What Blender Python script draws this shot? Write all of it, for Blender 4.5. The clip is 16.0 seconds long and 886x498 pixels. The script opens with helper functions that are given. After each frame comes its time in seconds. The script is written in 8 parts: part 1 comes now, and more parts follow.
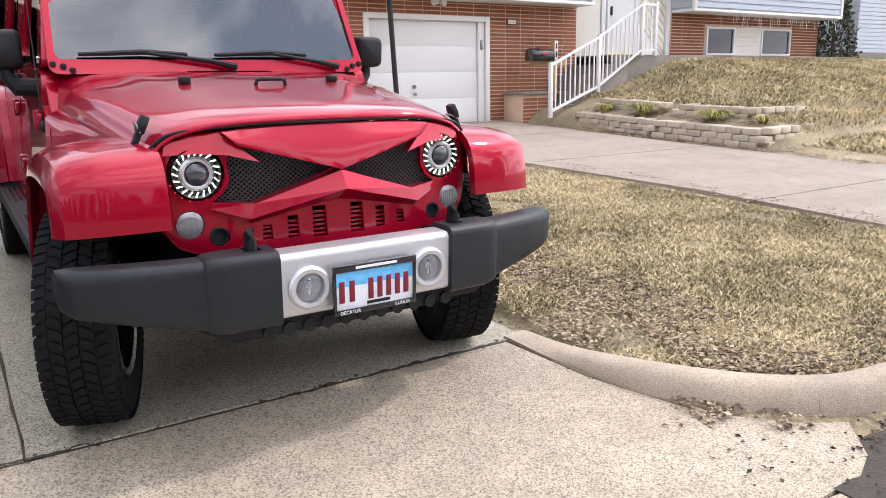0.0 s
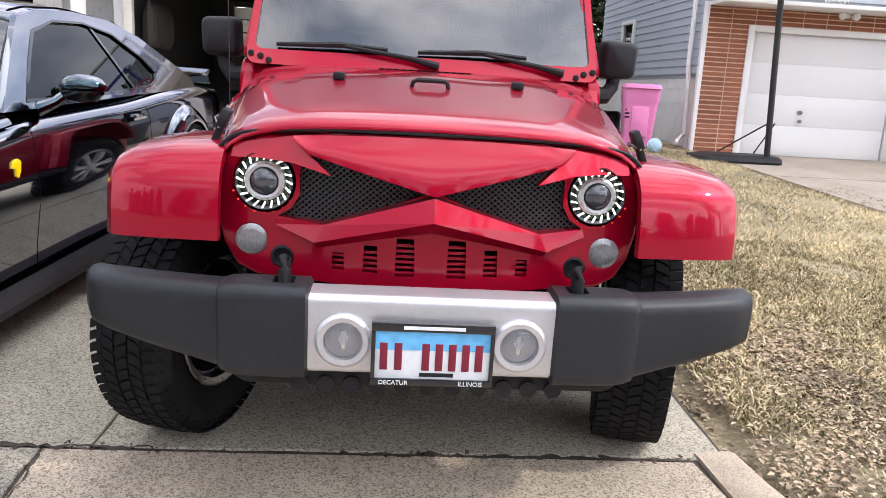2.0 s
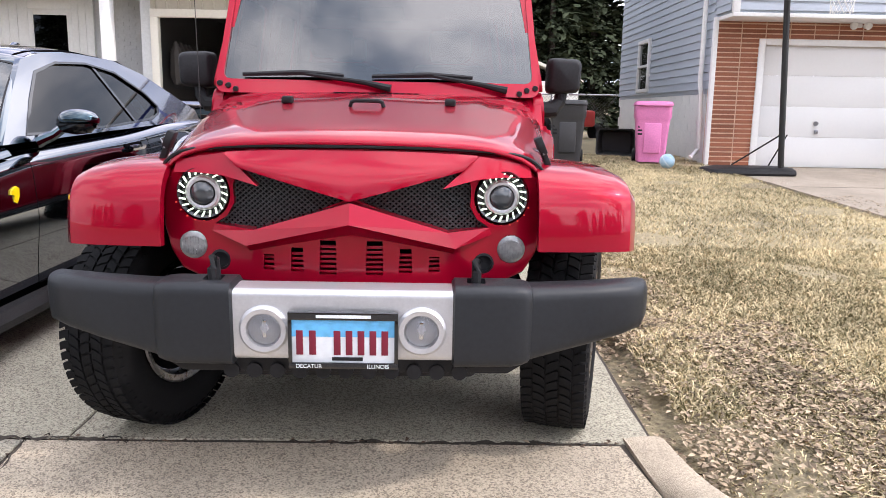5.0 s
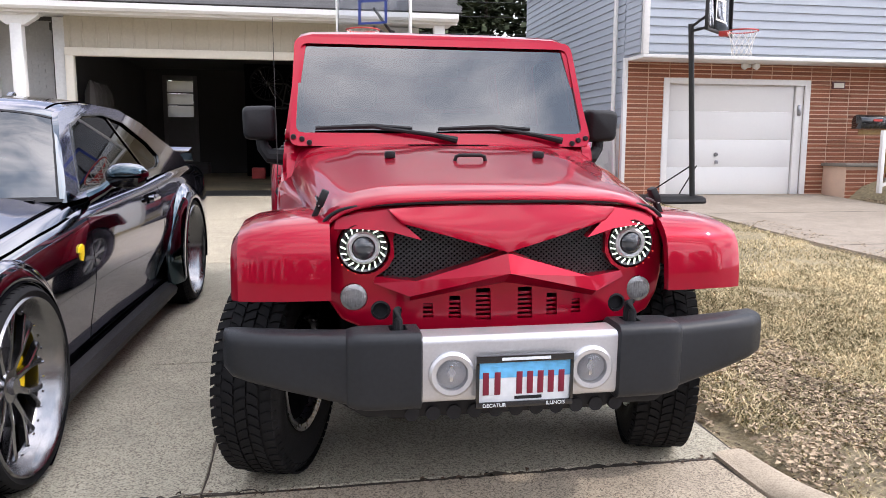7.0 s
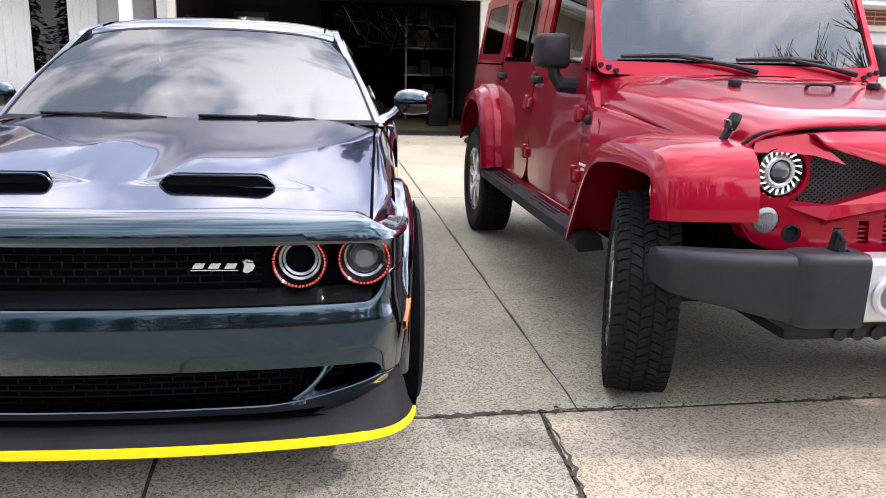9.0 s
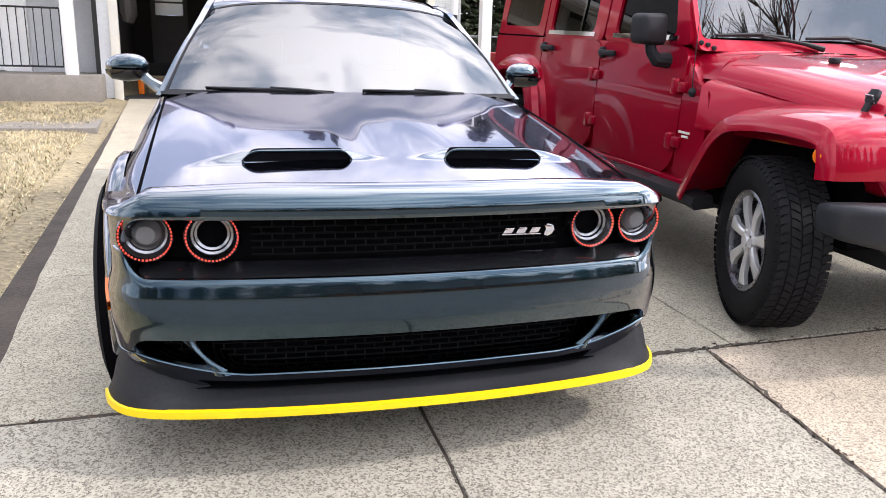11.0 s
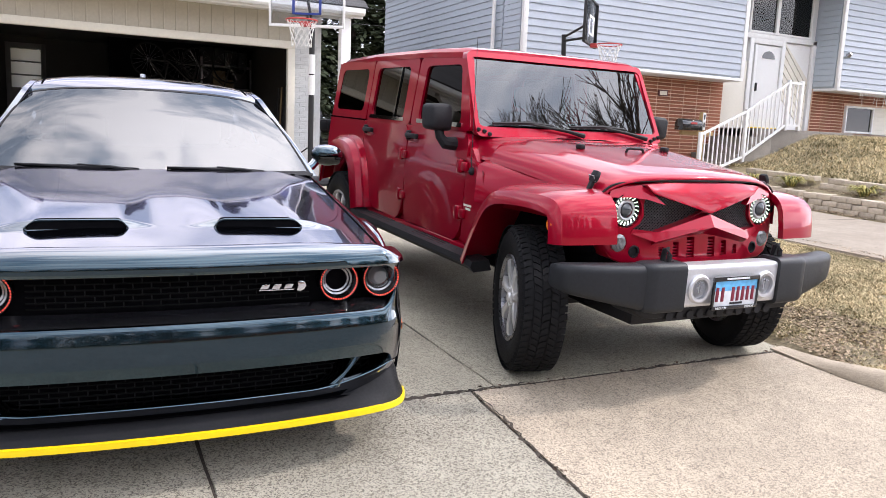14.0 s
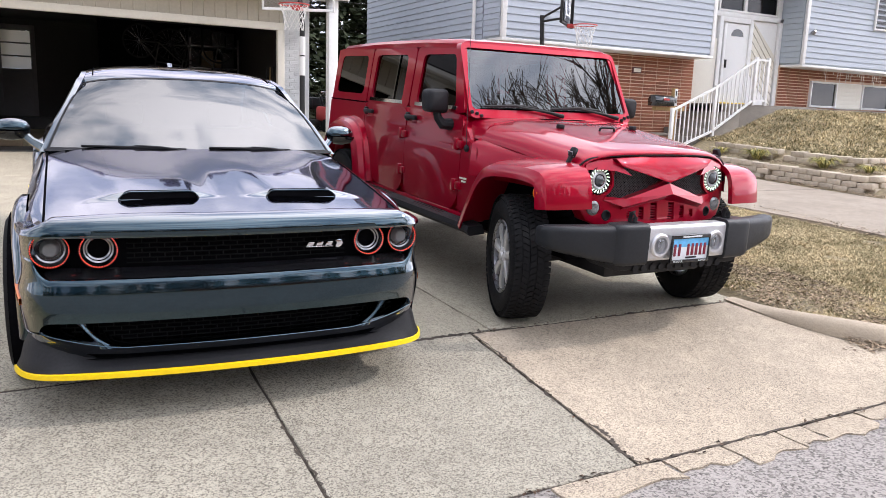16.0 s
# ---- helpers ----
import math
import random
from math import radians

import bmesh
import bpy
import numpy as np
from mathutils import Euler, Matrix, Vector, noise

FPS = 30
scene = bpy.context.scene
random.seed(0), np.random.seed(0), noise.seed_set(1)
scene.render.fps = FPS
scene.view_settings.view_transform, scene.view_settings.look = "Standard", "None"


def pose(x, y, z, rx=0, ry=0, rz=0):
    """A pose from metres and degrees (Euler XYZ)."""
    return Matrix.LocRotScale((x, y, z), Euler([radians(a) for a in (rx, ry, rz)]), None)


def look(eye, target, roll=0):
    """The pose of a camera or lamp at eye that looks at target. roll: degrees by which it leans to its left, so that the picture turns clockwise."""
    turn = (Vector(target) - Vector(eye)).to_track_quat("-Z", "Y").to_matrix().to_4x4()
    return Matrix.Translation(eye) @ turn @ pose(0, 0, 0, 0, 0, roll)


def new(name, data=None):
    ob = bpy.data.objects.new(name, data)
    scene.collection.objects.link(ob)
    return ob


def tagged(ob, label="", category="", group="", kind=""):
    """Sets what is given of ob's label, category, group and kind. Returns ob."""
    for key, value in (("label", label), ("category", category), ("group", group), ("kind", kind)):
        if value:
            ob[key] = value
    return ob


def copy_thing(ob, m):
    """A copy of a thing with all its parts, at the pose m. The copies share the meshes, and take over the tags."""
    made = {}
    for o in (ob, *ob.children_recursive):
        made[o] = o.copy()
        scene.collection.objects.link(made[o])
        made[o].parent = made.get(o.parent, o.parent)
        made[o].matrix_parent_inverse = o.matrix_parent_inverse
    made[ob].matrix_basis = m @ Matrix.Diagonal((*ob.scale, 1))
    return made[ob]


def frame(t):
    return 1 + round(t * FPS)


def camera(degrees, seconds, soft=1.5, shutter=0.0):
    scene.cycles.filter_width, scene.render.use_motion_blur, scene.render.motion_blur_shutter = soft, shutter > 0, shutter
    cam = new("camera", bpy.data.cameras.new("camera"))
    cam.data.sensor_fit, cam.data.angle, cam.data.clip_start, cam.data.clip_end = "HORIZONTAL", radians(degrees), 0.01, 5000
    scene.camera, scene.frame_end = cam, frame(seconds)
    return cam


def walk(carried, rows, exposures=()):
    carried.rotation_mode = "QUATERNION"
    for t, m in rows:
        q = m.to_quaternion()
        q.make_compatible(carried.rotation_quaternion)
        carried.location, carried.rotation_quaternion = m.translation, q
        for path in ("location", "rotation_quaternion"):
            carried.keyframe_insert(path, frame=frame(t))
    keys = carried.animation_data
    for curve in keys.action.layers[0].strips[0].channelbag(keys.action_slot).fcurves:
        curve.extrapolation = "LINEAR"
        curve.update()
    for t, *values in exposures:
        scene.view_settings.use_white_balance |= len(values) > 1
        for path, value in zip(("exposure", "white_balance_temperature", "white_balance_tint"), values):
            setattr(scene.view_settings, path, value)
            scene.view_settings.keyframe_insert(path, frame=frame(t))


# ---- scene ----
cam = camera(60.7, 16.0, 0.8)
PATH = [
    (0, (-0.005, 0.009, 1.305), (1.069, 1.641, 0.875), -1.0),
    (0.5, (0.324, -0.017, 1.333), (1.14, 1.757, 0.902), -1.2),
    (1, (0.578, 0.075, 1.328), (1.201, 1.927, 0.902), 0.8),
    (1.5, (0.827, 0.262, 1.329), (1.235, 2.173, 0.903), 2.5),
    (2, (1.056, 0.374, 1.311), (1.203, 2.325, 0.894), 3.3),
    (2.5, (1.21, 0.442, 1.319), (1.176, 2.404, 0.931), 2.7),
    (3, (1.274, 0.319, 1.32), (1.191, 2.287, 0.971), 1.8),
    (3.5, (1.372, 0.185, 1.325), (1.273, 2.154, 0.986), 1.3),
    (4, (1.528, 0.127, 1.298), (1.438, 2.094, 0.945), 1.4),
    (4.2, (1.56, 0.099, 1.285), (1.486, 2.065, 0.929), 1.4),
    (6.3, (0.899, 0.114, 1.307), (1.159, 2.071, 0.987), 0.3),
    (6.5, (0.8, 0.089, 1.315), (1.091, 2.044, 1.011), 0.2),
    (7, (0.518, -0.018, 1.369), (0.863, 1.934, 1.099), 0.2),
    (7.5, (0.236, 0.067, 1.319), (0.605, 2.014, 1.054), 0.5),
    (8, (-0.126, 0.169, 1.298), (0.237, 2.114, 1.004), 0.8),
    (8.5, (-0.521, 0.122, 1.284), (-0.188, 2.063, 0.937), 1.1),
    (9, (-0.869, 0.149, 1.268), (-0.559, 2.083, 0.86), 1.3),
    (9.5, (-1.225, 0.223, 1.243), (-0.923, 2.147, 0.79), 1.2),
    (10, (-1.552, 0.162, 1.236), (-1.191, 2.069, 0.755), 1.0),
    (10.2, (-1.702, 0.123, 1.25), (-1.294, 2.018, 0.757), 1.0),
    (12.3, (-2.448, 0.166, 1.431), (-1.645, 1.942, 0.981), 2.3),
    (12.5, (-2.399, 0.123, 1.455), (-1.603, 1.913, 1.051), 1.8),
    (13, (-2.195, -0.037, 1.44), (-1.404, 1.772, 1.12), 1.5),
    (13.5, (-2.023, -0.225, 1.397), (-1.179, 1.564, 1.102), 1.9),
    (14, (-1.9, -0.489, 1.364), (-1.006, 1.275, 1.067), 2.4),
    (14.5, (-1.852, -0.71, 1.384), (-0.942, 1.043, 1.066), 2.9),
    (15, (-1.885, -0.932, 1.349), (-0.965, 0.811, 1.008), 2.9),
    (15.5, (-2.086, -1.042, 1.383), (-1.16, 0.695, 1.027), 2.4),
    (16, (-2.361, -1.07, 1.406), (-1.419, 0.658, 1.048), 2.0),
]
# the phone's own exposure drifts as bright sky and dark paint fill the view
EXPOSURE = [(0, -0.42), (1.5, -0.36), (3.5, -0.20), (5.2, -0.28), (7.2, -0.42), (8.5, -0.25), (9.7, -0.04), (11.2, -0.12), (12.5, -0.24), (13.5, -0.28), (14.5, -0.38), (16, -0.48)]
walk(cam, [(t, look(eye, target, roll)) for t, eye, target, roll in PATH], [(t, e, 6400, 16) for t, e in EXPOSURE])

# ---- light ----
SUN_DIR = Vector((1.0, -0.32, 0.98)).normalized()
world = bpy.data.worlds.new("sky")
scene.world = world
world.use_nodes = True
wn, wl = world.node_tree.nodes, world.node_tree.links
wn.clear()
w_out = wn.new("ShaderNodeOutputWorld")
w_bg = wn.new("ShaderNodeBackground")
w_sky = wn.new("ShaderNodeTexSky")
w_sky.sky_type = "NISHITA"
w_sky.sun_disc = False
w_sky.sun_elevation = math.asin(SUN_DIR.z)
w_sky.sun_rotation = math.atan2(SUN_DIR.x, SUN_DIR.y)
w_tc = wn.new("ShaderNodeTexCoord")
w_map = wn.new("ShaderNodeMapping")
w_map.inputs["Scale"].default_value = (1.0, 1.0, 1.6)
w_map.inputs["Location"].default_value = (0.37, 0.21, 0.4)
w_n = wn.new("ShaderNodeTexNoise")
w_n.inputs["Scale"].default_value = 3.4
w_n.inputs["Detail"].default_value = 7.0
w_n.inputs["Roughness"].default_value = 0.52
w_n.inputs["Distortion"].default_value = 0.35
w_rmp = wn.new("ShaderNodeValToRGB")
w_rmp.color_ramp.elements[0].position = 0.06
w_rmp.color_ramp.elements[1].position = 0.30
w_cl = wn.new("ShaderNodeValToRGB")
w_cl.color_ramp.elements[0].position = 0.42
w_cl.color_ramp.elements[0].color = (8.8, 10.6, 13.4, 1)
w_cl.color_ramp.elements[1].position = 0.585
w_cl.color_ramp.elements[1].color = (28, 28, 28.8, 1)
w_mix = wn.new("ShaderNodeMix")
w_mix.data_type = "RGBA"
wl.new(w_tc.outputs["Generated"], w_map.inputs["Vector"])
wl.new(w_map.outputs[0], w_n.inputs["Vector"])
wl.new(w_n.outputs["Fac"], w_rmp.inputs[0])
wl.new(w_n.outputs["Fac"], w_cl.inputs[0])
wl.new(w_rmp.outputs[0], w_mix.inputs["Factor"])
wl.new(w_sky.outputs[0], w_mix.inputs["A"])
w_dot = wn.new("ShaderNodeVectorMath")
w_dot.operation = "DOT_PRODUCT"
w_dot.inputs[1].default_value = SUN_DIR
w_near = wn.new("ShaderNodeMapRange")
w_near.interpolation_type = "SMOOTHSTEP"
w_near.inputs["From Min"].default_value, w_near.inputs["From Max"].default_value = 0.15, 1.0
w_near.inputs["To Min"].default_value, w_near.inputs["To Max"].default_value = 0.9, 1.9
w_glare = wn.new("ShaderNodeVectorMath")
w_glare.operation = "SCALE"
wl.new(w_tc.outputs["Generated"], w_dot.inputs[0])
wl.new(w_dot.outputs["Value"], w_near.inputs["Value"])
wl.new(w_cl.outputs[0], w_glare.inputs[0])
wl.new(w_near.outputs[0], w_glare.inputs["Scale"])
wl.new(w_glare.outputs[0], w_mix.inputs["B"])
wl.new(w_mix.outputs["Result"], w_bg.inputs[0])
wl.new(w_bg.outputs[0], w_out.inputs[0])
w_bg.inputs[1].default_value = 0.108
sun = new("sun", bpy.data.lights.new("sun", "SUN"))
sun.data.energy, sun.data.angle, sun.data.color = 2.7, radians(2.5), (1.0, 0.94, 0.85)
sun.matrix_world = look((20, -4, 22), Vector((20, -4, 22)) - SUN_DIR)


# ---- materials ----
def mat(name, col, rough=0.5, metal=0.0, var=0.14, s=(3.0, 40.0), bump=0.0, bs=120.0, coat=0.0, spec=0.5, rnd=0.0, spot=None, isl=0.0):
    """Principled surface with two scales of colour variation, uneven gloss and fine relief."""
    m = bpy.data.materials.new(name)
    m.use_nodes = True
    n, l = m.node_tree.nodes, m.node_tree.links
    b = n["Principled BSDF"]
    b.inputs["Metallic"].default_value = metal
    b.inputs["Coat Weight"].default_value = coat
    b.inputs["Coat Roughness"].default_value = 0.03
    b.inputs["Specular IOR Level"].default_value = spec
    tc = n.new("ShaderNodeTexCoord")
    a1, a2 = n.new("ShaderNodeTexNoise"), n.new("ShaderNodeTexNoise")
    a1.inputs["Scale"].default_value, a2.inputs["Scale"].default_value = s
    a1.inputs["Detail"].default_value = a2.inputs["Detail"].default_value = 4.0
    l.new(tc.outputs["Object"], a1.inputs["Vector"])
    l.new(tc.outputs["Object"], a2.inputs["Vector"])
    ad = n.new("ShaderNodeMath")
    l.new(a1.outputs["Fac"], ad.inputs[0])
    l.new(a2.outputs["Fac"], ad.inputs[1])
    last = ad.outputs[0]
    for src, amount in (("rnd", rnd), ("isl", isl)):
        if amount:
            if src == "rnd":
                oi = n.new("ShaderNodeObjectInfo")
                o = oi.outputs["Random"]
            else:
                oi = n.new("ShaderNodeNewGeometry")
                o = oi.outputs["Random Per Island"]
            mu = n.new("ShaderNodeMath")
            mu.operation = "MULTIPLY_ADD"
            mu.inputs[1].default_value = amount
            mu.inputs[2].default_value = -amount / 2
            l.new(o, mu.inputs[0])
            a3 = n.new("ShaderNodeMath")
            l.new(last, a3.inputs[0])
            l.new(mu.outputs[0], a3.inputs[1])
            last = a3.outputs[0]
    mr = n.new("ShaderNodeMapRange")
    mr.inputs["From Min"].default_value, mr.inputs["From Max"].default_value = 0.65, 1.35
    l.new(last, mr.inputs["Value"])
    mx = n.new("ShaderNodeMix")
    mx.data_type = "RGBA"
    lo = spot or tuple(c * (1 - var) for c in col)
    mx.inputs["A"].default_value = (*lo, 1)
    mx.inputs["B"].default_value = (*(min(1, c * (1 + var)) for c in col), 1)
    l.new(mr.outputs[0], mx.inputs["Factor"])
    l.new(mx.outputs["Result"], b.inputs["Base Color"])
    rr = n.new("ShaderNodeMapRange")
    rr.inputs["To Min"].default_value, rr.inputs["To Max"].default_value = max(0.01, rough * 0.85), min(1, rough * 1.15)
    l.new(a2.outputs["Fac"], rr.inputs["Value"])
    l.new(rr.outputs[0], b.inputs["Roughness"])
    if bump:
        bn = n.new("ShaderNodeTexNoise")
        bn.inputs["Scale"].default_value = bs
        bn.inputs["Detail"].default_value = 3.0
        l.new(tc.outputs["Object"], bn.inputs["Vector"])
        bp = n.new("ShaderNodeBump")
        bp.inputs["Strength"].default_value = bump
        bp.inputs["Distance"].default_value = 0.01
        l.new(bn.outputs["Fac"], bp.inputs["Height"])
        l.new(bp.outputs[0], b.inputs["Normal"])
    return m


def concrete(name, col, dark, grain=170.0, amount=0.5, rnd=0.25):
    """Weathered concrete: exposed aggregate, broad stains, hairline pores."""
    m = mat(name, col, rough=0.9, var=0.16, s=(0.9, 6.0), bump=0.55, bs=grain, spec=0.25, rnd=rnd)
    n, l = m.node_tree.nodes, m.node_tree.links
    b = n["Principled BSDF"]
    old = b.inputs["Base Color"].links[0].from_socket
    tc = n.new("ShaderNodeTexCoord")
    v = n.new("ShaderNodeTexVoronoi")
    v.inputs["Scale"].default_value = grain
    v2 = n.new("ShaderNodeTexNoise")
    v2.inputs["Scale"].default_value = grain * 1.6
    v2.inputs["Detail"].default_value = 2.0
    l.new(tc.outputs["Object"], v.inputs["Vector"])
    l.new(tc.outputs["Object"], v2.inputs["Vector"])
    sep = n.new("ShaderNodeSeparateColor")
    l.new(v.outputs["Color"], sep.inputs[0])
    sm = n.new("ShaderNodeMath")
    l.new(sep.outputs[0], sm.inputs[0])
    l.new(v2.outputs["Fac"], sm.inputs[1])
    r = n.new("ShaderNodeMapRange")
    r.inputs["From Min"].default_value, r.inputs["From Max"].default_value = 0.45, 1.15
    r.inputs["To Min"].default_value, r.inputs["To Max"].default_value = amount, 0.0
    l.new(sm.outputs[0], r.inputs["Value"])
    mx = n.new("ShaderNodeMix")
    mx.data_type = "RGBA"
    l.new(r.outputs[0], mx.inputs["Factor"])
    l.new(old, mx.inputs["A"])
    mx.inputs["B"].default_value = (*dark, 1)
    st = n.new("ShaderNodeTexNoise")
    st.inputs["Scale"].default_value = 1.7
    st.inputs["Detail"].default_value = 6.0
    st.inputs["Roughness"].default_value = 0.7
    l.new(tc.outputs["Object"], st.inputs["Vector"])
    sr = n.new("ShaderNodeMapRange")
    sr.inputs["From Min"].default_value, sr.inputs["From Max"].default_value = 0.52, 0.78
    sr.inputs["To Min"].default_value, sr.inputs["To Max"].default_value = 0.0, 0.5
    l.new(st.outputs["Fac"], sr.inputs["Value"])
    m2 = n.new("ShaderNodeMix")
    m2.data_type = "RGBA"
    l.new(sr.outputs[0], m2.inputs["Factor"])
    l.new(mx.outputs["Result"], m2.inputs["A"])
    m2.inputs["B"].default_value = (*(0.55 * c for c in col), 1)
    l.new(m2.outputs["Result"], b.inputs["Base Color"])
    return m


def glass(name, tint, rough=0.0, wave=0.0, ior=1.5):
    """Thin pane: tinted see-through with mirror reflection by angle."""
    m = bpy.data.materials.new(name)
    m.use_nodes = True
    n, l = m.node_tree.nodes, m.node_tree.links
    n.remove(n["Principled BSDF"])
    out = n["Material Output"]
    tr, gl, fr, mx = n.new("ShaderNodeBsdfTransparent"), n.new("ShaderNodeBsdfGlossy"), n.new("ShaderNodeFresnel"), n.new("ShaderNodeMixShader")
    tr.inputs[0].default_value = (*tint, 1)
    gl.inputs["Roughness"].default_value = rough
    fr.inputs["IOR"].default_value = ior
    if wave:
        tc, no, bp = n.new("ShaderNodeTexCoord"), n.new("ShaderNodeTexNoise"), n.new("ShaderNodeBump")
        no.inputs["Scale"].default_value = 2.2
        l.new(tc.outputs["Object"], no.inputs["Vector"])
        l.new(no.outputs["Fac"], bp.inputs["Height"])
        bp.inputs["Strength"].default_value = wave
        l.new(bp.outputs[0], gl.inputs["Normal"])
    l.new(fr.outputs[0], mx.inputs[0])
    l.new(tr.outputs[0], mx.inputs[1])
    l.new(gl.outputs[0], mx.inputs[2])
    l.new(mx.outputs[0], out.inputs[0])
    return m


def glow(name, col, power):
    m = bpy.data.materials.new(name)
    m.use_nodes = True
    b = m.node_tree.nodes["Principled BSDF"]
    b.inputs["Base Color"].default_value = (*col, 1)
    b.inputs["Emission Color"].default_value = (*col, 1)
    b.inputs["Emission Strength"].default_value = power
    return m


M = {}
M["red"] = mat("red_paint", (0.335, 0.0012, 0.018), 0.32, 0.35, 0.05, (1.5, 500), coat=1.0, spec=0.10)
M["red"].node_tree.nodes["Principled BSDF"].inputs["Coat IOR"].default_value = 1.37
M["navy"] = mat("colour_shift_paint", (0.024, 0.050, 0.066), 0.14, 1.0, 0.10, (1.2, 600), coat=1.0)
M["navy"].node_tree.nodes["Principled BSDF"].inputs["Coat IOR"].default_value = 3.3
M["navy"].node_tree.nodes["Principled BSDF"].inputs["Specular Tint"].default_value = (0.84, 0.76, 1.0, 1)
nv = M["navy"].node_tree
nv_l, nv_m = nv.nodes.new("ShaderNodeLayerWeight"), nv.nodes.new("ShaderNodeMapRange")
nv_m.inputs["From Min"].default_value, nv_m.inputs["From Max"].default_value = 0.14, 0.52
nv_m.inputs["To Min"].default_value, nv_m.inputs["To Max"].default_value = 0.12, 1.0
nv.links.new(nv_l.outputs["Facing"], nv_m.inputs["Value"])
nv.links.new(nv_m.outputs[0], nv.nodes["Principled BSDF"].inputs["Coat Weight"])
M["black"] = mat("black_plastic", (0.016, 0.016, 0.018), 0.55, 0, 0.3, (4, 90), bump=0.12, bs=500, spec=0.22)
M["bumper"] = mat("grey_textured_plastic", (0.017, 0.0185, 0.0215), 0.42, 0, 0.22, (3, 60), bump=0.10, bs=700, spec=0.3)
M["gloss"] = mat("gloss_black", (0.006, 0.006, 0.007), 0.12, 0, 0.3, (3, 50), coat=0.6)
# near-black without gloss: the shade of hollows and gaps put into colour
M["dark"] = mat("cavity_shade_black", (0.005, 0.005, 0.006), 0.95, 0, 0.3, spec=0.0)
M["mesh"] = mat("mesh_plastic", (0.0045, 0.0045, 0.005), 0.6, 0, 0.3, (4, 90), spec=0.1)
M["tyre"] = mat("tyre_rubber", (0.010, 0.010, 0.011), 0.7, 0, 0.28, (9, 70), bump=0.15, bs=220, spec=0.12)
M["silver"] = mat("satin_silver", (0.62, 0.62, 0.64), 0.38, 0.75, 0.07, (3, 120))
M["rim"] = mat("bright_alloy", (0.74, 0.73, 0.72), 0.30, 0.6, 0.06, (3, 60))
M["lip"] = mat("polished_lip", (0.25, 0.25, 0.26), 0.24, 1.0, 0.06, (3, 40))
M["chrome"] = mat("chrome", (0.78, 0.78, 0.80), 0.06, 1.0, 0.03, (2, 30))
M["greyalloy"] = mat("grey_alloy", (0.30, 0.30, 0.32), 0.28, 1.0, 0.08, (3, 60))
M["yellow"] = mat("yellow_plastic", (0.86, 0.60, 0.0), 0.35, 0, 0.06, (3, 50))
M["orange"] = mat("amber_lens", (0.75, 0.16, 0.01), 0.15, 0, 0.08, (6, 80), coat=0.5)
M["seat"] = mat("dark_cloth", (0.018, 0.018, 0.02), 0.9, 0, 0.25, spec=0.1)
M["glass"] = glass("clear_glass", (0.14, 0.18, 0.19), ior=2.25)
M["tint"] = glass("tinted_glass", (0.05, 0.05, 0.055))
M["pane"] = glass("window_pane", (0.35, 0.38, 0.40), wave=0.05)
M["lens"] = glass("lamp_lens", (0.85, 0.87, 0.90), rough=0.02)
M["conc_a"] = concrete("aggregate_concrete", (0.44, 0.405, 0.315), (0.075, 0.058, 0.048), 170, 0.80)
M["conc_b"] = concrete("beige_concrete", (0.49, 0.435, 0.33), (0.085, 0.064, 0.052), 170, 0.74)
M["conc_d"] = concrete("apron_concrete", (0.50, 0.42, 0.32), (0.08, 0.066, 0.054), 175, 0.78, 0)
M["conc_e"] = concrete("stained_apron_concrete", (0.385, 0.355, 0.285), (0.06, 0.05, 0.042), 160, 0.82)
M["conc_c"] = concrete("grey_concrete", (0.37, 0.315, 0.255), (0.13, 0.11, 0.09), 160, 0.5)
M["kerb"] = concrete("kerb_concrete", (0.45, 0.375, 0.285), (0.12, 0.10, 0.08), 220, 0.5)
M["asphalt"] = concrete("worn_asphalt", (0.34, 0.31, 0.285), (0.06, 0.055, 0.05), 90, 0.9, 0)
M["soil"] = mat("dark_soil", (0.055, 0.043, 0.033), 0.95, 0, 0.5, (5, 70), bump=0.6, bs=60)
M["lawn"] = mat("dry_lawn", (0.30, 0.245, 0.145), 0.95, 0, 0.4, (0.9, 28), bump=0.9, bs=60, spot=(0.09, 0.074, 0.046))
M["blade"] = mat("grass_blades", (0.60, 0.50, 0.31), 0.85, 0, 0.35, (0.7, 3), spot=(0.13, 0.115, 0.055), isl=0.9, spec=0.2)
M["leaf"] = mat("dead_leaves", (0.38, 0.295, 0.205), 0.85, 0, 0.4, (2, 9), spot=(0.10, 0.075, 0.052), isl=0.9, spec=0.2)
M["crumb"] = mat("dark_leaf_scraps", (0.10, 0.065, 0.045), 0.9, 0, 0.4, (2, 9), spot=(0.02, 0.016, 0.013), isl=0.9, spec=0.2)
M["plant"] = mat("yellow_green_leaves", (0.46, 0.39, 0.13), 0.7, 0, 0.3, (2, 9), spot=(0.09, 0.105, 0.03), isl=0.8, spec=0.3)
M["brick"] = mat("orange_brick", (0.27, 0.095, 0.05), 0.85, 0, 0.22, (2, 45), bump=0.3, bs=150, rnd=0.7)
M["mortar"] = mat("pale_mortar", (0.66, 0.47, 0.35), 0.95, 0, 0.15, (3, 60), bump=0.3)
M["siding"] = mat("grey_blue_siding", (0.41, 0.45, 0.51), 0.6, 0, 0.05, (0.7, 20), bump=0.05, bs=60, rnd=0.1)
M["teal"] = mat("shaded_side_siding", (0.42, 0.47, 0.52), 0.6, 0, 0.05, (0.7, 20), bump=0.05, bs=60, rnd=0.1)
M["white"] = mat("white_paint", (0.78, 0.775, 0.76), 0.55, 0, 0.06, (1.5, 25), bump=0.04, bs=60)
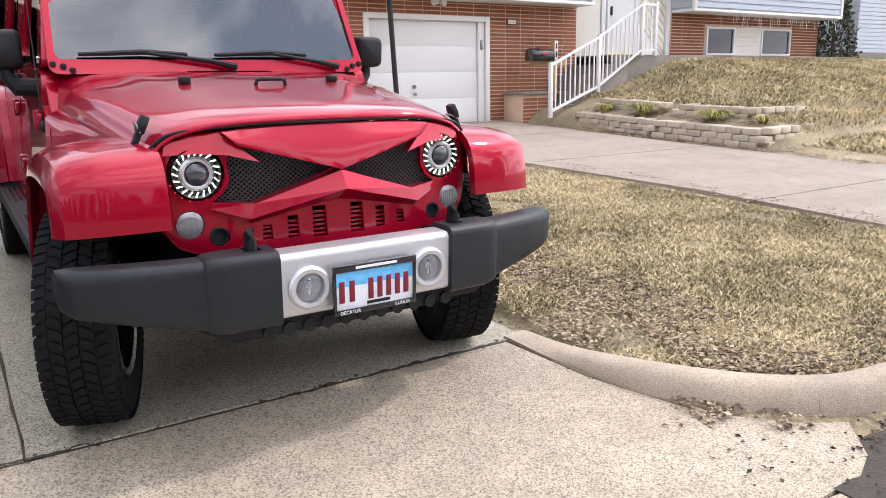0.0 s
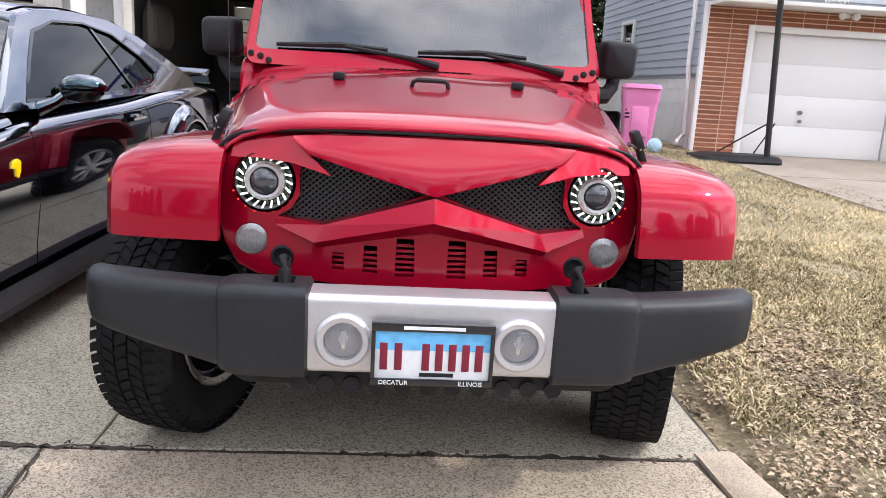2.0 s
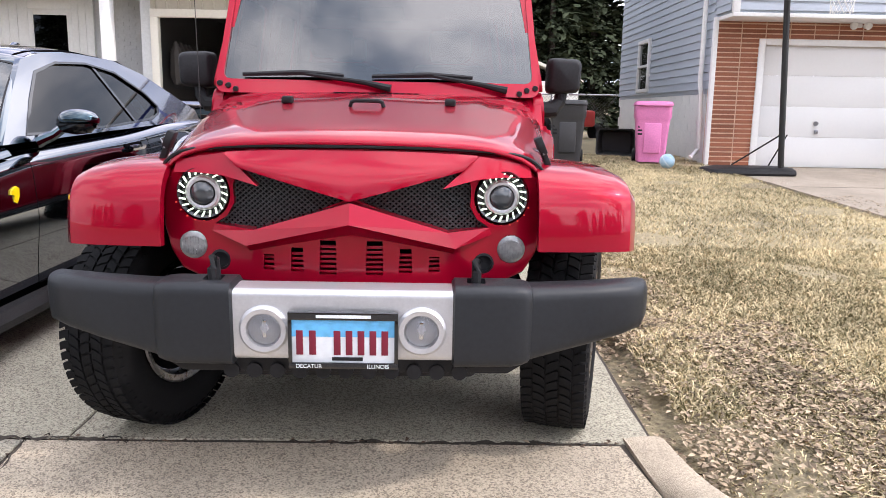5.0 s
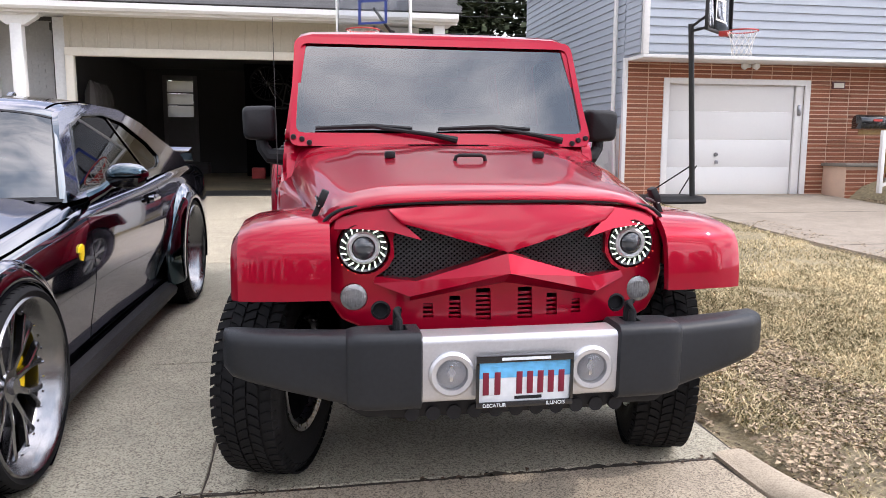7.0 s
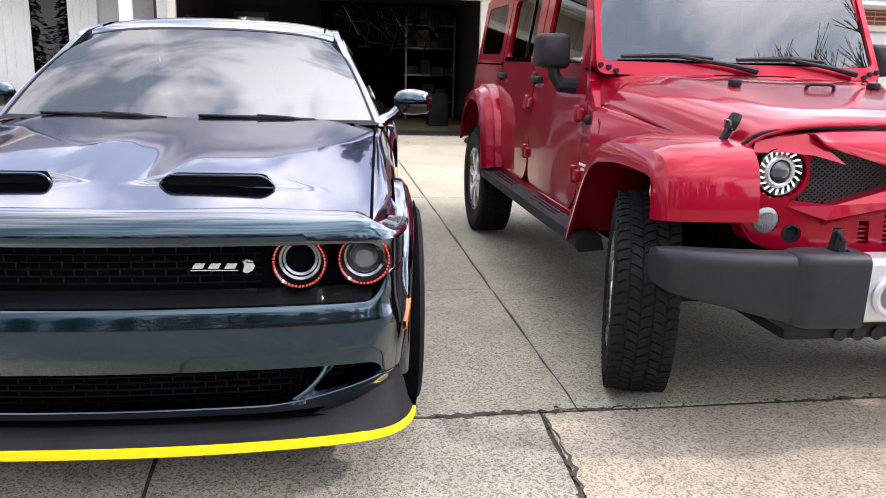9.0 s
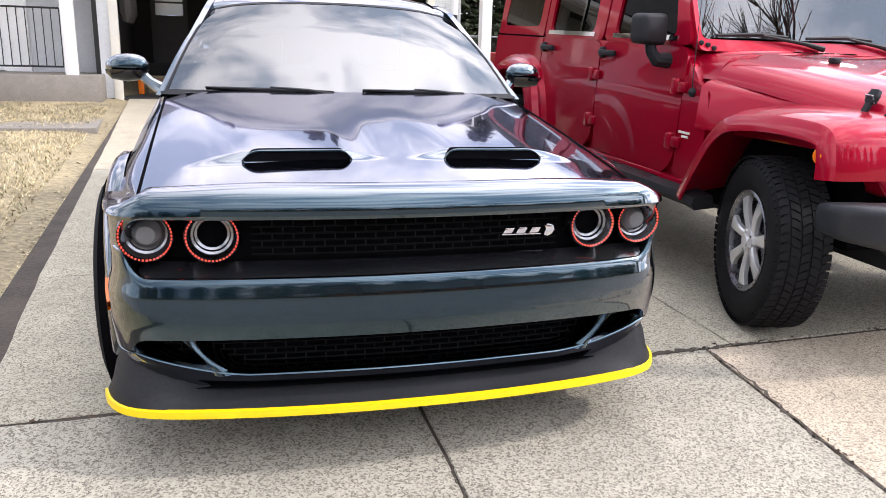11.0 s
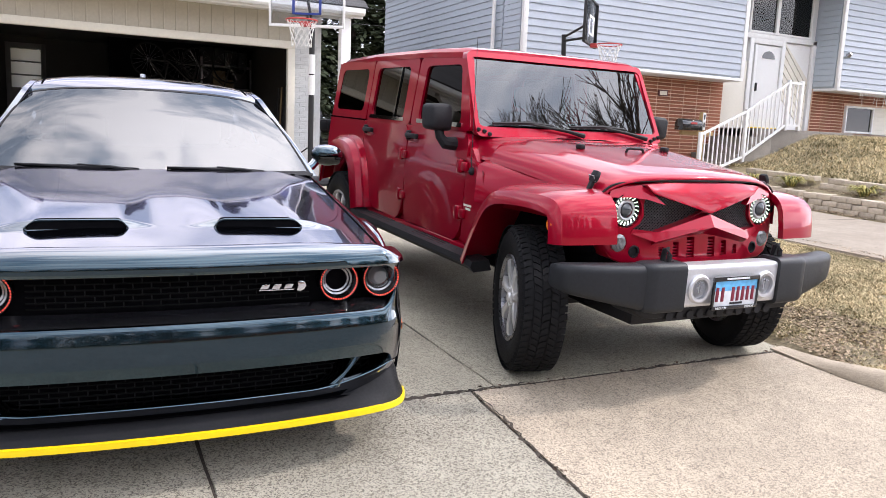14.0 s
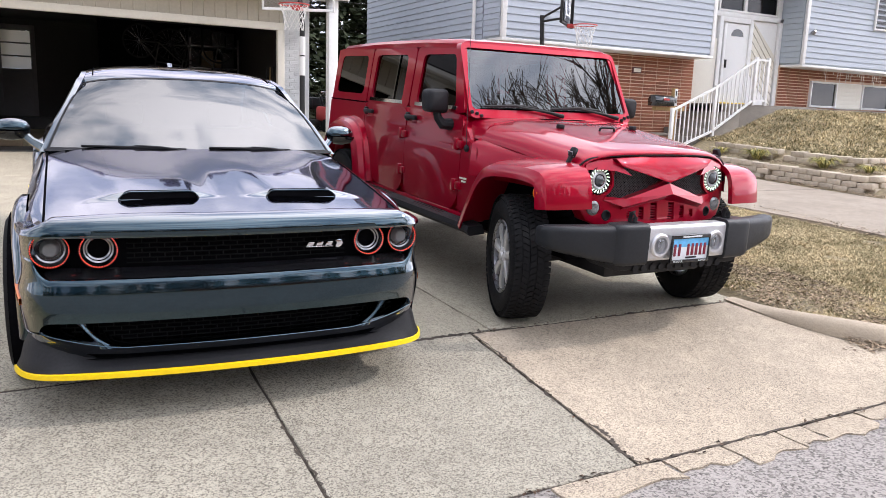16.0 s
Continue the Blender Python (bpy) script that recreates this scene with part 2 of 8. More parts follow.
M["door_w"] = mat("white_door_paint", (0.76, 0.755, 0.74), 0.5, 0, 0.02, (0.8, 25), bump=0.03, bs=40)
M["wbrick"] = mat("white_painted_brick", (0.60, 0.61, 0.61), 0.75, 0, 0.10, (2, 30), bump=0.25, bs=120, rnd=0.2)
M["gbrick"] = mat("grey_painted_brick", (0.52, 0.53, 0.54), 0.75, 0, 0.10, (2, 30), bump=0.25, bs=120, rnd=0.2)
M["tan"] = mat("tan_board", (0.50, 0.46, 0.38), 0.7, 0, 0.08, (0.9, 25), bump=0.06, bs=60)
M["cream"] = mat("cream_panel", (0.72, 0.68, 0.59), 0.6, 0, 0.05, (0.9, 25))
M["shingle"] = mat("grey_shingle", (0.065, 0.063, 0.064), 0.9, 0, 0.3, (3, 50), bump=0.5, bs=90, rnd=0.5)
M["block"] = mat("tan_wall_block", (0.48, 0.41, 0.32), 0.9, 0, 0.22, (3, 30), bump=0.6, bs=50, rnd=0.5)
M["step"] = concrete("step_concrete", (0.25, 0.225, 0.195), (0.12, 0.11, 0.10), 90, 0.4)
M["wood"] = mat("treated_wood", (0.42, 0.29, 0.13), 0.75, 0, 0.2, (4, 40), bump=0.2, bs=60)
M["maroon"] = mat("maroon_door", (0.10, 0.03, 0.03), 0.35, 0, 0.15, (2, 20))
M["iron"] = mat("black_iron", (0.02, 0.02, 0.02), 0.5, 0.3, 0.2, (4, 60))
M["pink"] = mat("pink_plastic", (0.72, 0.22, 0.46), 0.5, 0, 0.12, (3, 40))
M["binblack"] = mat("dark_bin_plastic", (0.035, 0.035, 0.038), 0.5, 0, 0.2, (3, 40))
M["ballblue"] = mat("pale_blue_rubber", (0.35, 0.52, 0.66), 0.6, 0, 0.2, (8, 60))
M["rimred"] = mat("red_steel", (0.50, 0.05, 0.045), 0.5, 0.1, 0.2, (5, 60))
M["net"] = mat("white_net", (0.75, 0.74, 0.72), 0.9, 0, 0.1)
M["blue"] = mat("blue_paint", (0.02, 0.045, 0.25), 0.4, 0, 0.1)
M["platesky"] = mat("plate_blue", (0.12, 0.42, 0.72), 0.4, 0, 0.25, (9, 40))
M["platewhite"] = mat("plate_white", (0.72, 0.75, 0.78), 0.4, 0, 0.1, (9, 40))
M["platered"] = mat("plate_red_print", (0.17, 0.006, 0.024), 0.5, 0, 0.1)
M["bark"] = mat("bark", (0.10, 0.08, 0.065), 0.95, 0, 0.3, (3, 25), bump=0.6, bs=30)
M["needle"] = mat("dark_needles", (0.050, 0.062, 0.034), 0.8, 0, 0.4, (0.6, 6), isl=0.6, spec=0.2)
M["lampglass"] = mat("projector_glass", (0.05, 0.055, 0.06), 0.05, 0, 0.1, coat=1.0)
M["lampglass2"] = mat("lamp_projector", (0.12, 0.125, 0.13), 0.06, 0.2, 0.1, coat=1.0)
M["greyalloy2"] = mat("polished_grey_alloy", (0.42, 0.42, 0.44), 0.22, 1.0, 0.08, (3, 60))
M["glass2"] = glass("windshield_glass", (0.26, 0.30, 0.31), ior=2.9)
M["smoke"] = mat("smoked_lens", (0.26, 0.26, 0.26), 0.12, 0.2, 0.3, (20, 90), coat=1.0)
M["led"] = glow("white_led", (0.85, 1.0, 0.80), 1.6)
M["redled"] = glow("red_led", (0.9, 0.06, 0.04), 0.3)
M["halo"] = glow("halo_led", (1.0, 0.07, 0.04), 0.9)
# garage surfaces, darkened in colour to stand for the unlit interior
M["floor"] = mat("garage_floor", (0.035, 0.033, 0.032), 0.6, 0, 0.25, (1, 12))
M["inwall"] = mat("shaded_garage_wall", (0.055, 0.054, 0.053), 0.9, 0, 0.15, (1, 12))
M["wainscot"] = mat("shaded_brown", (0.04, 0.034, 0.03), 0.7, 0, 0.2, (1, 12))
M["meshgrey"] = mat("mesh_black_plastic", (0.045, 0.046, 0.048), 0.4, 0, 0.2, (4, 60))
M["doorgrey"] = mat("grey_door_paint", (0.16, 0.16, 0.16), 0.6, 0, 0.1, (1, 12))
M["frost"] = bpy.data.materials.new("frosted_pane")
M["frost"].use_nodes = True
fr_t = M["frost"].node_tree
fr_b = fr_t.nodes.new("ShaderNodeBsdfTranslucent")
fr_b.inputs[0].default_value = (0.8, 0.8, 0.78, 1)
fr_t.links.new(fr_b.outputs[0], fr_t.nodes["Material Output"].inputs[0])
# cardboard, darkened along with the shaded garage
M["boxcard"] = mat("cardboard", (0.14, 0.10, 0.06), 0.9, 0, 0.15)


# ---- mesh tools ----
def part(name, bm, material, parent=None, label="", sharp=35, m=None, turn=True):
    """One bmesh as one mesh object, under a thing or a part."""
    if turn:
        bmesh.ops.recalc_face_normals(bm, faces=bm.faces)
    me = bpy.data.meshes.new(name)
    bm.to_mesh(me)
    bm.free()
    me.materials.append(M[material])
    me.shade_smooth()
    me.set_sharp_from_angle(angle=radians(sharp))
    ob = new(name, me)
    if parent:
        ob.parent = parent
    if m is not None:
        ob.matrix_basis = m
    if label:
        ob["label"] = label
    return ob


def thing(name, label, category, m=None, group="", kind=""):
    ob = tagged(new(name), label, category, group, kind)
    ob.matrix_basis = m or Matrix()
    ob.empty_display_size = 0.1
    return ob


def cube(x0, x1, y0, y1, z0, z1, bevel=0.0, bm=None, seg=2, m=None):
    """A box, bevelled on all edges; adds to bm when given."""
    b = bmesh.new()
    bmesh.ops.create_cube(b, size=1.0)
    for v in b.verts:
        v.co = Vector(((x0 + x1) / 2 + v.co.x * (x1 - x0), (y0 + y1) / 2 + v.co.y * (y1 - y0), (z0 + z1) / 2 + v.co.z * (z1 - z0)))
    if bevel:
        bmesh.ops.bevel(b, geom=b.edges[:], offset=bevel, segments=seg, profile=0.5, affect="EDGES", clamp_overlap=True)
    if m is not None:
        bmesh.ops.transform(b, matrix=m, verts=b.verts)
    return merge(bm, b)


def merge(bm, b):
    if bm is None:
        return b
    vm = {v: bm.verts.new(v.co) for v in b.verts}
    for f in b.faces:
        try:
            bm.faces.new([vm[v] for v in f.verts])
        except ValueError:
            pass
    b.free()
    return bm


def prism(pts, axis, a, b, bevel=0.0, bm=None, seg=2, m=None):
    """A 2D outline pushed from a to b along an axis: 'x' takes (y, z), 'y' takes (x, z), 'z' takes (x, y)."""
    q = bmesh.new()
    def at(p, d):
        return {"x": (d, p[0], p[1]), "y": (p[0], d, p[1]), "z": (p[0], p[1], d)}[axis]
    lo = [q.verts.new(at(p, a)) for p in pts]
    hi = [q.verts.new(at(p, b)) for p in pts]
    n = len(pts)
    q.faces.new(lo)
    q.faces.new(hi)
    for i in range(n):
        q.faces.new((lo[i], lo[(i + 1) % n], hi[(i + 1) % n], hi[i]))
    if bevel:
        bmesh.ops.bevel(q, geom=q.edges[:], offset=bevel, segments=seg, profile=0.5, affect="EDGES", clamp_overlap=True)
    if m is not None:
        bmesh.ops.transform(q, matrix=m, verts=q.verts)
    return merge(bm, q)


def loft(rings, cap=True, closed=True, bm=None):
    q = bmesh.new()
    vs = [[q.verts.new(p) for p in r] for r in rings]
    n = len(rings[0])
    for a, b in zip(vs, vs[1:]):
        for i in range(n if closed else n - 1):
            j = (i + 1) % n
            try:
                q.faces.new((a[i], a[j], b[j], b[i]))
            except ValueError:
                pass
    if cap and closed:
        q.faces.new(vs[0])
        q.faces.new(vs[-1])
    return merge(bm, q)


def tube(pts, r, n=8, bm=None, cap=True):
    pts = [Vector(p) for p in pts]
    rings = []
    ref = Vector((0.13, 0.29, 0.95))
    for i, p in enumerate(pts):
        d = (pts[min(i + 1, len(pts) - 1)] - pts[max(i - 1, 0)]).normalized()
        u = d.cross(ref)
        if u.length < 0.05:
            u = d.cross(Vector((1, 0, 0)))
        u.normalize()
        w = d.cross(u)
        ri = r[i] if isinstance(r, (list, tuple)) else r
        rings.append([p + ri * (math.cos(2 * math.pi * k / n) * u + math.sin(2 * math.pi * k / n) * w) for k in range(n)])
    return loft(rings, cap, True, bm)


def lathe(prof, n=48, bm=None, m=None, close=False):
    """Turn (radius, along) round the x axis."""
    q = bmesh.new()
    rings = []
    for r, h in prof:
        if r < 1e-5:
            rings.append([q.verts.new((h, 0, 0))])
        else:
            rings.append([q.verts.new((h, r * math.cos(2 * math.pi * k / n), r * math.sin(2 * math.pi * k / n))) for k in range(n)])
    pairs = list(zip(rings, rings[1:])) + ([(rings[-1], rings[0])] if close else [])
    for a, b in pairs:
        for i in range(n):
            j = (i + 1) % n
            if len(a) == 1 and len(b) == 1:
                continue
            if len(a) == 1:
                q.faces.new((a[0], b[j], b[i]))
            elif len(b) == 1:
                q.faces.new((a[i], a[j], b[0]))
            else:
                q.faces.new((a[i], a[j], b[j], b[i]))
    if m is not None:
        bmesh.ops.transform(q, matrix=m, verts=q.verts)
    return merge(bm, q)


def spline(pts, n):
    """Catmull-Rom through tuples, n steps between neighbours."""
    out = []
    P = [np.array(p, float) for p in pts]
    for i in range(len(P) - 1):
        p0, p1, p2, p3 = P[max(i - 1, 0)], P[i], P[i + 1], P[min(i + 2, len(P) - 1)]
        for k in range(n):
            t = k / n
            out.append(0.5 * (2 * p1 + (p2 - p0) * t + (2 * p0 - 5 * p1 + 4 * p2 - p3) * t * t + (3 * p1 - p0 - 3 * p2 + p3) * t ** 3))
    out.append(P[-1])
    return out


def rrect(x0, x1, z0, z1, r, n=5):
    out = []
    for cx, cz, a in ((x1 - r, z1 - r, 0), (x0 + r, z1 - r, 90), (x0 + r, z0 + r, 180), (x1 - r, z0 + r, 270)):
        for k in range(n + 1):
            t = radians(a + 90 * k / n)
            out.append((cx + r * math.cos(t), cz + r * math.sin(t)))
    return out


def carve(ob, cutters):
    """Cut closed solids (bmeshes) out of a mesh object."""
    for b in cutters:
        bmesh.ops.recalc_face_normals(b, faces=b.faces)
        me = bpy.data.meshes.new("cutter")
        b.to_mesh(me)
        b.free()
        co = new("cutter", me)
        co.matrix_world = ob.matrix_world
        md = ob.modifiers.new("cut", "BOOLEAN")
        md.operation, md.solver, md.object = "DIFFERENCE", "EXACT", co
        par, basis = ob.parent, ob.matrix_basis.copy()
        ob.parent = None
        ob.matrix_basis = Matrix()
        co.matrix_basis = Matrix()
        bpy.context.view_layer.update()
        res = bpy.data.meshes.new_from_object(ob.evaluated_get(bpy.context.evaluated_depsgraph_get()))
        ob.modifiers.remove(md)
        ob.data = res
        bpy.data.objects.remove(co)
        ob.parent, ob.matrix_basis = par, basis
    ob.data.shade_smooth()
    ob.data.set_sharp_from_angle(angle=radians(32))
    return ob


def smooth(a, b, t):
    t = min(1, max(0, (t - a) / (b - a)))
    return t * t * (3 - 2 * t)


# ---- ground ----
def drive_z(y):
    """Height of the drives: flat road, steep apron, then a gentle rise to the garages."""
    if y < 1.2:
        return -0.12
    if y < 2.78:
        return -0.12 + (y - 1.2) / 1.58 * 0.195
    return 0.075 + min(y - 2.78, 16) * 0.0405


def ground_z(x, y):
    """The sheet under everything: lawns, banks, road bed."""
    z = drive_z(y) - 0.03
    if y < 1.2:
        return -0.135 - 0.02 * smooth(1.2, -2, y)
    lawn = 0.05 * smooth(1.2, 2.0, y)
    z += lawn * (1 - (smooth(2.6, 2.2, x) * smooth(-3.5, -3.1, x)))
    z += smooth(10.35, 10.6, x) * smooth(6.75, 7.05, y) * 0.27 + smooth(11.0, 11.3, x) * smooth(7.5, 7.8, y) * 0.18
    z += smooth(11.7, 14.2, x) * smooth(7.0, 12.2, y) * 0.70 + smooth(10.4, 12.5, x) * smooth(3.0, 9.0, y) * 0.12
    if 6.1 < x < 10.3:
        z = drive_z(y) - 0.05
    if -3.3 < x < 2.4:
        z = drive_z(y) - 0.05
    return z


def sheet():
    xs = [-90, -50, -25, -14, -9] + list(np.arange(-6, 24.01, 0.3)) + [28, 40, 60, 100]
    ys = [-90, -50, -25, -12, -6, -3] + list(np.arange(-1.5, 20.01, 0.3)) + [24, 32, 50, 90, 160]
    bm = bmesh.new()
    g = [[bm.verts.new((x, y, ground_z(x, y))) for x in xs] for y in ys]
    for j in range(len(ys) - 1):
        for i in range(len(xs) - 1):
            bm.faces.new((g[j][i], g[j][i + 1], g[j + 1][i + 1], g[j + 1][i]))
    return bm


ground = tagged(part("ground", sheet(), "lawn"), "dry straw-coloured winter lawn", "ground", kind="structure")


def strip(pts_l, pts_r, lift, mat_name, name, label, category):
    """A paved ribbon between two lines, following the slope, with its edge turned down."""
    bm = bmesh.new()
    for (a, b), (c, d) in zip(zip(pts_l, pts_l[1:]), zip(pts_r, pts_r[1:])):
        n = max(2, int(abs(b[1] - a[1]) / 0.25))
        for k in range(n):
            q = []
            for t in (k / n, (k + 1) / n):
                for p0, p1 in ((a, b), (c, d)):
                    x, y = p0[0] + (p1[0] - p0[0]) * t, p0[1] + (p1[1] - p0[1]) * t
                    q.append(Vector((x, y, drive_z(y) + lift)))
            top = [bm.verts.new(v) for v in q]
            bot = [bm.verts.new(v - Vector((0, 0, 0.12))) for v in q]
            bm.faces.new((top[0], top[1], top[3], top[2]))
            bm.faces.new((top[0], top[2], bot[2], bot[0]))
            bm.faces.new((top[1], top[3], bot[3], bot[1]))
    bmesh.ops.remove_doubles(bm, verts=bm.verts, dist=0.001)
    return tagged(part(name, bm, mat_name), label, category, kind="structure")


# road with its broken gutter edge
bm = bmesh.new()
xs = np.arange(-40, 60.1, 0.25)
rng = random.Random(3)
edge = [bm.verts.new((x, 1.27 + 0.10 * noise.noise((x * 1.7, 0, 0)) + 0.05 * noise.noise((x * 7, 3, 0)), -0.122)) for x in xs]
far = [bm.verts.new((x, -9.0, -0.122)) for x in xs]
for i in range(len(xs) - 1):
    bm.faces.new((edge[i], edge[i + 1], far[i + 1], far[i]))
road = tagged(part("road", bm, "asphalt"), "worn grey asphalt road with crumbling edge", "road", kind="structure")

driveway = thing("driveway", "aggregate concrete driveway laid in large slabs", "driveway", kind="structure")


def slab(x0, x1, y0, y1, mat_name, seed, x0b=None, x1b=None, parent=None, gap=0.006, lift=0.0):
    """One cast slab with slightly ragged, worn edges; x0b, x1b are its sides at y1."""
    r = random.Random(seed)
    x0b, x1b = (x0 if x0b is None else x0b), (x1 if x1b is None else x1b)
    n = 10
    bm = bmesh.new()
    ring = []
    def jag():
        return r.uniform(-0.004, 0.004)
    for k in range(n):
        ring.append((x0 + (x1 - x0) * k / n, y0 + gap + jag()))
    for k in range(n):
        t = k / n
        ring.append((x1 + (x1b - x1) * t - gap + jag(), y0 + (y1 - y0) * t))
    for k in range(n):
        ring.append((x1b + (x0b - x1b) * k / n, y1 - gap + jag()))
    for k in range(n):
        t = 1 - k / n
        ring.append((x0 + (x0b - x0) * t + gap + jag(), y0 + (y1 - y0) * t))
    cx, cy = sum(p[0] for p in ring) / len(ring), sum(p[1] for p in ring) / len(ring)
    def lay(dz, inset):
        return [bm.verts.new((p[0] + inset * (1 if p[0] < cx else -1), p[1] + inset * (1 if p[1] < cy else -1), drive_z(p[1]) + dz + lift)) for p in ring]
    a, b, c = lay(-0.10, 0), lay(-0.004, 0), lay(0.0, 0.004)
    for u, v in ((a, b), (b, c)):
        for i in range(len(ring)):
            j = (i + 1) % len(ring)
            bm.faces.new((u[i], u[j], v[j], v[i]))
    bm.faces.new(c)
    return part("slab", bm, mat_name, parent or driveway)


JY = [2.775, 4.35, 7.35, 10.35, 13.4]
for i in range(4):
    slab(-1.55 - 0.02 * i, 0.10, JY[i], JY[i + 1], "conc_a" if i < 2 else "conc_b", 10 + i)
    slab(-2.93 - 0.05 * i, -1.55, JY[i], JY[i + 1], "conc_a" if i < 2 else "conc_b", 20 + i, -2.98 - 0.05 * i)
    slab(0.10, 2.29, JY[i], JY[i + 1], "conc_a" if i < 2 else "conc_b", 30 + i)
slab(-1.43, -0.06, 1.26, 2.765, "conc_e", 42)
slab(-2.95, -1.43, 1.26, 2.765, "conc_e", 43)
# flared corner of the apron beside the kerb
bm = bmesh.new()
fl = [(-0.051, 1.27), (0.7, 1.266), (1.5, 1.272), (2.2, 1.266), (2.62, 1.27), (2.78, 1.33), (2.95, 1.50), (2.75, 1.60), (2.46, 1.86), (2.26, 2.30), (2.16, 2.755), (1.4, 2.758), (0.6, 2.753), (-0.051, 2.756), (-0.047, 2.0)]
top = [bm.verts.new((x, y, drive_z(y))) for x, y in fl]
bot = [bm.verts.new((x, y, drive_z(y) - 0.1)) for x, y in fl]
bm.faces.new(top)
for i in range(len(fl)):
    j = (i + 1) % len(fl)
    bm.faces.new((top[i], top[j], bot[j], bot[i]))
part("slab", bm, "conc_d", driveway)
# cracked gutter strip between apron and road
for i, (a, b) in enumerate(((-0.55, 0.06), (0.07, 0.44), (0.45, 0.83), (0.84, 1.02), (1.03, 1.45), (1.46, 1.84), (1.85, 2.45))):
    r = random.Random(50 + i)
    dp = r.uniform(0.12, 0.20)
    pts = [(a + (b - a) * k / 5, 1.253 + r.uniform(-0.006, 0.004)) for k in range(6)]
    pts += [(b + r.uniform(-0.015, 0.004), 1.253 - dp * k / 3 + r.uniform(-0.01, 0.01)) for k in (1, 2)]
    pts += [(b + (a - b) * k / 6 + r.uniform(-0.012, 0.012), 1.253 - dp * r.uniform(0.75, 1.1)) for k in range(7)]
    pts += [(a + r.uniform(-0.004, 0.015), 1.253 - dp * k / 3 + r.uniform(-0.01, 0.01)) for k in (2, 1)]
    part("broken_slab", prism(pts, "z", -0.16, -0.1155 + 0.004 * r.random(), 0.0025), "conc_d", driveway)
# soil and litter in the joints
part("joint_bed", loft([[(x, y0, drive_z(y0) - 0.007), (x, y1, drive_z(y1) - 0.007)] for x in (-3.1, 2.3) for y0, y1 in ((1.26, 2.78),)], False, False), "soil", driveway)
part("joint_bed", loft([[(x, 2.78, drive_z(2.78) - 0.007), (x, 13.5, drive_z(13.5) - 0.007)] for x in (-3.1, 2.3)], False, False), "soil", driveway)

def crack(pts, wide, seed):
    """A silt-filled crack: a ragged dark ribbon a hair above the slab."""
    r = random.Random(seed)
    P = [np.array(p, float) for p in spline(pts, 14)]
    row = []
    for i, p in enumerate(P):
        d = P[min(i + 1, len(P) - 1)] - P[max(i - 1, 0)]
        n = np.array((-d[1], d[0])) / max(1e-6, np.linalg.norm(d))
        c = p + n * r.uniform(-0.012, 0.012)
        w = wide * r.uniform(0.15, 1.0) * (0.3 + 0.7 * math.sin(math.pi * (i + 0.5) / len(P)))
        row.append([(q[0], q[1], drive_z(q[1]) + 0.0015) for q in (c - n * w, c + n * w)])
    return part("crack", loft(row, False, False), "soil", driveway)


for k, (pts, wide) in enumerate((
        ([(-0.75, 2.775), (-0.35, 2.765), (-0.05, 2.770), (0.30, 2.772)], 0.020),
        ([(0.9, 2.768), (1.3, 2.764), (1.7, 2.770), (2.15, 2.765)], 0.016),
        ([(-0.055, 2.76), (-0.040, 2.45), (-0.065, 2.1), (-0.050, 1.75)], 0.013),
        ([(-0.055, 1.70), (-0.030, 1.50), (-0.060, 1.38), (-0.040, 1.27)], 0.020),
        ([(-0.45, 1.262), (0.2, 1.258), (0.9, 1.262), (1.6, 1.258), (2.3, 1.262)], 0.012),
        ([(-1.43, 2.3), (-1.436, 1.95), (-1.425, 1.6), (-1.43, 1.3)], 0.008))):
    crack(pts, wide, 70 + k)

# kerb sweeping from the apron out along the road
kerb = thing("kerb", "rounded beige concrete kerb, chipped and stained", "kerb", kind="structure")
kp = spline([(2.16, 2.80), (2.24, 2.35), (2.45, 1.90), (2.88, 1.57), (3.4, 1.44), (4.6, 1.42), (6.0, 1.42)], 6)


def kerb_piece(pts):
    rings = []
    for i, p in enumerate(pts):
        d = pts[min(i + 1, len(pts) - 1)] - pts[max(i - 1, 0)]
        d = d / np.linalg.norm(d)
        nrm = np.array((d[1], -d[0]))
        rise = 0.120 * smooth(2.85, 1.75, p[1]) + 0.010
        z = drive_z(p[1])
        sec = [(-0.020, -0.1), (-0.022, 0.01), (-0.032, rise * 0.45), (-0.050, rise * 0.78), (-0.075, rise * 0.95), (-0.105, rise), (-0.155, rise - 0.002), (-0.185, rise - 0.012), (-0.20, rise - 0.03), (-0.20, -0.1)]
        rings.append([(p[0] - nrm[0] * -o, p[1] - nrm[1] * -o, z + h) for o, h in sec])
    return loft(rings)


kcut = [i for i, p in enumerate(kp) if p[0] < 2.90][-1]
part("kerb_stone", kerb_piece(kp[:kcut + 1]), "kerb", kerb)
part("kerb_stone", kerb_piece([kp[kcut] + (kp[kcut + 1] - kp[kcut]) * 0.04] + kp[kcut + 1:]), "kerb", kerb)

strip([(6.3, 1.2), (6.45, 3.1), (6.55, 5.0), (6.3, 7.7), (6.25, 12.97)], [(10.3, 1.2), (10.25, 3.1), (10.2, 5.0), (9.95, 7.7), (10.1, 12.97)], 0.0, "conc_c", "neighbour_driveway", "pale grey concrete drive with stains and joints", "driveway")
bm = bmesh.new()
for y in (4.4, 7.6, 10.4):
    cube(6.4, 10.1, y - 0.006, y + 0.006, drive_z(y) - 0.01, drive_z(y) + 0.0015, 0, bm)
for y in np.arange(3, 12.5, 0.5):
    cube(7.28, 7.29, y, y + 0.5, drive_z(y) - 0.01, drive_z(y) + 0.0015, 0, bm, m=None)
part("expansion_joint", bm, "soil", None)
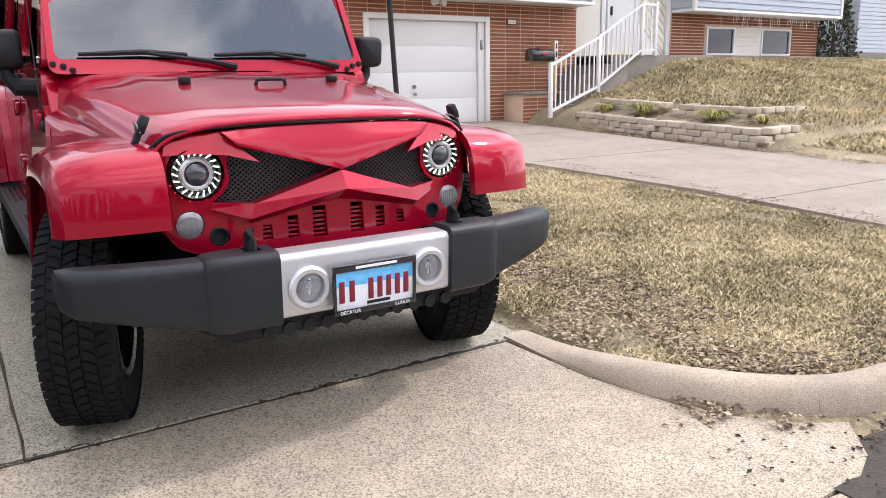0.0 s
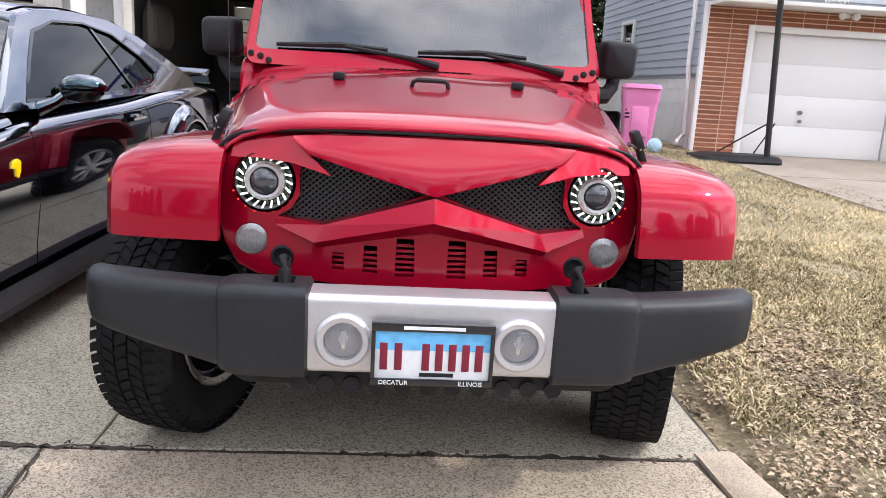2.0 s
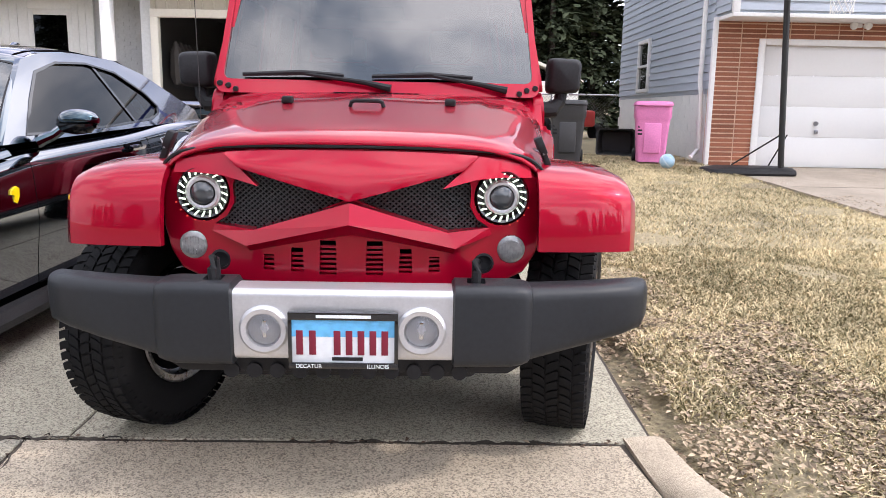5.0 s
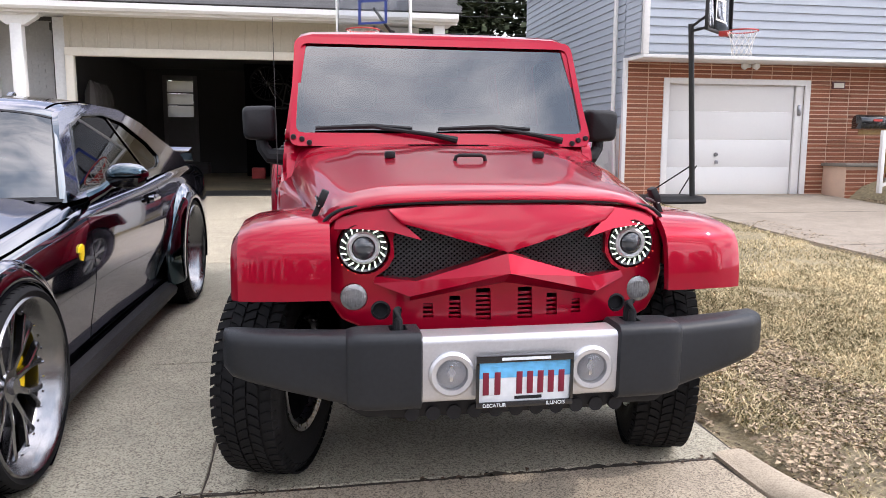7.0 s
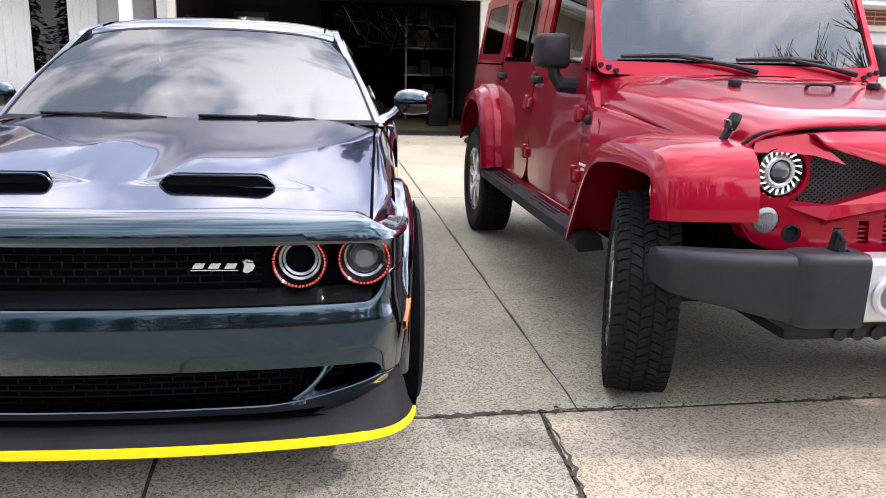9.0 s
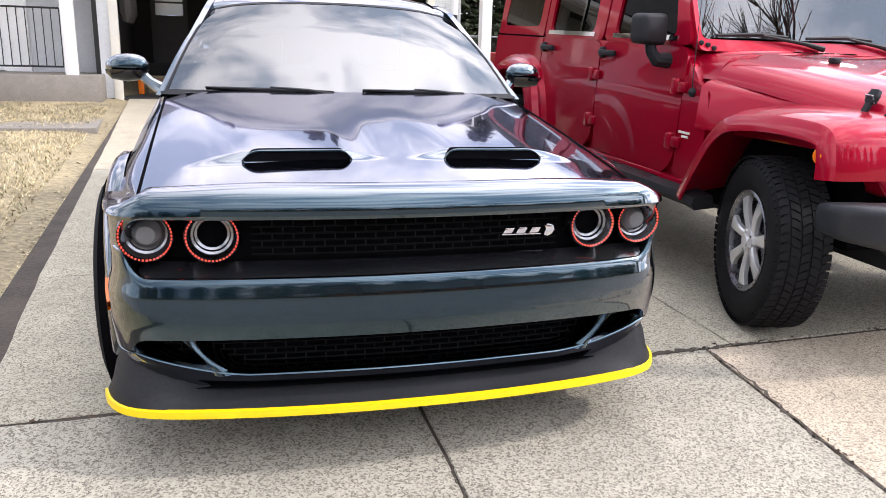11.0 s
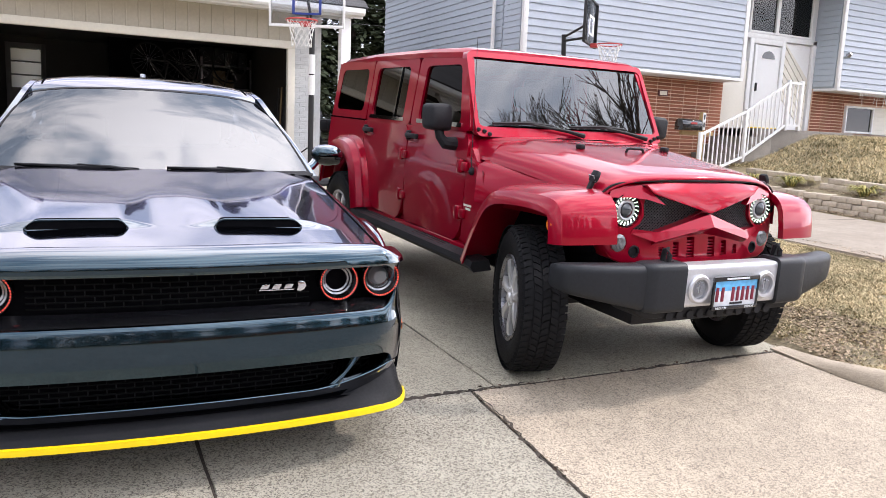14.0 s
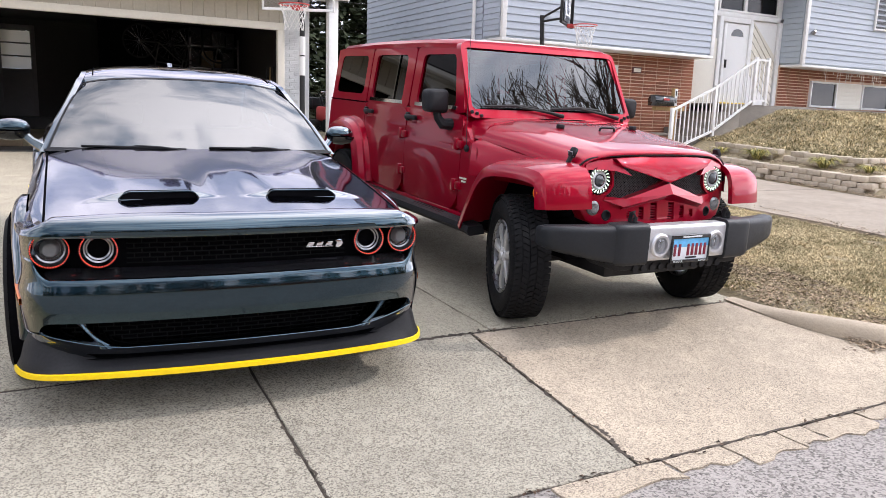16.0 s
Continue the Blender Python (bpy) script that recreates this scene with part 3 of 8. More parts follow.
bpy.data.objects["expansion_joint"].parent = bpy.data.objects["neighbour_driveway"]

# dark silt and debris in the gutter beside the apron
gs = []
for x in np.arange(2.45, 6.3, 0.12):
    yk = float(np.interp(x, [2.45, 2.95, 3.4, 6.3], [1.34, 1.60, 1.50, 1.48]))
    y0 = 1.13 + 0.07 * noise.noise((x * 2.3, 5, 0)) + 0.04 * noise.noise((x * 9, 2, 0))
    gs.append([(x, y0, -0.121), (x, y0 + 0.04, -0.116), (x, (y0 + yk) / 2, -0.112 + 0.008 * noise.noise((x * 5, 1, 0))), (x, yk, -0.110)])
tagged(part("gutter_soil", loft(gs, False, False), "soil"), "dark silt and crumbs washed along the kerb", "soil", kind="structure")


# ---- houses ----
def boards(parent, name, axis, a0, a1, z0, z1, face, step, mat_name, out=-1, lean=0.016):
    """Lap siding: one long wedge board a course; axis 'x' runs along x facing out*y, 'y' along y facing out*x."""
    n = int(round((z1 - z0) / step))
    h = (z1 - z0) / n
    mesh = None
    for i in range(n):
        if mesh is None:
            sec = [(0.03, 0.0), (-lean, 0.0), (-lean, 0.008), (-0.003, h - 0.002), (0.03, h - 0.002)]
            q = bmesh.new()
            ends = []
            for a in (a0, a1):
                ends.append([q.verts.new((a, face - out * s[0], s[1]) if axis == "x" else (face - out * s[0], a, s[1])) for s in sec])
            q.faces.new(ends[0])
            q.faces.new(ends[1])
            for k in range(5):
                q.faces.new((ends[0][k], ends[0][(k + 1) % 5], ends[1][(k + 1) % 5], ends[1][k]))
            ob = part(name, q, mat_name, parent, sharp=20)
            mesh = ob.data
        else:
            ob = new(name, mesh)
            ob.parent = parent
        ob.location = (0, 0, z0 + i * h)


def brick_field(parent, x0, x1, z0, z1, y, w, h, mat_name, holes=(), gap=0.010, stack=True, limit=300, depth=0.05):
    """Courses of bricks proud of a mortar bed; the first ones are pieces of their own, the rest one mesh."""
    base = bmesh.new()
    cube(-w / 2 + gap / 2, w / 2 - gap / 2, -0.005, depth, -h / 2 + gap / 2, h / 2 - gap / 2, 0.003, base, 1)
    first = None
    count = 0
    rest = bmesh.new()
    rows = int((z1 - z0) / h)
    for j in range(rows):
        off = 0 if stack or j % 2 == 0 else w / 2
        nx = int(math.ceil((x1 - x0 + w) / w))
        for i in range(-1, nx):
            a, b = max(x0, x0 + i * w + off), min(x1, x0 + (i + 1) * w + off)
            if b - a < 0.05:
                continue
            cz = z0 + (j + 0.5) * h
            for hx0, hx1, hz0, hz1 in holes:
                if hz0 < cz < hz1:
                    if a < hx0 < b:
                        b = hx0
                    elif a < hx1 < b:
                        a = hx1
                    elif a >= hx0 and b <= hx1:
                        b = a
            if b - a < 0.04:
                continue
            if b - a > w - 0.005 and count < limit:
                if first is None:
                    first = part("brick", base, mat_name, parent)
                    ob = first
                else:
                    ob = new("brick", first.data)
                    ob.parent = parent
                ob.location = ((a + b) / 2, y, cz)
                count += 1
            else:
                cube(a + gap / 2, b - gap / 2, y - 0.005, y + depth, cz - h / 2 + gap / 2, cz + h / 2 - gap / 2, 0, rest)
    if len(rest.verts):
        ob = part("bricks", rest, mat_name, parent)
        ob["kind"] = "stuff"
    else:
        rest.free()


def wall(name, x0, x1, y0, y1, z0, z1, mat_name, label, holes=(), axis="y"):
    """A thick wall in the plane y (axis 'y'), with openings (x0, x1, z0, z1) right through it."""
    th = thing(name, label, "wall", kind="structure")
    bm = bmesh.new()
    xs = sorted({x0, x1, *(min(max(h[k], x0), x1) for h in holes for k in (0, 1))})
    zs = sorted({z0, z1, *(min(max(h[k], z0), z1) for h in holes for k in (2, 3))})
    for a, b in zip(xs, xs[1:]):
        for c, d in zip(zs, zs[1:]):
            mx, mz = (a + b) / 2, (c + d) / 2
            if not any(h[0] < mx < h[1] and h[2] < mz < h[3] for h in holes):
                cube(a, b, y0, y1, c, d, 0, bm)
    bmesh.ops.remove_doubles(bm, verts=bm.verts, dist=0.0005)
    part("wall_core", bm, mat_name, th)
    return th


def framed(name, x0, x1, z0, z1, y, label, category="window", f=0.05, mid=False, mat_name="white", panes=1, pane="pane"):
    th = thing(name, label, category, kind="structure")
    bm = bmesh.new()
    for a, b, c, d in ((x0 - f, x0, z0 - f, z1 + f), (x1, x1 + f, z0 - f, z1 + f), (x0, x1, z1, z1 + f), (x0, x1, z0 - f, z0)):
        cube(a, b, y - 0.03, y + 0.05, c, d, 0.004, bm)
    part("window_frame", bm, mat_name, th)
    for k in range(panes):
        a, b = x0 + (x1 - x0) * k / panes, x0 + (x1 - x0) * (k + 1) / panes
        if k:
            part("mullion", cube(a - 0.02, a + 0.02, y - 0.02, y + 0.04, z0, z1, 0.003), mat_name, th)
        g = part("pane", cube(a + 0.01, b - 0.01, y + 0.015, y + 0.02, z0, z1), pane, th)
        g.visible_shadow = False
    part("blind", cube(x0, x1, y + 0.09, y + 0.10, z0, z1), "cream", th)
    return th


# neighbour's split-level house
NH = thing("neighbour_house", "split-level house in grey siding over orange brick", "house", kind="structure")
GZ = 0.47
core = bmesh.new()
holes = [(6.95, 9.66, GZ, 2.50)]
cube(6.14, 6.95, 12.99, 13.25, 0.2, 2.93, 0, core)
cube(9.66, 12.2, 12.99, 13.25, 0.2, 2.93, 0, core)
cube(6.95, 9.66, 12.99, 13.25, 2.50, 2.93, 0, core)
cube(15.35, 21.7, 12.99, 13.25, 1.0, 2.93, 0, core)
part("brick_wall", core, "mortar", NH)
bed = NH.children[0]
brick_field(bed, 6.14, 12.2, 0.42, 2.92, 12.985, 0.405, 0.078, "brick", [(6.86, 9.76, 0.2, 2.60)], gap=0.020)
brick_field(bed, 15.35, 21.7, 1.70, 2.92, 12.985, 0.405, 0.078, "brick", [(16.62, 20.35, 1.83, 2.62)], gap=0.020, limit=0)
# upper storeys hang out over the brick
for x0, x1 in ((6.13, 12.12), (15.37, 21.75)):
    up = part("upper_wall", cube(x0 + 0.02, x1 - 0.02, 12.37, 19.4, 2.90, 5.6, 0), "teal", NH)
    boards(up, "siding_board", "x", x0 + 0.1, x1 - 0.1, 2.97, 5.55, 12.355, 0.14, "siding", lean=0.024)
    bm = cube(x0 - 0.01, x0 + 0.10, 12.325, 12.40, 2.93, 5.6, 0.004)
    cube(x1 - 0.10, x1 + 0.01, 12.325, 12.40, 2.93, 5.6, 0.004, bm)
    part("corner_trim", bm, "white", NH)
    part("soffit", cube(x0, x1, 12.33, 13.0, 2.87, 2.93, 0.004), "white", NH)
boards(bpy.data.objects["upper_wall.001"], "siding_board", "y", 12.42, 13.02, 2.97, 5.55, 15.36, 0.14, "teal", lean=0.022)
boards(bpy.data.objects["upper_wall"], "siding_board", "y", 13.1, 19.4, 1.78, 5.55, 6.13, 0.14, "siding", lean=0.024)
boards(bpy.data.objects["upper_wall"], "siding_board", "y", 12.42, 13.05, 2.97, 5.55, 6.12, 0.112, "siding")
part("side_wall", cube(6.145, 6.3, 13.0, 19.4, 1.7, 5.6), "siding", NH)
fnd = part("foundation", cube(6.16, 6.4, 13.1, 19.4, 0.1, 1.78, 0.01), "white", NH)
bm = bmesh.new()
for j in range(6):
    for i in range(15):
        cube(6.150, 6.158, 13.15 + i * 0.41 + 0.2 * (j % 2), 13.15 + i * 0.41 + 0.2 * (j % 2) + 0.40, 0.35 + j * 0.235, 0.35 + j * 0.235 + 0.225, 0, bm)
part("block_course", bm, "white", fnd)
part("brick_corner_trim", cube(6.08, 6.15, 12.97, 13.06, 0.45, 2.93, 0.004), "white", NH)
bm = tube([(6.02, 13.3, 5.5), (6.02, 13.3, 1.9), (6.05, 13.3, 1.7), (6.05, 13.25, 0.75), (5.85, 13.05, 0.62)], 0.04, 8)
part("downspout", bm, "white", NH)
sw = thing("window_1", "white double-hung side window", "window", kind="structure")
bm = bmesh.new()
for a, b, c, d in ((16.75, 16.83, 1.82, 2.95), (17.55, 17.63, 1.82, 2.95), (16.83, 17.55, 2.87, 2.95), (16.83, 17.55, 1.82, 1.90), (16.83, 17.55, 2.36, 2.41)):
    cube(6.06, 6.16, a, b, c, d, 0.004, bm)
part("window_frame", bm, "white", sw)
part("pane", cube(6.10, 6.105, 16.83, 17.55, 1.90, 2.87), "gloss", sw)
# single garage door
gd = thing("door_1", "white sectional garage door with a side jamb", "garage door", kind="structure")
for i in range(4):
    part("door_panel", cube(6.97, 9.48, 13.04, 13.09, GZ + 0.02 + i * 0.51, GZ + 0.02 + i * 0.51 + 0.507, 0.002), "door_w", gd)
bm = cube(6.84, 6.95, 12.955, 13.03, GZ - 0.03, 2.60, 0.004)
cube(9.66, 9.77, 12.955, 13.03, GZ - 0.03, 2.60, 0.004, bm)
cube(6.95, 9.66, 12.955, 13.03, 2.50, 2.60, 0.004, bm)
cube(9.50, 9.66, 13.00, 13.12, GZ, 2.50, 0.004, bm)
part("jamb", bm, "white", gd)
part("keypad", cube(9.54, 9.61, 12.975, 13.0, 1.95, 2.15, 0.01), "greyalloy", gd)
hd = part("door_handle", lathe([(0, -0.03), (0.035, -0.03), (0.04, 0)], 16, None, pose(7.95, 13.03, 1.23, 0, 0, 90)), "greyalloy", gd)
part("lever", cube(7.93, 7.99, 12.99, 13.03, 1.06, 1.12, 0.01), "greyalloy", gd)
fl = thing("floodlight", "twin white floodlight under the overhang", "lamp")
part("mount", cube(8.36, 8.50, 12.9, 12.98, 2.80, 2.88, 0.01), "white", fl)
for s in (-1, 1):
    part("lamp_head", lathe([(0, -0.07), (0.05, -0.07), (0.065, -0.03), (0.03, 0.05), (0, 0.05)], 16, None, pose(8.43 + s * 0.11, 12.85, 2.82, 0, 0, 90 + s * 15)), "white", fl)
np_ = thing("number_plaque", "small dark house plaque with pale bars", "sign")
part("board", cube(10.2, 10.47, 12.94, 12.965, 2.45, 2.585, 0.006), "maroon", np_)
part("print", cube(10.23, 10.44, 12.935, 12.94, 2.475, 2.56), "cream", np_)
# entry between the two wings
part("entry_wall", cube(12.15, 15.4, 13.12, 13.3, 1.0, 5.6), "white", NH)
part("entry_panel", cube(12.16, 13.0, 13.05, 13.12, 1.83, 3.45, 0.004), "cream", NH)
ed = thing("door_2", "white entry door with a small arched light, in white trim", "door", kind="structure")
bm = bmesh.new()
for a, b, c, d in ((13.02, 13.14, 1.8, 4.0), (14.12, 14.24, 1.8, 4.0), (13.14, 14.12, 3.88, 4.0), (12.2, 15.35, 4.0, 4.12), (15.22, 15.36, 1.8, 4.1), (13.20, 13.28, 1.8, 3.86)):
    cube(a, b, 13.02, 13.12, c, d, 0.004, bm)
part("door_frame", bm, "white", ed)
part("door_leaf", cube(13.28, 14.12, 13.06, 13.11, 1.83, 3.86, 0.01), "door_w", ed)
part("light", prism([(13.48 + 0.02, 3.55), (13.92, 3.55)] + [(13.7 + 0.22 * math.cos(t), 3.55 + 0.18 * math.sin(t)) for t in np.linspace(0.1, 3.04, 9)], "y", 13.045, 13.06), "gloss", ed)
part("threshold", cube(13.2, 14.1, 12.95, 13.05, 1.82, 1.88, 0.004), "yellow", ed)
part("door_handle", cube(13.31, 13.35, 13.0, 13.05, 2.75, 2.95, 0.01), "iron", ed)
dp = part("slat_panel", cube(14.26, 15.20, 13.085, 13.12, 1.83, 3.98), "white", NH)
base = None
for i in range(15):
    zc = 1.3 + i * 0.21
    pts = [(14.27, zc + 0.93), (14.27, zc + 1.10), (15.19, zc + 0.17), (15.19, zc)]
    pts = [(x, min(max(z, 1.84), 3.97)) for x, z in pts]
    if len(set(pts)) < 4 or max(p[1] for p in pts) - min(p[1] for p in pts) < 0.1:
        continue
    part("slat", prism(pts, "y", 13.06, 13.09), "cream", dp)
for k, (a, b) in enumerate(((13.0, 13.85), (13.95, 15.1))):
    framed("window_2" if k == 0 else "window_3", a, b, 4.18, 5.3, 13.06, "tall fixed light over the entry, white frame")
for k, (a, b) in enumerate(((16.7, 17.75), (19.0, 20.25))):
    framed("window_4" if k == 0 else "window_5", a, b, 1.92, 2.53, 12.95, "low basement window in a white frame", pane="tint")
part("window_infill", cube(17.8, 18.95, 12.96, 13.0, 1.85, 2.58, 0.004), "white", NH)
boards(NH, "infill_board", "x", 17.83, 18.92, 1.87, 2.57, 12.955, 0.115, "cream")
framed("window_6", 18.2, 20.6, 4.05, 5.2, 12.32, "wide upper window in a white frame", panes=2)
part("wall_lamp", lathe([(0, -0.06), (0.05, -0.05), (0.06, 0.05), (0, 0.06)], 12, None, pose(15.62, 12.27, 3.75, 0, 40, 90)), "greyalloy", NH)
roof = prism([(12.0, 5.5), (16.0, 7.0), (20.0, 5.5)], "x", 5.7, 22.2)
part("roof", roof, "shingle", NH)
# porch landing, steps and white railing
ent = thing("entry_steps", "weathered concrete entry steps and landing", "steps", kind="structure")
for i in range(7):
    part("step", cube(10.55 + i * 0.27, 15.4 if i == 6 else 12.6 - 0.004 * (6 - i), 11.75 + 0.004 * i, 12.98 - 0.003 * (6 - i), 0.3, 0.62 + i * 0.20, 0.012), "step", ent)
part("landing_face", cube(12.17, 21.8, 11.9, 12.99, 0.5, 1.80, 0.01), "step", ent)
bed2 = part("planter_wall", cube(10.15, 11.35, 12.35, 12.98, 0.3, 1.02, 0.004), "mortar", ent)
brick_field(bed2, 10.15, 11.35, 0.42, 1.00, 12.345, 0.40, 0.078, "brick", gap=0.020)
part("planter_cap", cube(10.1, 11.4, 12.28, 12.98, 1.02, 1.08, 0.01), "step", ent)
rl = thing("stair_railing", "white metal stair railing with slim balusters", "railing")
posts = [(10.26, 11.62, 0.58, 1.66), (11.62, 11.68, 1.05, 2.22), (12.95, 11.74, 1.8, 2.93), (13.40, 11.76, 1.8, 2.93)]
for x, y, a, b in posts:
    part("post", cube(x - 0.035, x + 0.035, y - 0.035, y + 0.035, a, b, 0.006), "white", rl)
for (xa, ya, za, zb), (xc, yc, zc, zd) in zip(posts, posts[1:]):
    for u, v in ((zb - 0.06, zd - 0.06), (za + 0.12, zc + 0.12)):
        part("rail", loft([[(x, y + s * 0.025, z + r * 0.025) for s, r in ((-1, -1), (1, -1), (1, 1), (-1, 1))] for x, y, z in ((xa, ya, u), (xc, yc, v))]), "white", rl)
    n = int((xc - xa) / 0.13)
    for k in range(1, n):
        t = k / n
        x, y = xa + (xc - xa) * t, ya + (yc - ya) * t
        part("baluster", cube(x - 0.011, x + 0.011, y - 0.011, y + 0.011, za + 0.12 + (zc - za) * t, zb - 0.06 + (zd - zb) * t), "white", rl)
mb = thing("mailbox", "black rural mailbox on a timber post with number bars", "mailbox")
part("post", cube(10.90, 11.0, 12.25, 12.35, 0.9, 2.12, 0.006), "wood", mb)
part("arm", cube(10.35, 11.25, 12.24, 12.36, 1.60, 1.69, 0.006), "wood", mb)
bx = part("box", prism([(12.12, 1.70), (12.38, 1.70), (12.38, 1.83)] + [(12.25 + 0.13 * math.cos(t), 1.83 + 0.12 * math.sin(t)) for t in np.linspace(0.2, 2.94, 8)] + [(12.12, 1.83)], "x", 10.22, 10.80, 0.006), "gloss", mb)
part("flag", cube(10.45, 10.62, 12.105, 12.115, 1.83, 1.87), "rimred", mb)
pl = part("number_plate", cube(10.91, 10.99, 12.235, 12.25, 1.72, 2.10, 0.002), "white", mb)
for z in (1.78, 1.95):
    part("number_bar", cube(10.93, 10.97, 12.23, 12.235, z, z + 0.11), "gloss", mb)

# own house: garage end and porch
OH = thing("own_house", "ranch house with an open double garage, white brick and tan boards", "house", kind="structure")
FZ = drive_z(13.4)
part("front_wall", cube(1.93, 2.45, 13.42, 13.7, 0.3, 3.4), "wbrick", OH)
brick_field(bpy.data.objects["front_wall"], 1.95, 2.45, FZ - 0.02, 3.38, 13.415, 0.205, 0.068, "wbrick", gap=0.009, stack=False, limit=150)
part("side_wall", cube(2.25, 2.45, 13.7, 20, 0.3, 3.4), "wbrick", OH)
part("front_wall", cube(-3.5, -3.33, 13.42, 13.7, 0.3, 3.4), "wbrick", OH)
hp = part("header_panel", cube(-3.33, 1.95, 13.42, 13.6, 2.93, 3.45), "tan", OH)
first = None
for i in range(27):
    x = -3.25 + i * 0.197
    if first is None:
        first = part("batten", cube(-0.012, 0.012, 13.395, 13.42, 2.93, 3.42, 0.003), "tan", hp)
        first.location.x = x
    else:
        o = new("batten", first.data)
        o.parent, o.location = hp, (x, 0, 0)
bm = cube(-3.33, -3.20, 13.37, 13.50, FZ - 0.05, 2.80, 0.006)
cube(1.82, 1.95, 13.37, 13.50, FZ - 0.05, 2.80, 0.006, bm)
cube(-3.33, 1.95, 13.37, 13.50, 2.80, 2.93, 0.006, bm)
part("garage_door_trim", bm, "cream", OH)
part("soffit", cube(-12, 3.0, 12.75, 13.6, 3.43, 3.47), "white", OH)
part("fascia", cube(-12, 3.0, 12.72, 12.76, 3.36, 3.52, 0.004), "white", OH)
gsec = [(12.60, 3.52), (12.60, 3.44), (12.63, 3.40), (12.715, 3.40), (12.715, 3.52), (12.70, 3.52), (12.70, 3.42), (12.64, 3.42), (12.615, 3.45), (12.615, 3.52)]
part("gutter", prism(gsec, "x", -12, 3.0), "white", OH)
rf = part("roof", prism([(12.62, 3.50), (12.62, 3.53), (17.0, 5.45), (21.5, 3.5), (17.0, 5.38)], "x", -12, 3.05), "shingle", OH)
first = None
for i in range(26):
    yy = 12.60 + i * 0.14
    if first is None:
        first = part("shingle_course", cube(-12, 3.06, -0.005, 0.155, 0.0, 0.012, 0.0, None, 2, pose(0, 0, 0, 23.6, 0, 0)), "shingle", rf)
        o = first
    else:
        o = new("shingle_course", first.data)
        o.parent = rf
    o.location = (0.03 * (i % 3), yy, 3.535 + (yy - 12.60) * 0.4384)
part("corner_post", cube(2.62, 2.80, 12.78, 12.95, 0.4, 3.36, 0.008), "white", OH)
# garage inside: its shade is put into the near-black surface colours
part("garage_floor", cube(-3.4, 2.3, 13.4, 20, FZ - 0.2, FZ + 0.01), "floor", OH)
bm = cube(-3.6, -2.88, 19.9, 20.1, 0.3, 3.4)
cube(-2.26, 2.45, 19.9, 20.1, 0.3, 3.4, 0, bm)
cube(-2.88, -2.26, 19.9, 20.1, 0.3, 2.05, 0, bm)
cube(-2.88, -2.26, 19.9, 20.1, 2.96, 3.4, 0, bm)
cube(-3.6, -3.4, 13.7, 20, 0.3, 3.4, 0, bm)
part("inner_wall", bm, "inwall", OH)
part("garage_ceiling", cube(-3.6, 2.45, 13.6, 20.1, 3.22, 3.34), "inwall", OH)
# added near-black sheet, closes the depth of the garage with shade
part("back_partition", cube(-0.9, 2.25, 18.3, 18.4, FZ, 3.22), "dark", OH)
sd = thing("door_3", "grey side door with three stacked panes, standing open", "door", kind="structure")
bm = cube(-2.98, -2.88, 19.80, 19.85, FZ + 0.45, 3.06, 0.004)
for a, b, c, d in ((-2.26, -2.16, FZ + 0.45, 3.06), (-2.88, -2.26, FZ + 0.45, 2.05), (-2.88, -2.26, 2.94, 3.06), (-2.88, -2.26, 2.33, 2.36), (-2.88, -2.26, 2.63, 2.66)):
    cube(a, b, 19.80, 19.85, c, d, 0.002, bm)
part("door_leaf", bm, "doorgrey", sd)
for k in range(3):
    part("pane", cube(-2.875, -2.265, 19.82, 19.826, 2.055 + k * 0.30, 2.325 + k * 0.30), "frost", sd)
# added dark sheet, shades the pale inner face of the side wall
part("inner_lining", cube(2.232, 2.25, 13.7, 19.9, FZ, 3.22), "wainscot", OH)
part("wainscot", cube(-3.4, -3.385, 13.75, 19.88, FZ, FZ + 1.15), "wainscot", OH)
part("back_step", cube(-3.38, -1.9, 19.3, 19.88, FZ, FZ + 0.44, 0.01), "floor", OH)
# porch
part("porch_wall", cube(-12, -3.5, 14.2, 14.4, 0.3, 3.45), "gbrick", OH)
bm = bmesh.new()
for j in range(38):
    for i in range(24):
        x = -8.5 + i * 0.21 + 0.105 * (j % 2)
        if -6.25 < x < -4.55 or x > -3.6:
            continue
        cube(x + 0.005, x + 0.205, 14.188, 14.2, 0.82 + j * 0.068, 0.82 + j * 0.068 + 0.06, 0, bm)
wb = part("bricks", bm, "gbrick", OH)
wb["kind"] = "stuff"
part("porch_slab", cube(-9, -3.45, 12.75, 14.2, 0.3, 0.88, 0.015), "step", OH)
part("porch_step", cube(-6.6, -4.85, 12.3, 12.76, 0.3, 0.66, 0.015), "step", OH)
for x in (-3.85, -7.6):
    pp = part("porch_post", cube(x - 0.085, x + 0.085, 12.82, 12.99, 0.88, 3.20, 0.008), "white", OH)
    bm = prism([(x - 0.35, 3.36), (x + 0.35, 3.36), (x + 0.30, 3.30), (x + 0.12, 3.18), (x - 0.12, 3.18), (x - 0.30, 3.30)], "y", 12.83, 12.98, 0.006)
    part("bracket", bm, "white", pp)
part("porch_beam", cube(-12, -3.5, 12.80, 13.0, 3.33, 3.44, 0.006), "white", OH)
fd = thing("door_4", "maroon front door with a dark paned light, in wide white trim", "door", kind="structure")
bm = bmesh.new()
for a, b, c, d in ((-6.55, -5.75, 0.88, 3.15), (-4.98, -4.6, 0.88, 3.15), (-5.75, -4.98, 2.98, 3.15)):
    cube(a, b, 14.13, 14.2, c, d, 0.006, bm)
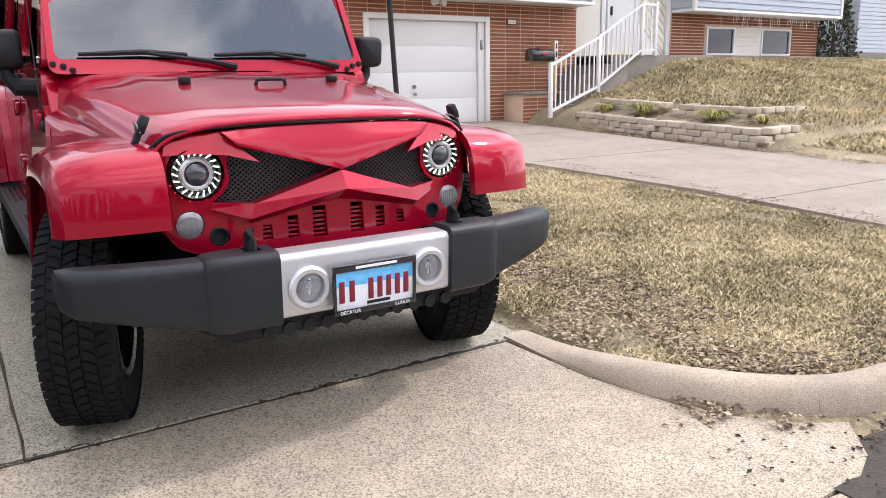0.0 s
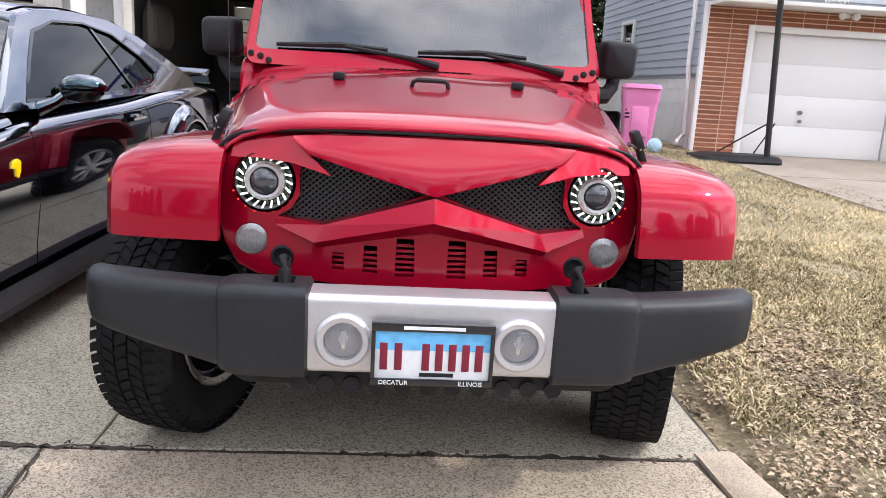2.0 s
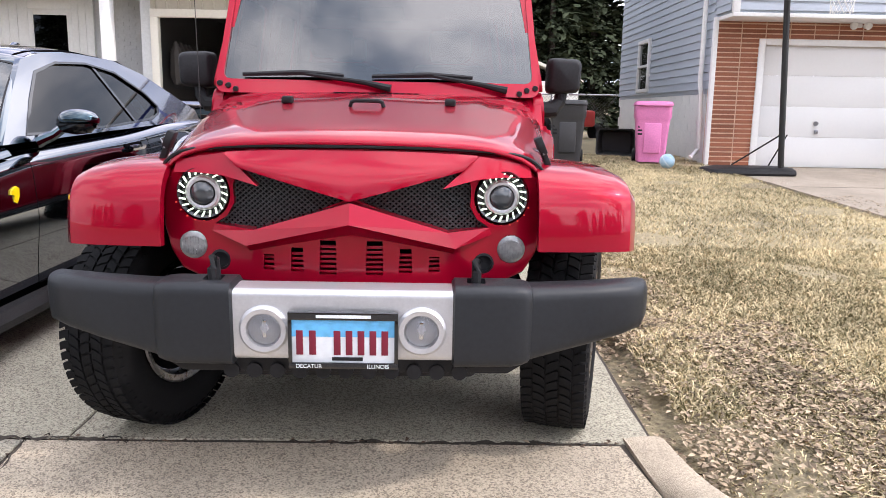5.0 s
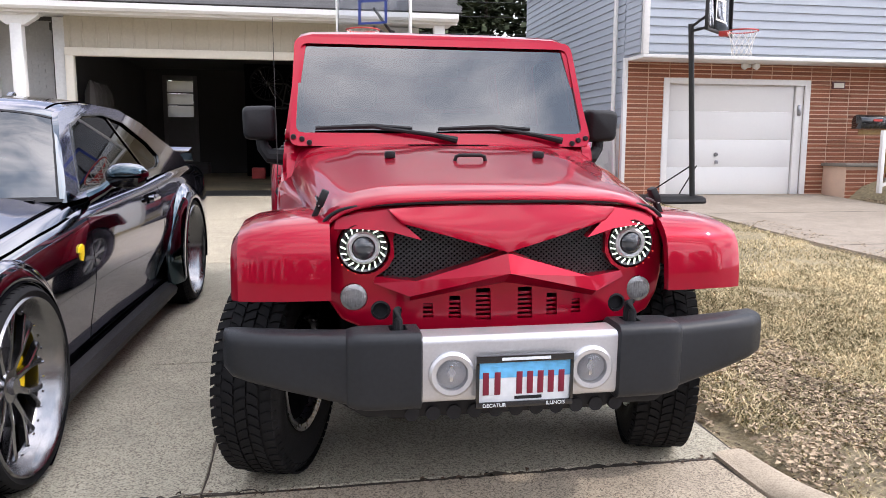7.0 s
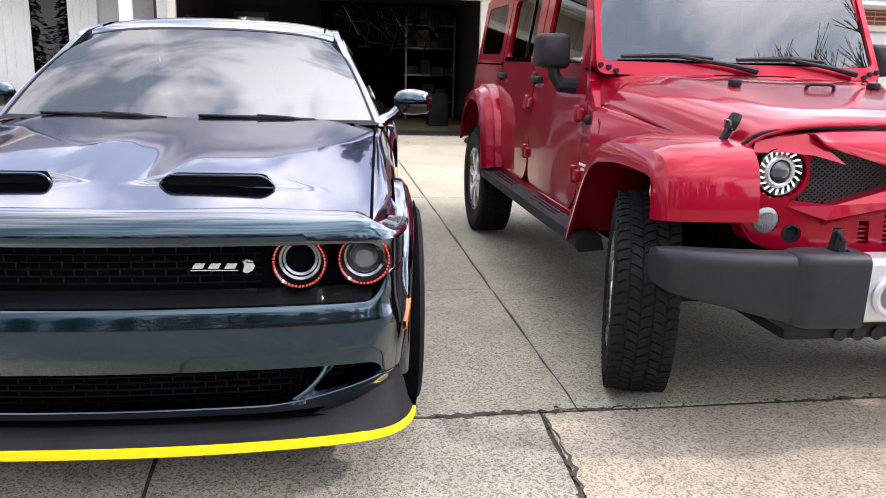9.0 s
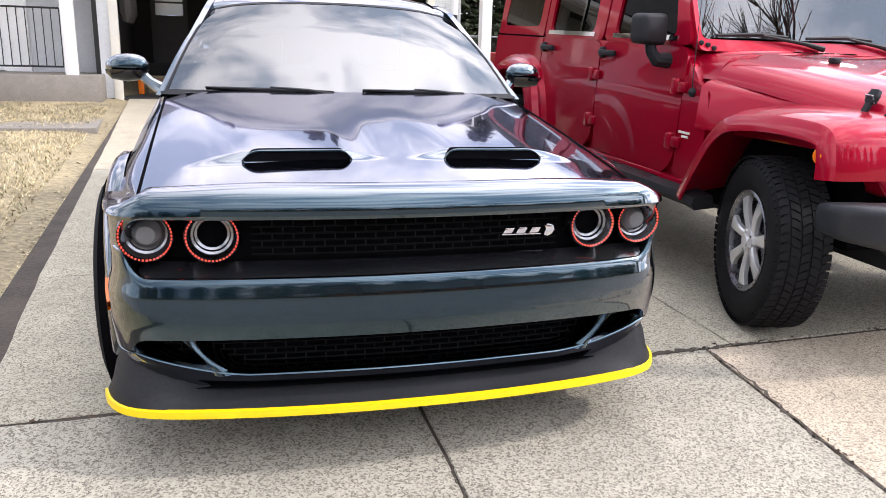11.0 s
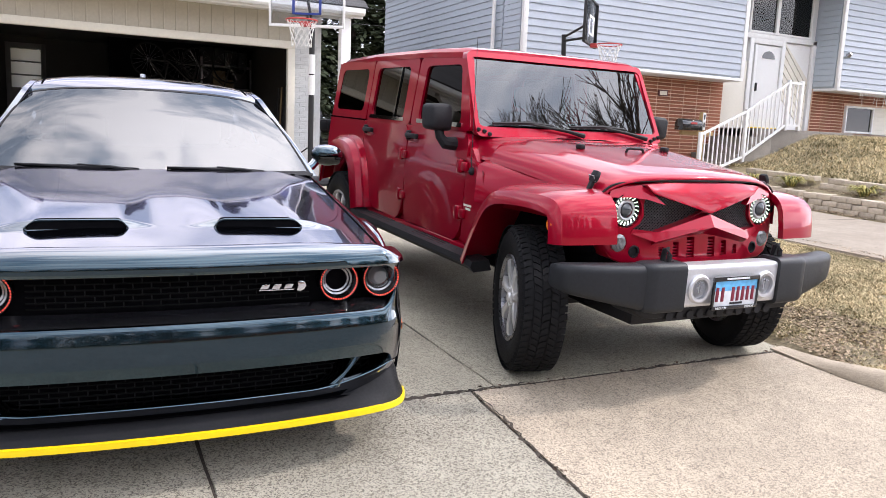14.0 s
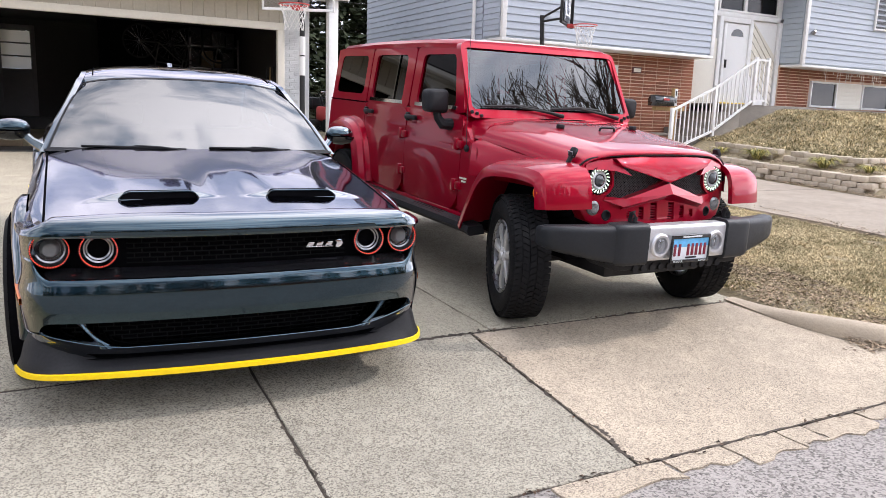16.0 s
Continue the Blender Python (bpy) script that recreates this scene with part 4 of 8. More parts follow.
for x in (-6.4, -6.25, -6.1, -5.95, -4.88, -4.75):
    cube(x, x + 0.02, 14.115, 14.13, 0.95, 3.1, 0.003, bm)
part("door_frame", bm, "white", fd)
part("door_leaf", cube(-5.75, -4.98, 14.16, 14.2, 0.90, 2.98, 0.006), "maroon", fd)
bm = bmesh.new()
for a, b, c, d in ((-5.75, -5.66, 0.9, 2.98), (-5.07, -4.98, 0.9, 2.98), (-5.66, -5.07, 2.88, 2.98), (-5.66, -5.07, 0.9, 1.3)):
    cube(a, b, 14.13, 14.155, c, d, 0.004, bm)
part("storm_frame", bm, "white", fd)
part("pane", cube(-5.66, -5.07, 14.145, 14.15, 1.3, 2.88), "tint", fd)
bm = bmesh.new()
for i in range(4):
    for j in range(3):
        cube(-5.62 + i * 0.14, -5.50 + i * 0.14, 14.15, 14.158, 2.15 + j * 0.24, 2.36 + j * 0.24, 0, bm)
part("door_lights", bm, "gloss", fd)
wm = thing("wall_mailbox", "white wall mailbox beside the front door", "mailbox")
part("box", cube(-7.05, -6.68, 14.08, 14.2, 2.22, 2.42, 0.015), "white", wm)
wl_ = thing("wall_lantern", "white wall lantern beside the front door", "lamp")
part("bracket", cube(-6.90, -6.82, 14.1, 14.2, 2.62, 2.75, 0.01), "white", wl_)
part("globe", lathe([(0, -0.1), (0.05, -0.08), (0.06, 0.05), (0, 0.12)], 12, None, pose(-6.86, 14.06, 2.85, 0, -90, 0)), "white", wl_)
pr = thing("porch_railing", "black wrought-iron porch railing", "railing")
for (xa, ya), (xb, yb) in (((-4.85, 12.85), (-3.95, 12.85)), ((-4.85, 12.85), (-4.85, 12.35))):
    d = Vector((xb - xa, yb - ya, 0))
    drop = -0.22 if yb < ya else 0
    for h in (0.12, 0.95):
        part("rail", tube([(xa, ya, 0.88 + h), (xb, yb, 0.88 + h + drop)], 0.014, 6), "iron", pr)
    n = int(d.length / 0.11)
    for k in range(n + 1):
        t = k / n
        part("baluster", tube([(xa + d.x * t, ya + d.y * t, 0.88 + 0.12 + drop * t), (xa + d.x * t, ya + d.y * t, 0.88 + 0.95 + drop * t)], 0.008, 6), "iron", pr)
part("post", tube([(-4.85, 12.85, 0.88), (-4.85, 12.85, 1.88)], 0.02, 8), "iron", pr)
part("post", tube([(-4.85, 12.35, 0.66), (-4.85, 12.35, 1.66)], 0.02, 8), "iron", pr)
part("path_slab", prism([(-4.6, 9.65), (-3.22, 9.6), (-3.28, 10.9), (-4.6, 10.85)], "z", 0.2, 0.405, 0.008), "step", OH)


# ---- wheels ----
def off_road_wheel(parent, name, m, side):
    """All-terrain tyre with cut tread blocks on a seven-spoke bright alloy; the wheel turns round x, outer face towards side."""
    R, W = 0.407, 0.238
    w = tagged(new(name), "")
    w.parent, w.matrix_basis = parent, m
    h = W / 2
    prof = [(0.235, -h + 0.03), (0.25, -h + 0.012), (0.30, -h - 0.002), (0.345, -h + 0.002), (0.380, -h + 0.012), (0.395, -h + 0.026), (0.399, -h + 0.05), (0.400, 0)]
    prof += [(r, -a) for r, a in reversed(prof[:-1])] + [(0.225, h - 0.03), (0.225, -h + 0.03)]
    ty = part("tyre", lathe(prof, 72, close=True), "tyre", w)
    bm = bmesh.new()
    n = 64
    for row, (cx, wd, ln, skew) in enumerate(((-0.092, 0.042, 0.031, 0.006), (-0.046, 0.040, 0.033, -0.010), (0.0, 0.040, 0.033, 0.010), (0.046, 0.040, 0.033, -0.010), (0.092, 0.042, 0.031, 0.006))):
        for k in range(n):
            a = 2 * math.pi * (k + 0.5 * (row % 2)) / n
            q = []
            for rr, sh in ((0.394, 1.0), (R - (0.005 if abs(cx) > 0.09 else 0.0), 0.95)):
                for dx, dy in ((-1, -1), (0, -0.75), (1, -1), (1, 1), (0, 1.2), (-1, 1)):
                    x = cx + dx * wd / 2 * sh
                    t = a + (dy * ln / 2 * sh + skew * dx * 0.9) / R
                    q.append(bm.verts.new((x, rr * math.sin(t), rr * math.cos(t))))
            bm.faces.new(q[6:])
            for i in range(6):
                j = (i + 1) % 6
                bm.faces.new((q[i], q[j], q[6 + j], q[6 + i]))
    for k in range(n):
        for s in (-1, 1):
            a = 2 * math.pi * k / n
            q = [bm.verts.new((s * x, r * math.sin(a + d), r * math.cos(a + d))) for x, r, d in ((h - 0.032, 0.394, -0.022), (h - 0.032, 0.394, 0.022), (h - 0.004, 0.362, 0.026), (h - 0.004, 0.362, -0.026), (h - 0.027, 0.399, -0.020), (h - 0.027, 0.399, 0.020), (h + 0.000, 0.364, 0.024), (h + 0.000, 0.364, -0.024))]
            bm.faces.new(q[4:])
            for i in range(4):
                j = (i + 1) % 4
                bm.faces.new((q[i], q[j], q[4 + j], q[4 + i]))
    part("tread", bm, "tyre", w, sharp=20)
    rim = part("rim", lathe([(0.236, -h + 0.02), (0.243, -h + 0.012), (0.236, -h + 0.008), (0.215, -h + 0.02), (0.205, -h + 0.08), (0.200, h - 0.05), (0.215, h - 0.016), (0.236, h - 0.008), (0.243, h - 0.012), (0.236, h - 0.02)], 56), "greyalloy", w)
    face = h - 0.028
    for k in range(7):
        a = 2 * math.pi * k / 7 + 0.2
        bm = bmesh.new()
        rings = []
        for r, hw, d, th in ((0.045, 0.026, 0.0, 0.030), (0.09, 0.020, 0.006, 0.028), (0.15, 0.024, 0.012, 0.026), (0.212, 0.036, 0.008, 0.026)):
            rings.append([(side * (face + d - e * th), r * math.cos(a) - t * math.sin(a), r * math.sin(a) + t * math.cos(a)) for t, e in ((-hw, 1), (-hw, 0.25), (-hw * 0.6, 0), (hw * 0.6, 0), (hw, 0.25), (hw, 1))])
        part("spoke", loft(rings, True, True, bm), "rim", w)
    part("hub_cap", lathe([(0.06, side * (face - 0.04)), (0.058, side * (face + 0.004)), (0.030, side * (face + 0.012)), (0.028, side * (face + 0.02)), (0, side * (face + 0.02))], 28), "rim", w)
    bm = bmesh.new()
    for k in range(5):
        a = 2 * math.pi * k / 5
        lathe([(0, side * (face + 0.012)), (0.010, side * (face + 0.012)), (0.010, side * (face - 0.01))], 8, bm, Matrix.Translation((0, 0.046 * math.cos(a), 0.046 * math.sin(a))))
    part("lug_nuts", bm, "chrome", w)["kind"] = "stuff"
    part("brake_disc", lathe([(0.0, side * -0.03), (0.15, side * -0.03), (0.15, side * -0.05), (0, side * -0.05)], 32), "greyalloy", w)
    part("inner_barrel", lathe([(0, side * -0.07), (0.198, side * -0.07)], 32), "dark", w)
    return w


# ---- red off-roader ----
JEEP = thing("off_road_vehicle", "red four-door hardtop off-roader with a grey and silver front bumper", "car", pose(1.183, 3.0, 0.083, 2.32))


def side_x(z):
    return 0.806 if z < 1.0 else 0.806 - (z - 1.0) * 0.10 if z < 1.28 else 0.778 - (z - 1.28) * 0.15


def flat_panel(outline, s, thick, hole=None, out=0.0, axis_x=side_x):
    """Door-like panel in (y, z) following the body side, with an optional window hole of as many points."""
    bm = bmesh.new()
    def ring(pts, d):
        return [bm.verts.new((s * (axis_x(z) + out - d), y, z)) for y, z in pts]
    a, b = ring(outline, 0), ring(outline, thick)
    n = len(outline)
    for i in range(n):
        bm.faces.new((a[i], a[(i + 1) % n], b[(i + 1) % n], b[i]))
    if hole:
        c, d = ring(hole, 0), ring(hole, thick)
        for i in range(n):
            j = (i + 1) % n
            bm.faces.new((a[i], a[j], c[j], c[i]))
            bm.faces.new((b[i], b[j], d[j], d[i]))
            bm.faces.new((c[i], c[j], d[j], d[i]))
    else:
        bm.faces.new(a)
        bm.faces.new(b)
    return bm


def quad_loop(p, r, n=4):
    """Rounded loop through corner points (y, z)."""
    out = []
    m = len(p)
    for i in range(m):
        a, b, c = Vector(p[i - 1]), Vector(p[i]), Vector(p[(i + 1) % m])
        u, v = (a - b).normalized(), (c - b).normalized()
        k = min(r, (a - b).length * 0.45, (c - b).length * 0.45)
        p0, p1 = b + u * k, b + v * k
        for t in range(n + 1):
            q = t / n
            out.append(tuple((1 - q) ** 2 * p0 + 2 * q * (1 - q) * b + q * q * p1))
    return out


# frame, floor and inner bodies
part("chassis", cube(-0.42, 0.42, -0.45, 3.35, 0.34, 0.52, 0.03), "black", JEEP)
part("front_axle", tube([(-0.75, 0, 0.40), (0.75, 0, 0.40)], 0.045, 10), "black", JEEP)
part("rear_axle", tube([(-0.75, 2.95, 0.40), (0.75, 2.95, 0.40)], 0.05, 10), "black", JEEP)
# near-black filler block, stands for the shade inside the engine bay
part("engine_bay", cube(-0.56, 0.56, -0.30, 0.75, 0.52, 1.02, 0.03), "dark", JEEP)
tubo = part("body_tub", prism(quad_loop([(0.66, 0.50), (3.58, 0.50), (3.60, 1.28), (0.86, 1.28), (0.66, 1.06)], 0.04), "x", -0.770, 0.770, 0.01), "red", JEEP)
carve(tubo, [lathe([(0, -1), (0.50, -1), (0.50, 1), (0, 1)], 40, None, pose(0, 2.95, 0.44)), cube(-0.74, 0.74, 0.85, 3.45, 0.62, 1.5)])
part("cabin_floor", cube(-0.74, 0.74, 0.85, 3.45, 0.60, 0.64), "seat", JEEP)
dash = part("dashboard", cube(-0.72, 0.72, 0.86, 1.12, 0.95, 1.26, 0.05), "black", JEEP)
part("steering_wheel", tube([(-0.36 + 0.18 * math.cos(t), 1.22 + 0.06 * math.sin(t), 1.20 + 0.17 * math.sin(t)) for t in np.linspace(0, 2 * math.pi, 25)], 0.016, 8), "black", dash)
for y0 in (1.42, 2.35):
    for x in (-0.36, 0.36):
        part("seat", cube(x - 0.24, x + 0.24, y0, y0 + 0.50, 0.70, 0.92, 0.05), "seat", JEEP)
        part("backrest", cube(x - 0.23, x + 0.23, y0 + 0.42, y0 + 0.55, 0.9, 1.42, 0.05), "seat", JEEP)
        part("headrest", cube(x - 0.13, x + 0.13, y0 + 0.46, y0 + 0.56, 1.45, 1.62, 0.04), "seat", JEEP)
# roof and pillars
rings = []
for y, top, hw in ((1.045, 1.770, 0.700), (1.06, 1.808, 0.705), (1.10, 1.822, 0.710), (1.6, 1.838, 0.712), (2.6, 1.838, 0.710), (3.40, 1.815, 0.700), (3.52, 1.79, 0.69), (3.56, 1.74, 0.68)):
    rings.append([(-hw, y, top - 0.075), (-hw, y, top - 0.04), (-hw + 0.02, y, top - 0.016), (-hw + 0.07, y, top - 0.004), (-0.3, y, top + 0.004), (0.3, y, top + 0.004), (hw - 0.07, y, top - 0.004), (hw - 0.02, y, top - 0.016), (hw, y, top - 0.04), (hw, y, top - 0.075)])
part("hardtop_roof", loft(rings), "red", JEEP)
part("rear_wall", prism([(-0.772, 1.28), (0.772, 1.28), (0.70, 1.76), (-0.70, 1.76)], "y", 3.50, 3.57), "red", JEEP)


def upper(y0, y1, z0, z1, lean0=0.0, lean1=0.0):
    return [(y0, z0), (y1, z0), (y1 + lean1, z1), (y0 + lean0, z1)]


for s in (-1, 1):
    door_cols = ((0.80, 1.735, 0.93, 1.62, 0.22, 0.0), (1.755, 2.64, 1.87, 2.56, 0.0, 0.0))
    for k, (y0, y1, wy0, wy1, l0, l1) in enumerate(door_cols):
        lower = [(y0, 1.275), (y1, 1.275), (y1, 0.90), (y1 - (0.02 if k == 0 else 0.26), 0.58), (y0 + 0.10, 0.56), (y0, 0.66)]
        d = part("door", flat_panel(quad_loop(lower, 0.09), s, 0.05), "red", JEEP)
        out = quad_loop([(y0, 1.28), (y1, 1.28), (y1 + l1, 1.765), (y0 + l0, 1.765)], 0.05)
        inn = quad_loop([(wy0 + 0.02, 1.325), (wy1, 1.325), (wy1 - 0.01, 1.705), (wy0 + 0.12 * (k == 0) + 0.03, 1.705)], 0.05)
        part("window_frame", flat_panel(out, s, 0.04, inn), "red", d)
        g = part("window_glass", flat_panel(inn, s, 0.005, None, -0.018), "tint", d)
        part("window_seal", flat_panel(quad_loop([(wy0, 1.30), (wy1 + 0.01, 1.30), (wy1 + 0.01, 1.328), (wy0, 1.328)], 0.005), s, 0.01, None, 0.006), "chrome", d)
        if k == 1:
            part("divider", flat_panel(quad_loop([(2.09, 1.325), (2.115, 1.325), (2.10, 1.705), (2.08, 1.705)], 0.004), s, 0.02, None, -0.008), "gloss", d)
        hy = y1 - 0.10 if k == 0 else y1 - 0.12
        hb = cube(min(s * 0.792, s * 0.827), max(s * 0.792, s * 0.827), hy - 0.10, hy + 0.09, 1.185, 1.222, 0.012)
        cube(min(s * 0.78, s * 0.812), max(s * 0.78, s * 0.812), hy + 0.05, hy + 0.10, 1.17, 1.24, 0.012, hb)
        part("door_handle", hb, "black", d)
        part("handle_cup", cube(min(s * 0.76, s * 0.790), max(s * 0.76, s * 0.790), hy - 0.09, hy + 0.08, 1.15, 1.20, 0.01), "red", d)
        for hz in (1.06, 0.76):
            hg = cube(min(s * 0.795, s * 0.828), max(s * 0.795, s * 0.828), y0 + 0.015, y0 + 0.075, hz - 0.045, hz + 0.045, 0.012)
            cube(min(s * 0.795, s * 0.823), max(s * 0.795, s * 0.823), y0 - 0.05, y0 + 0.02, hz - 0.03, hz + 0.03, 0.010, hg)
            part("hinge", hg, "red", d)
    # quarter with its fixed window
    q = part("quarter_panel", flat_panel(quad_loop([(2.66, 1.28), (3.56, 1.28), (3.50, 1.77), (2.66, 1.77)], 0.03), s, 0.04, quad_loop([(2.76, 1.35), (3.46, 1.35), (3.42, 1.70), (2.76, 1.70)], 0.06)), "red", JEEP)
    part("window_glass", flat_panel(quad_loop([(2.74, 1.33), (3.48, 1.33), (3.44, 1.72), (2.74, 1.72)], 0.06), s, 0.005, None, -0.004), "tint", q)
    part("seam", cube(min(s * 0.75, s * 0.781), max(s * 0.75, s * 0.781), 2.66, 3.58, 1.272, 1.284), "dark", JEEP)
    part("quarter_lower", flat_panel(quad_loop([(2.655, 1.27), (3.58, 1.27), (3.58, 0.95), (3.40, 0.96), (2.50, 0.96), (2.66, 0.93)], 0.02), s, 0.02), "red", JEEP)
    # cowl side with vent badge bars
    cs = part("cowl_side", flat_panel(quad_loop([(0.55, 1.055), (0.79, 1.13), (0.79, 0.60), (0.66, 0.55), (0.55, 0.70)], 0.02), s, 0.04), "red", JEEP)
    if s < 0:
        for i, (dy, dz, ln) in enumerate(((0, 0, 0.10), (-0.01, -0.022, 0.06))):
            part("badge_bar", cube(-0.810, -0.8062, 0.72 + dy - ln / 2, 0.72 + dy + ln / 2, 0.815 + dz, 0.828 + dz, 0.001), "cream", cs)
    part("rocker", cube(min(s * 0.76, s * 0.815), max(s * 0.76, s * 0.800), 0.62, 2.5, 0.48, 0.57, 0.015), "red", JEEP)
    # running board
    rb = part("running_board", loft([[(s * x, y, z) for x, z in ((0.78, 0.48 + dz), (0.90, 0.47 + dz), (0.925, 0.50 + dz), (0.915, 0.535 + dz), (0.80, 0.545 + dz))] for y, dz in ((0.42, -0.01), (0.50, 0), (0.80, 0.0), (2.40, 0.0), (2.50, 0.01), (2.56, 0.0))]), "black", JEEP)
    for y0 in (0.92, 1.85):
        bm = bmesh.new()
        for i in range(18):
            for j in range(4):
                lathe([(0, 0.006), (0.007, 0.006), (0.008, 0)], 6, bm, Matrix.Translation((s * (0.815 + 0.026 * j), y0 + i * 0.028 + 0.014 * (j % 2), 0.543 - 0.004 * j)) @ pose(0, 0, 0, 0, -90, 0))
        part("step_pad", bm, "gloss", rb)
    # flares
    def flare(path, inner, outer, name, lip=0.07):
        P = [np.array(p, float) for p in spline(path, 5)]
        rings = []
        for i, p in enumerate(P):
            d = P[min(i + 1, len(P) - 1)] - P[max(i - 1, 0)]
            d = d / np.linalg.norm(d)
            nn = np.array((-d[1], d[0]))
            hub = np.array((0.0 if p[0] < 1.5 else 2.95, 0.5))
            if np.dot(nn, p - hub) < 0:
                nn = -nn
            sec = [(inner, 0.055), (inner + (outer - inner) * 0.45, 0.045), (outer - 0.075, 0.028), (outer - 0.030, 0.006), (outer - 0.006, -0.028), (outer, -lip), (outer - 0.012, -lip), (outer - 0.05, -0.02), (inner, 0.02)]
            rings.append([(s * x, p[0] + nn[0] * o, p[1] + nn[1] * o) for x, o in sec])
        return part(name, loft(rings), "red", JEEP, sharp=28)
    ff = flare([(-0.435, 0.79), (-0.425, 0.88), (-0.395, 0.965), (-0.31, 1.000), (-0.10, 1.005), (0.10, 0.99), (0.26, 0.955), (0.37, 0.87), (0.47, 0.72), (0.575, 0.53)][::-1], 0.60, 0.935, "front_flare")
    part("side_marker", lathe([(0.035, -0.006), (0.033, 0.006), (0.015, 0.010), (0, 0.011)], 20, None, pose(s * 0.922, -0.362, 0.880, 0, 0, 0 if s > 0 else 180)), "orange", ff)
    # near-black sheet, shade behind the flare put into its colour
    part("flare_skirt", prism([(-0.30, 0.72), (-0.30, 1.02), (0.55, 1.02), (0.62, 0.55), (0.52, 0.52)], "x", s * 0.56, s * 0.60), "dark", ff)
    flare([(2.46, 0.56), (2.50, 0.72), (2.56, 0.90), (2.66, 1.02), (2.80, 1.075), (3.05, 1.08), (3.25, 1.02), (3.38, 0.88), (3.46, 0.70)], 0.78, 0.935, "rear_flare")
    # mirror
    shell = quad_loop([(0.822, 1.268), (0.985, 1.276), (0.990, 1.440), (0.826, 1.446)], 0.035)
    mr = part("door_mirror", loft([[(s * (0.905 + (x - 0.905) * k), y, 1.358 + (z - 1.358) * k) for x, z in shell] for y, k in ((0.945, 0.74), (0.952, 0.86), (0.97, 0.96), (1.0, 1.0), (1.07, 1.0), (1.085, 0.96))]), "black", JEEP)
    part("mirror_glass", cube(min(s * 0.836, s * 0.972), max(s * 0.836, s * 0.972), 1.083, 1.088, 1.285, 1.43, 0.002), "chrome", mr)
    part("mirror_arm", tube([(s * 0.775, 0.985, 1.19), (s * 0.86, 0.99, 1.195), (s * 0.89, 1.0, 1.235), (s * 0.90, 1.01, 1.29)], [0.045, 0.040, 0.032, 0.03], 10), "black", mr)
    # hood latch
    lm = pose(s * 0.640, -0.284, 1.072, 3, s * -24, 0)
    lt = part("hood_latch", prism([(-0.024, 0.018), (0.022, 0.018), (0.026, 0.050), (0.020, 0.078), (-0.020, 0.080), (-0.028, 0.050)], "x", -0.013, 0.013, 0.005, None, 2, lm), "black", JEEP)
    part("latch_strap", prism([(-0.013, -0.045), (0.013, -0.045), (0.016, 0.034), (-0.014, 0.034)], "x", -0.010, 0.010, 0.004, None, 2, lm), "black", lt)
    part("latch_base", cube(-0.016, 0.024, -0.030, 0.030, -0.085, -0.036, 0.007, None, 2, lm), "black", lt)
    part("latch_pin", tube([lm @ Vector((0.004, -0.036, -0.048)), lm @ Vector((0.004, 0.036, -0.048))], 0.008, 8), "black", lt)
    part("latch_loop", tube([lm @ Vector((0.0, -0.022, 0.020)), lm @ Vector((-0.022, -0.020, 0.044)), lm @ Vector((-0.022, 0.020, 0.044)), lm @ Vector((0.0, 0.022, 0.020))], 0.004, 6), "greyalloy", lt)
# windshield frame and glass, in a leaning plane
def ws(x, h):
    return (x, 0.775 + h * 0.52, 1.275 + h)


bm = bmesh.new()
oa = quad_loop([(-0.756, -0.02), (0.756, -0.02), (0.722, 0.515), (-0.722, 0.515)], 0.05)
ia = quad_loop([(-0.724, 0.042), (0.724, 0.042), (0.695, 0.480), (-0.695, 0.480)], 0.04)
lay = []
for loop_, dy in ((oa, -0.012), (oa, 0.05), (ia, -0.012), (ia, 0.05)):
    lay.append([bm.verts.new(Vector(ws(x, h)) + Vector((0, dy, 0))) for x, h in loop_])
n = len(oa)
for i in range(n):
    j = (i + 1) % n
    for a, b in ((0, 2), (1, 3), (0, 1), (2, 3)):
        bm.faces.new((lay[a][i], lay[a][j], lay[b][j], lay[b][i]))
wf = part("windshield_frame", bm, "red", JEEP)
def ws_sheet(loop_, dy, hole=None):
    b = bmesh.new()
    a = [b.verts.new(Vector(ws(x, h)) + Vector((0, dy, 0))) for x, h in loop_]
    if hole:
        c = [b.verts.new(Vector(ws(x, h)) + Vector((0, dy, 0))) for x, h in hole]
        for i in range(len(a)):
            j = (i + 1) % len(a)
            b.faces.new((a[i], a[j], c[j], c[i]))
    else:
        b.faces.new(a)
    b.normal_update()
    for f in b.faces:
        if f.normal.y > 0:
            f.normal_flip()
    return b
g = part("windshield", ws_sheet(quad_loop([(-0.727, 0.038), (0.727, 0.038), (0.698, 0.484), (-0.698, 0.484)], 0.04), 0.004), "glass", JEEP, turn=False)
part("frit_border", ws_sheet(ia, 0.008, quad_loop([(-0.690, 0.085), (0.690, 0.085), (0.664, 0.458), (-0.664, 0.458)], 0.05)), "gloss", g)
part("rear_view_mirror", cube(-0.11, 0.11, 0.99, 1.02, 1.60, 1.67, 0.02), "black", JEEP)
# cowl
COWL = [(0, 0), (0.25, 0.001), (0.45, 0.006), (0.58, 0.014), (0.65, 0.026), (0.69, 0.050), (0.715, 0.090), (0.735, 0.150)]
COWL = [(-x, d) for x, d in reversed(COWL[1:])] + COWL
cw = part("cowl_panel", loft([[(x * k, y, z - d) for x, d in COWL] for y, z, k in ((0.592, 1.235, 0.99), (0.596, 1.256, 1.0), (0.62, 1.262, 1.0), (0.70, 1.264, 1.01), (0.765, 1.266, 1.02), (0.80, 1.280, 1.02))], False, False), "red", JEEP)
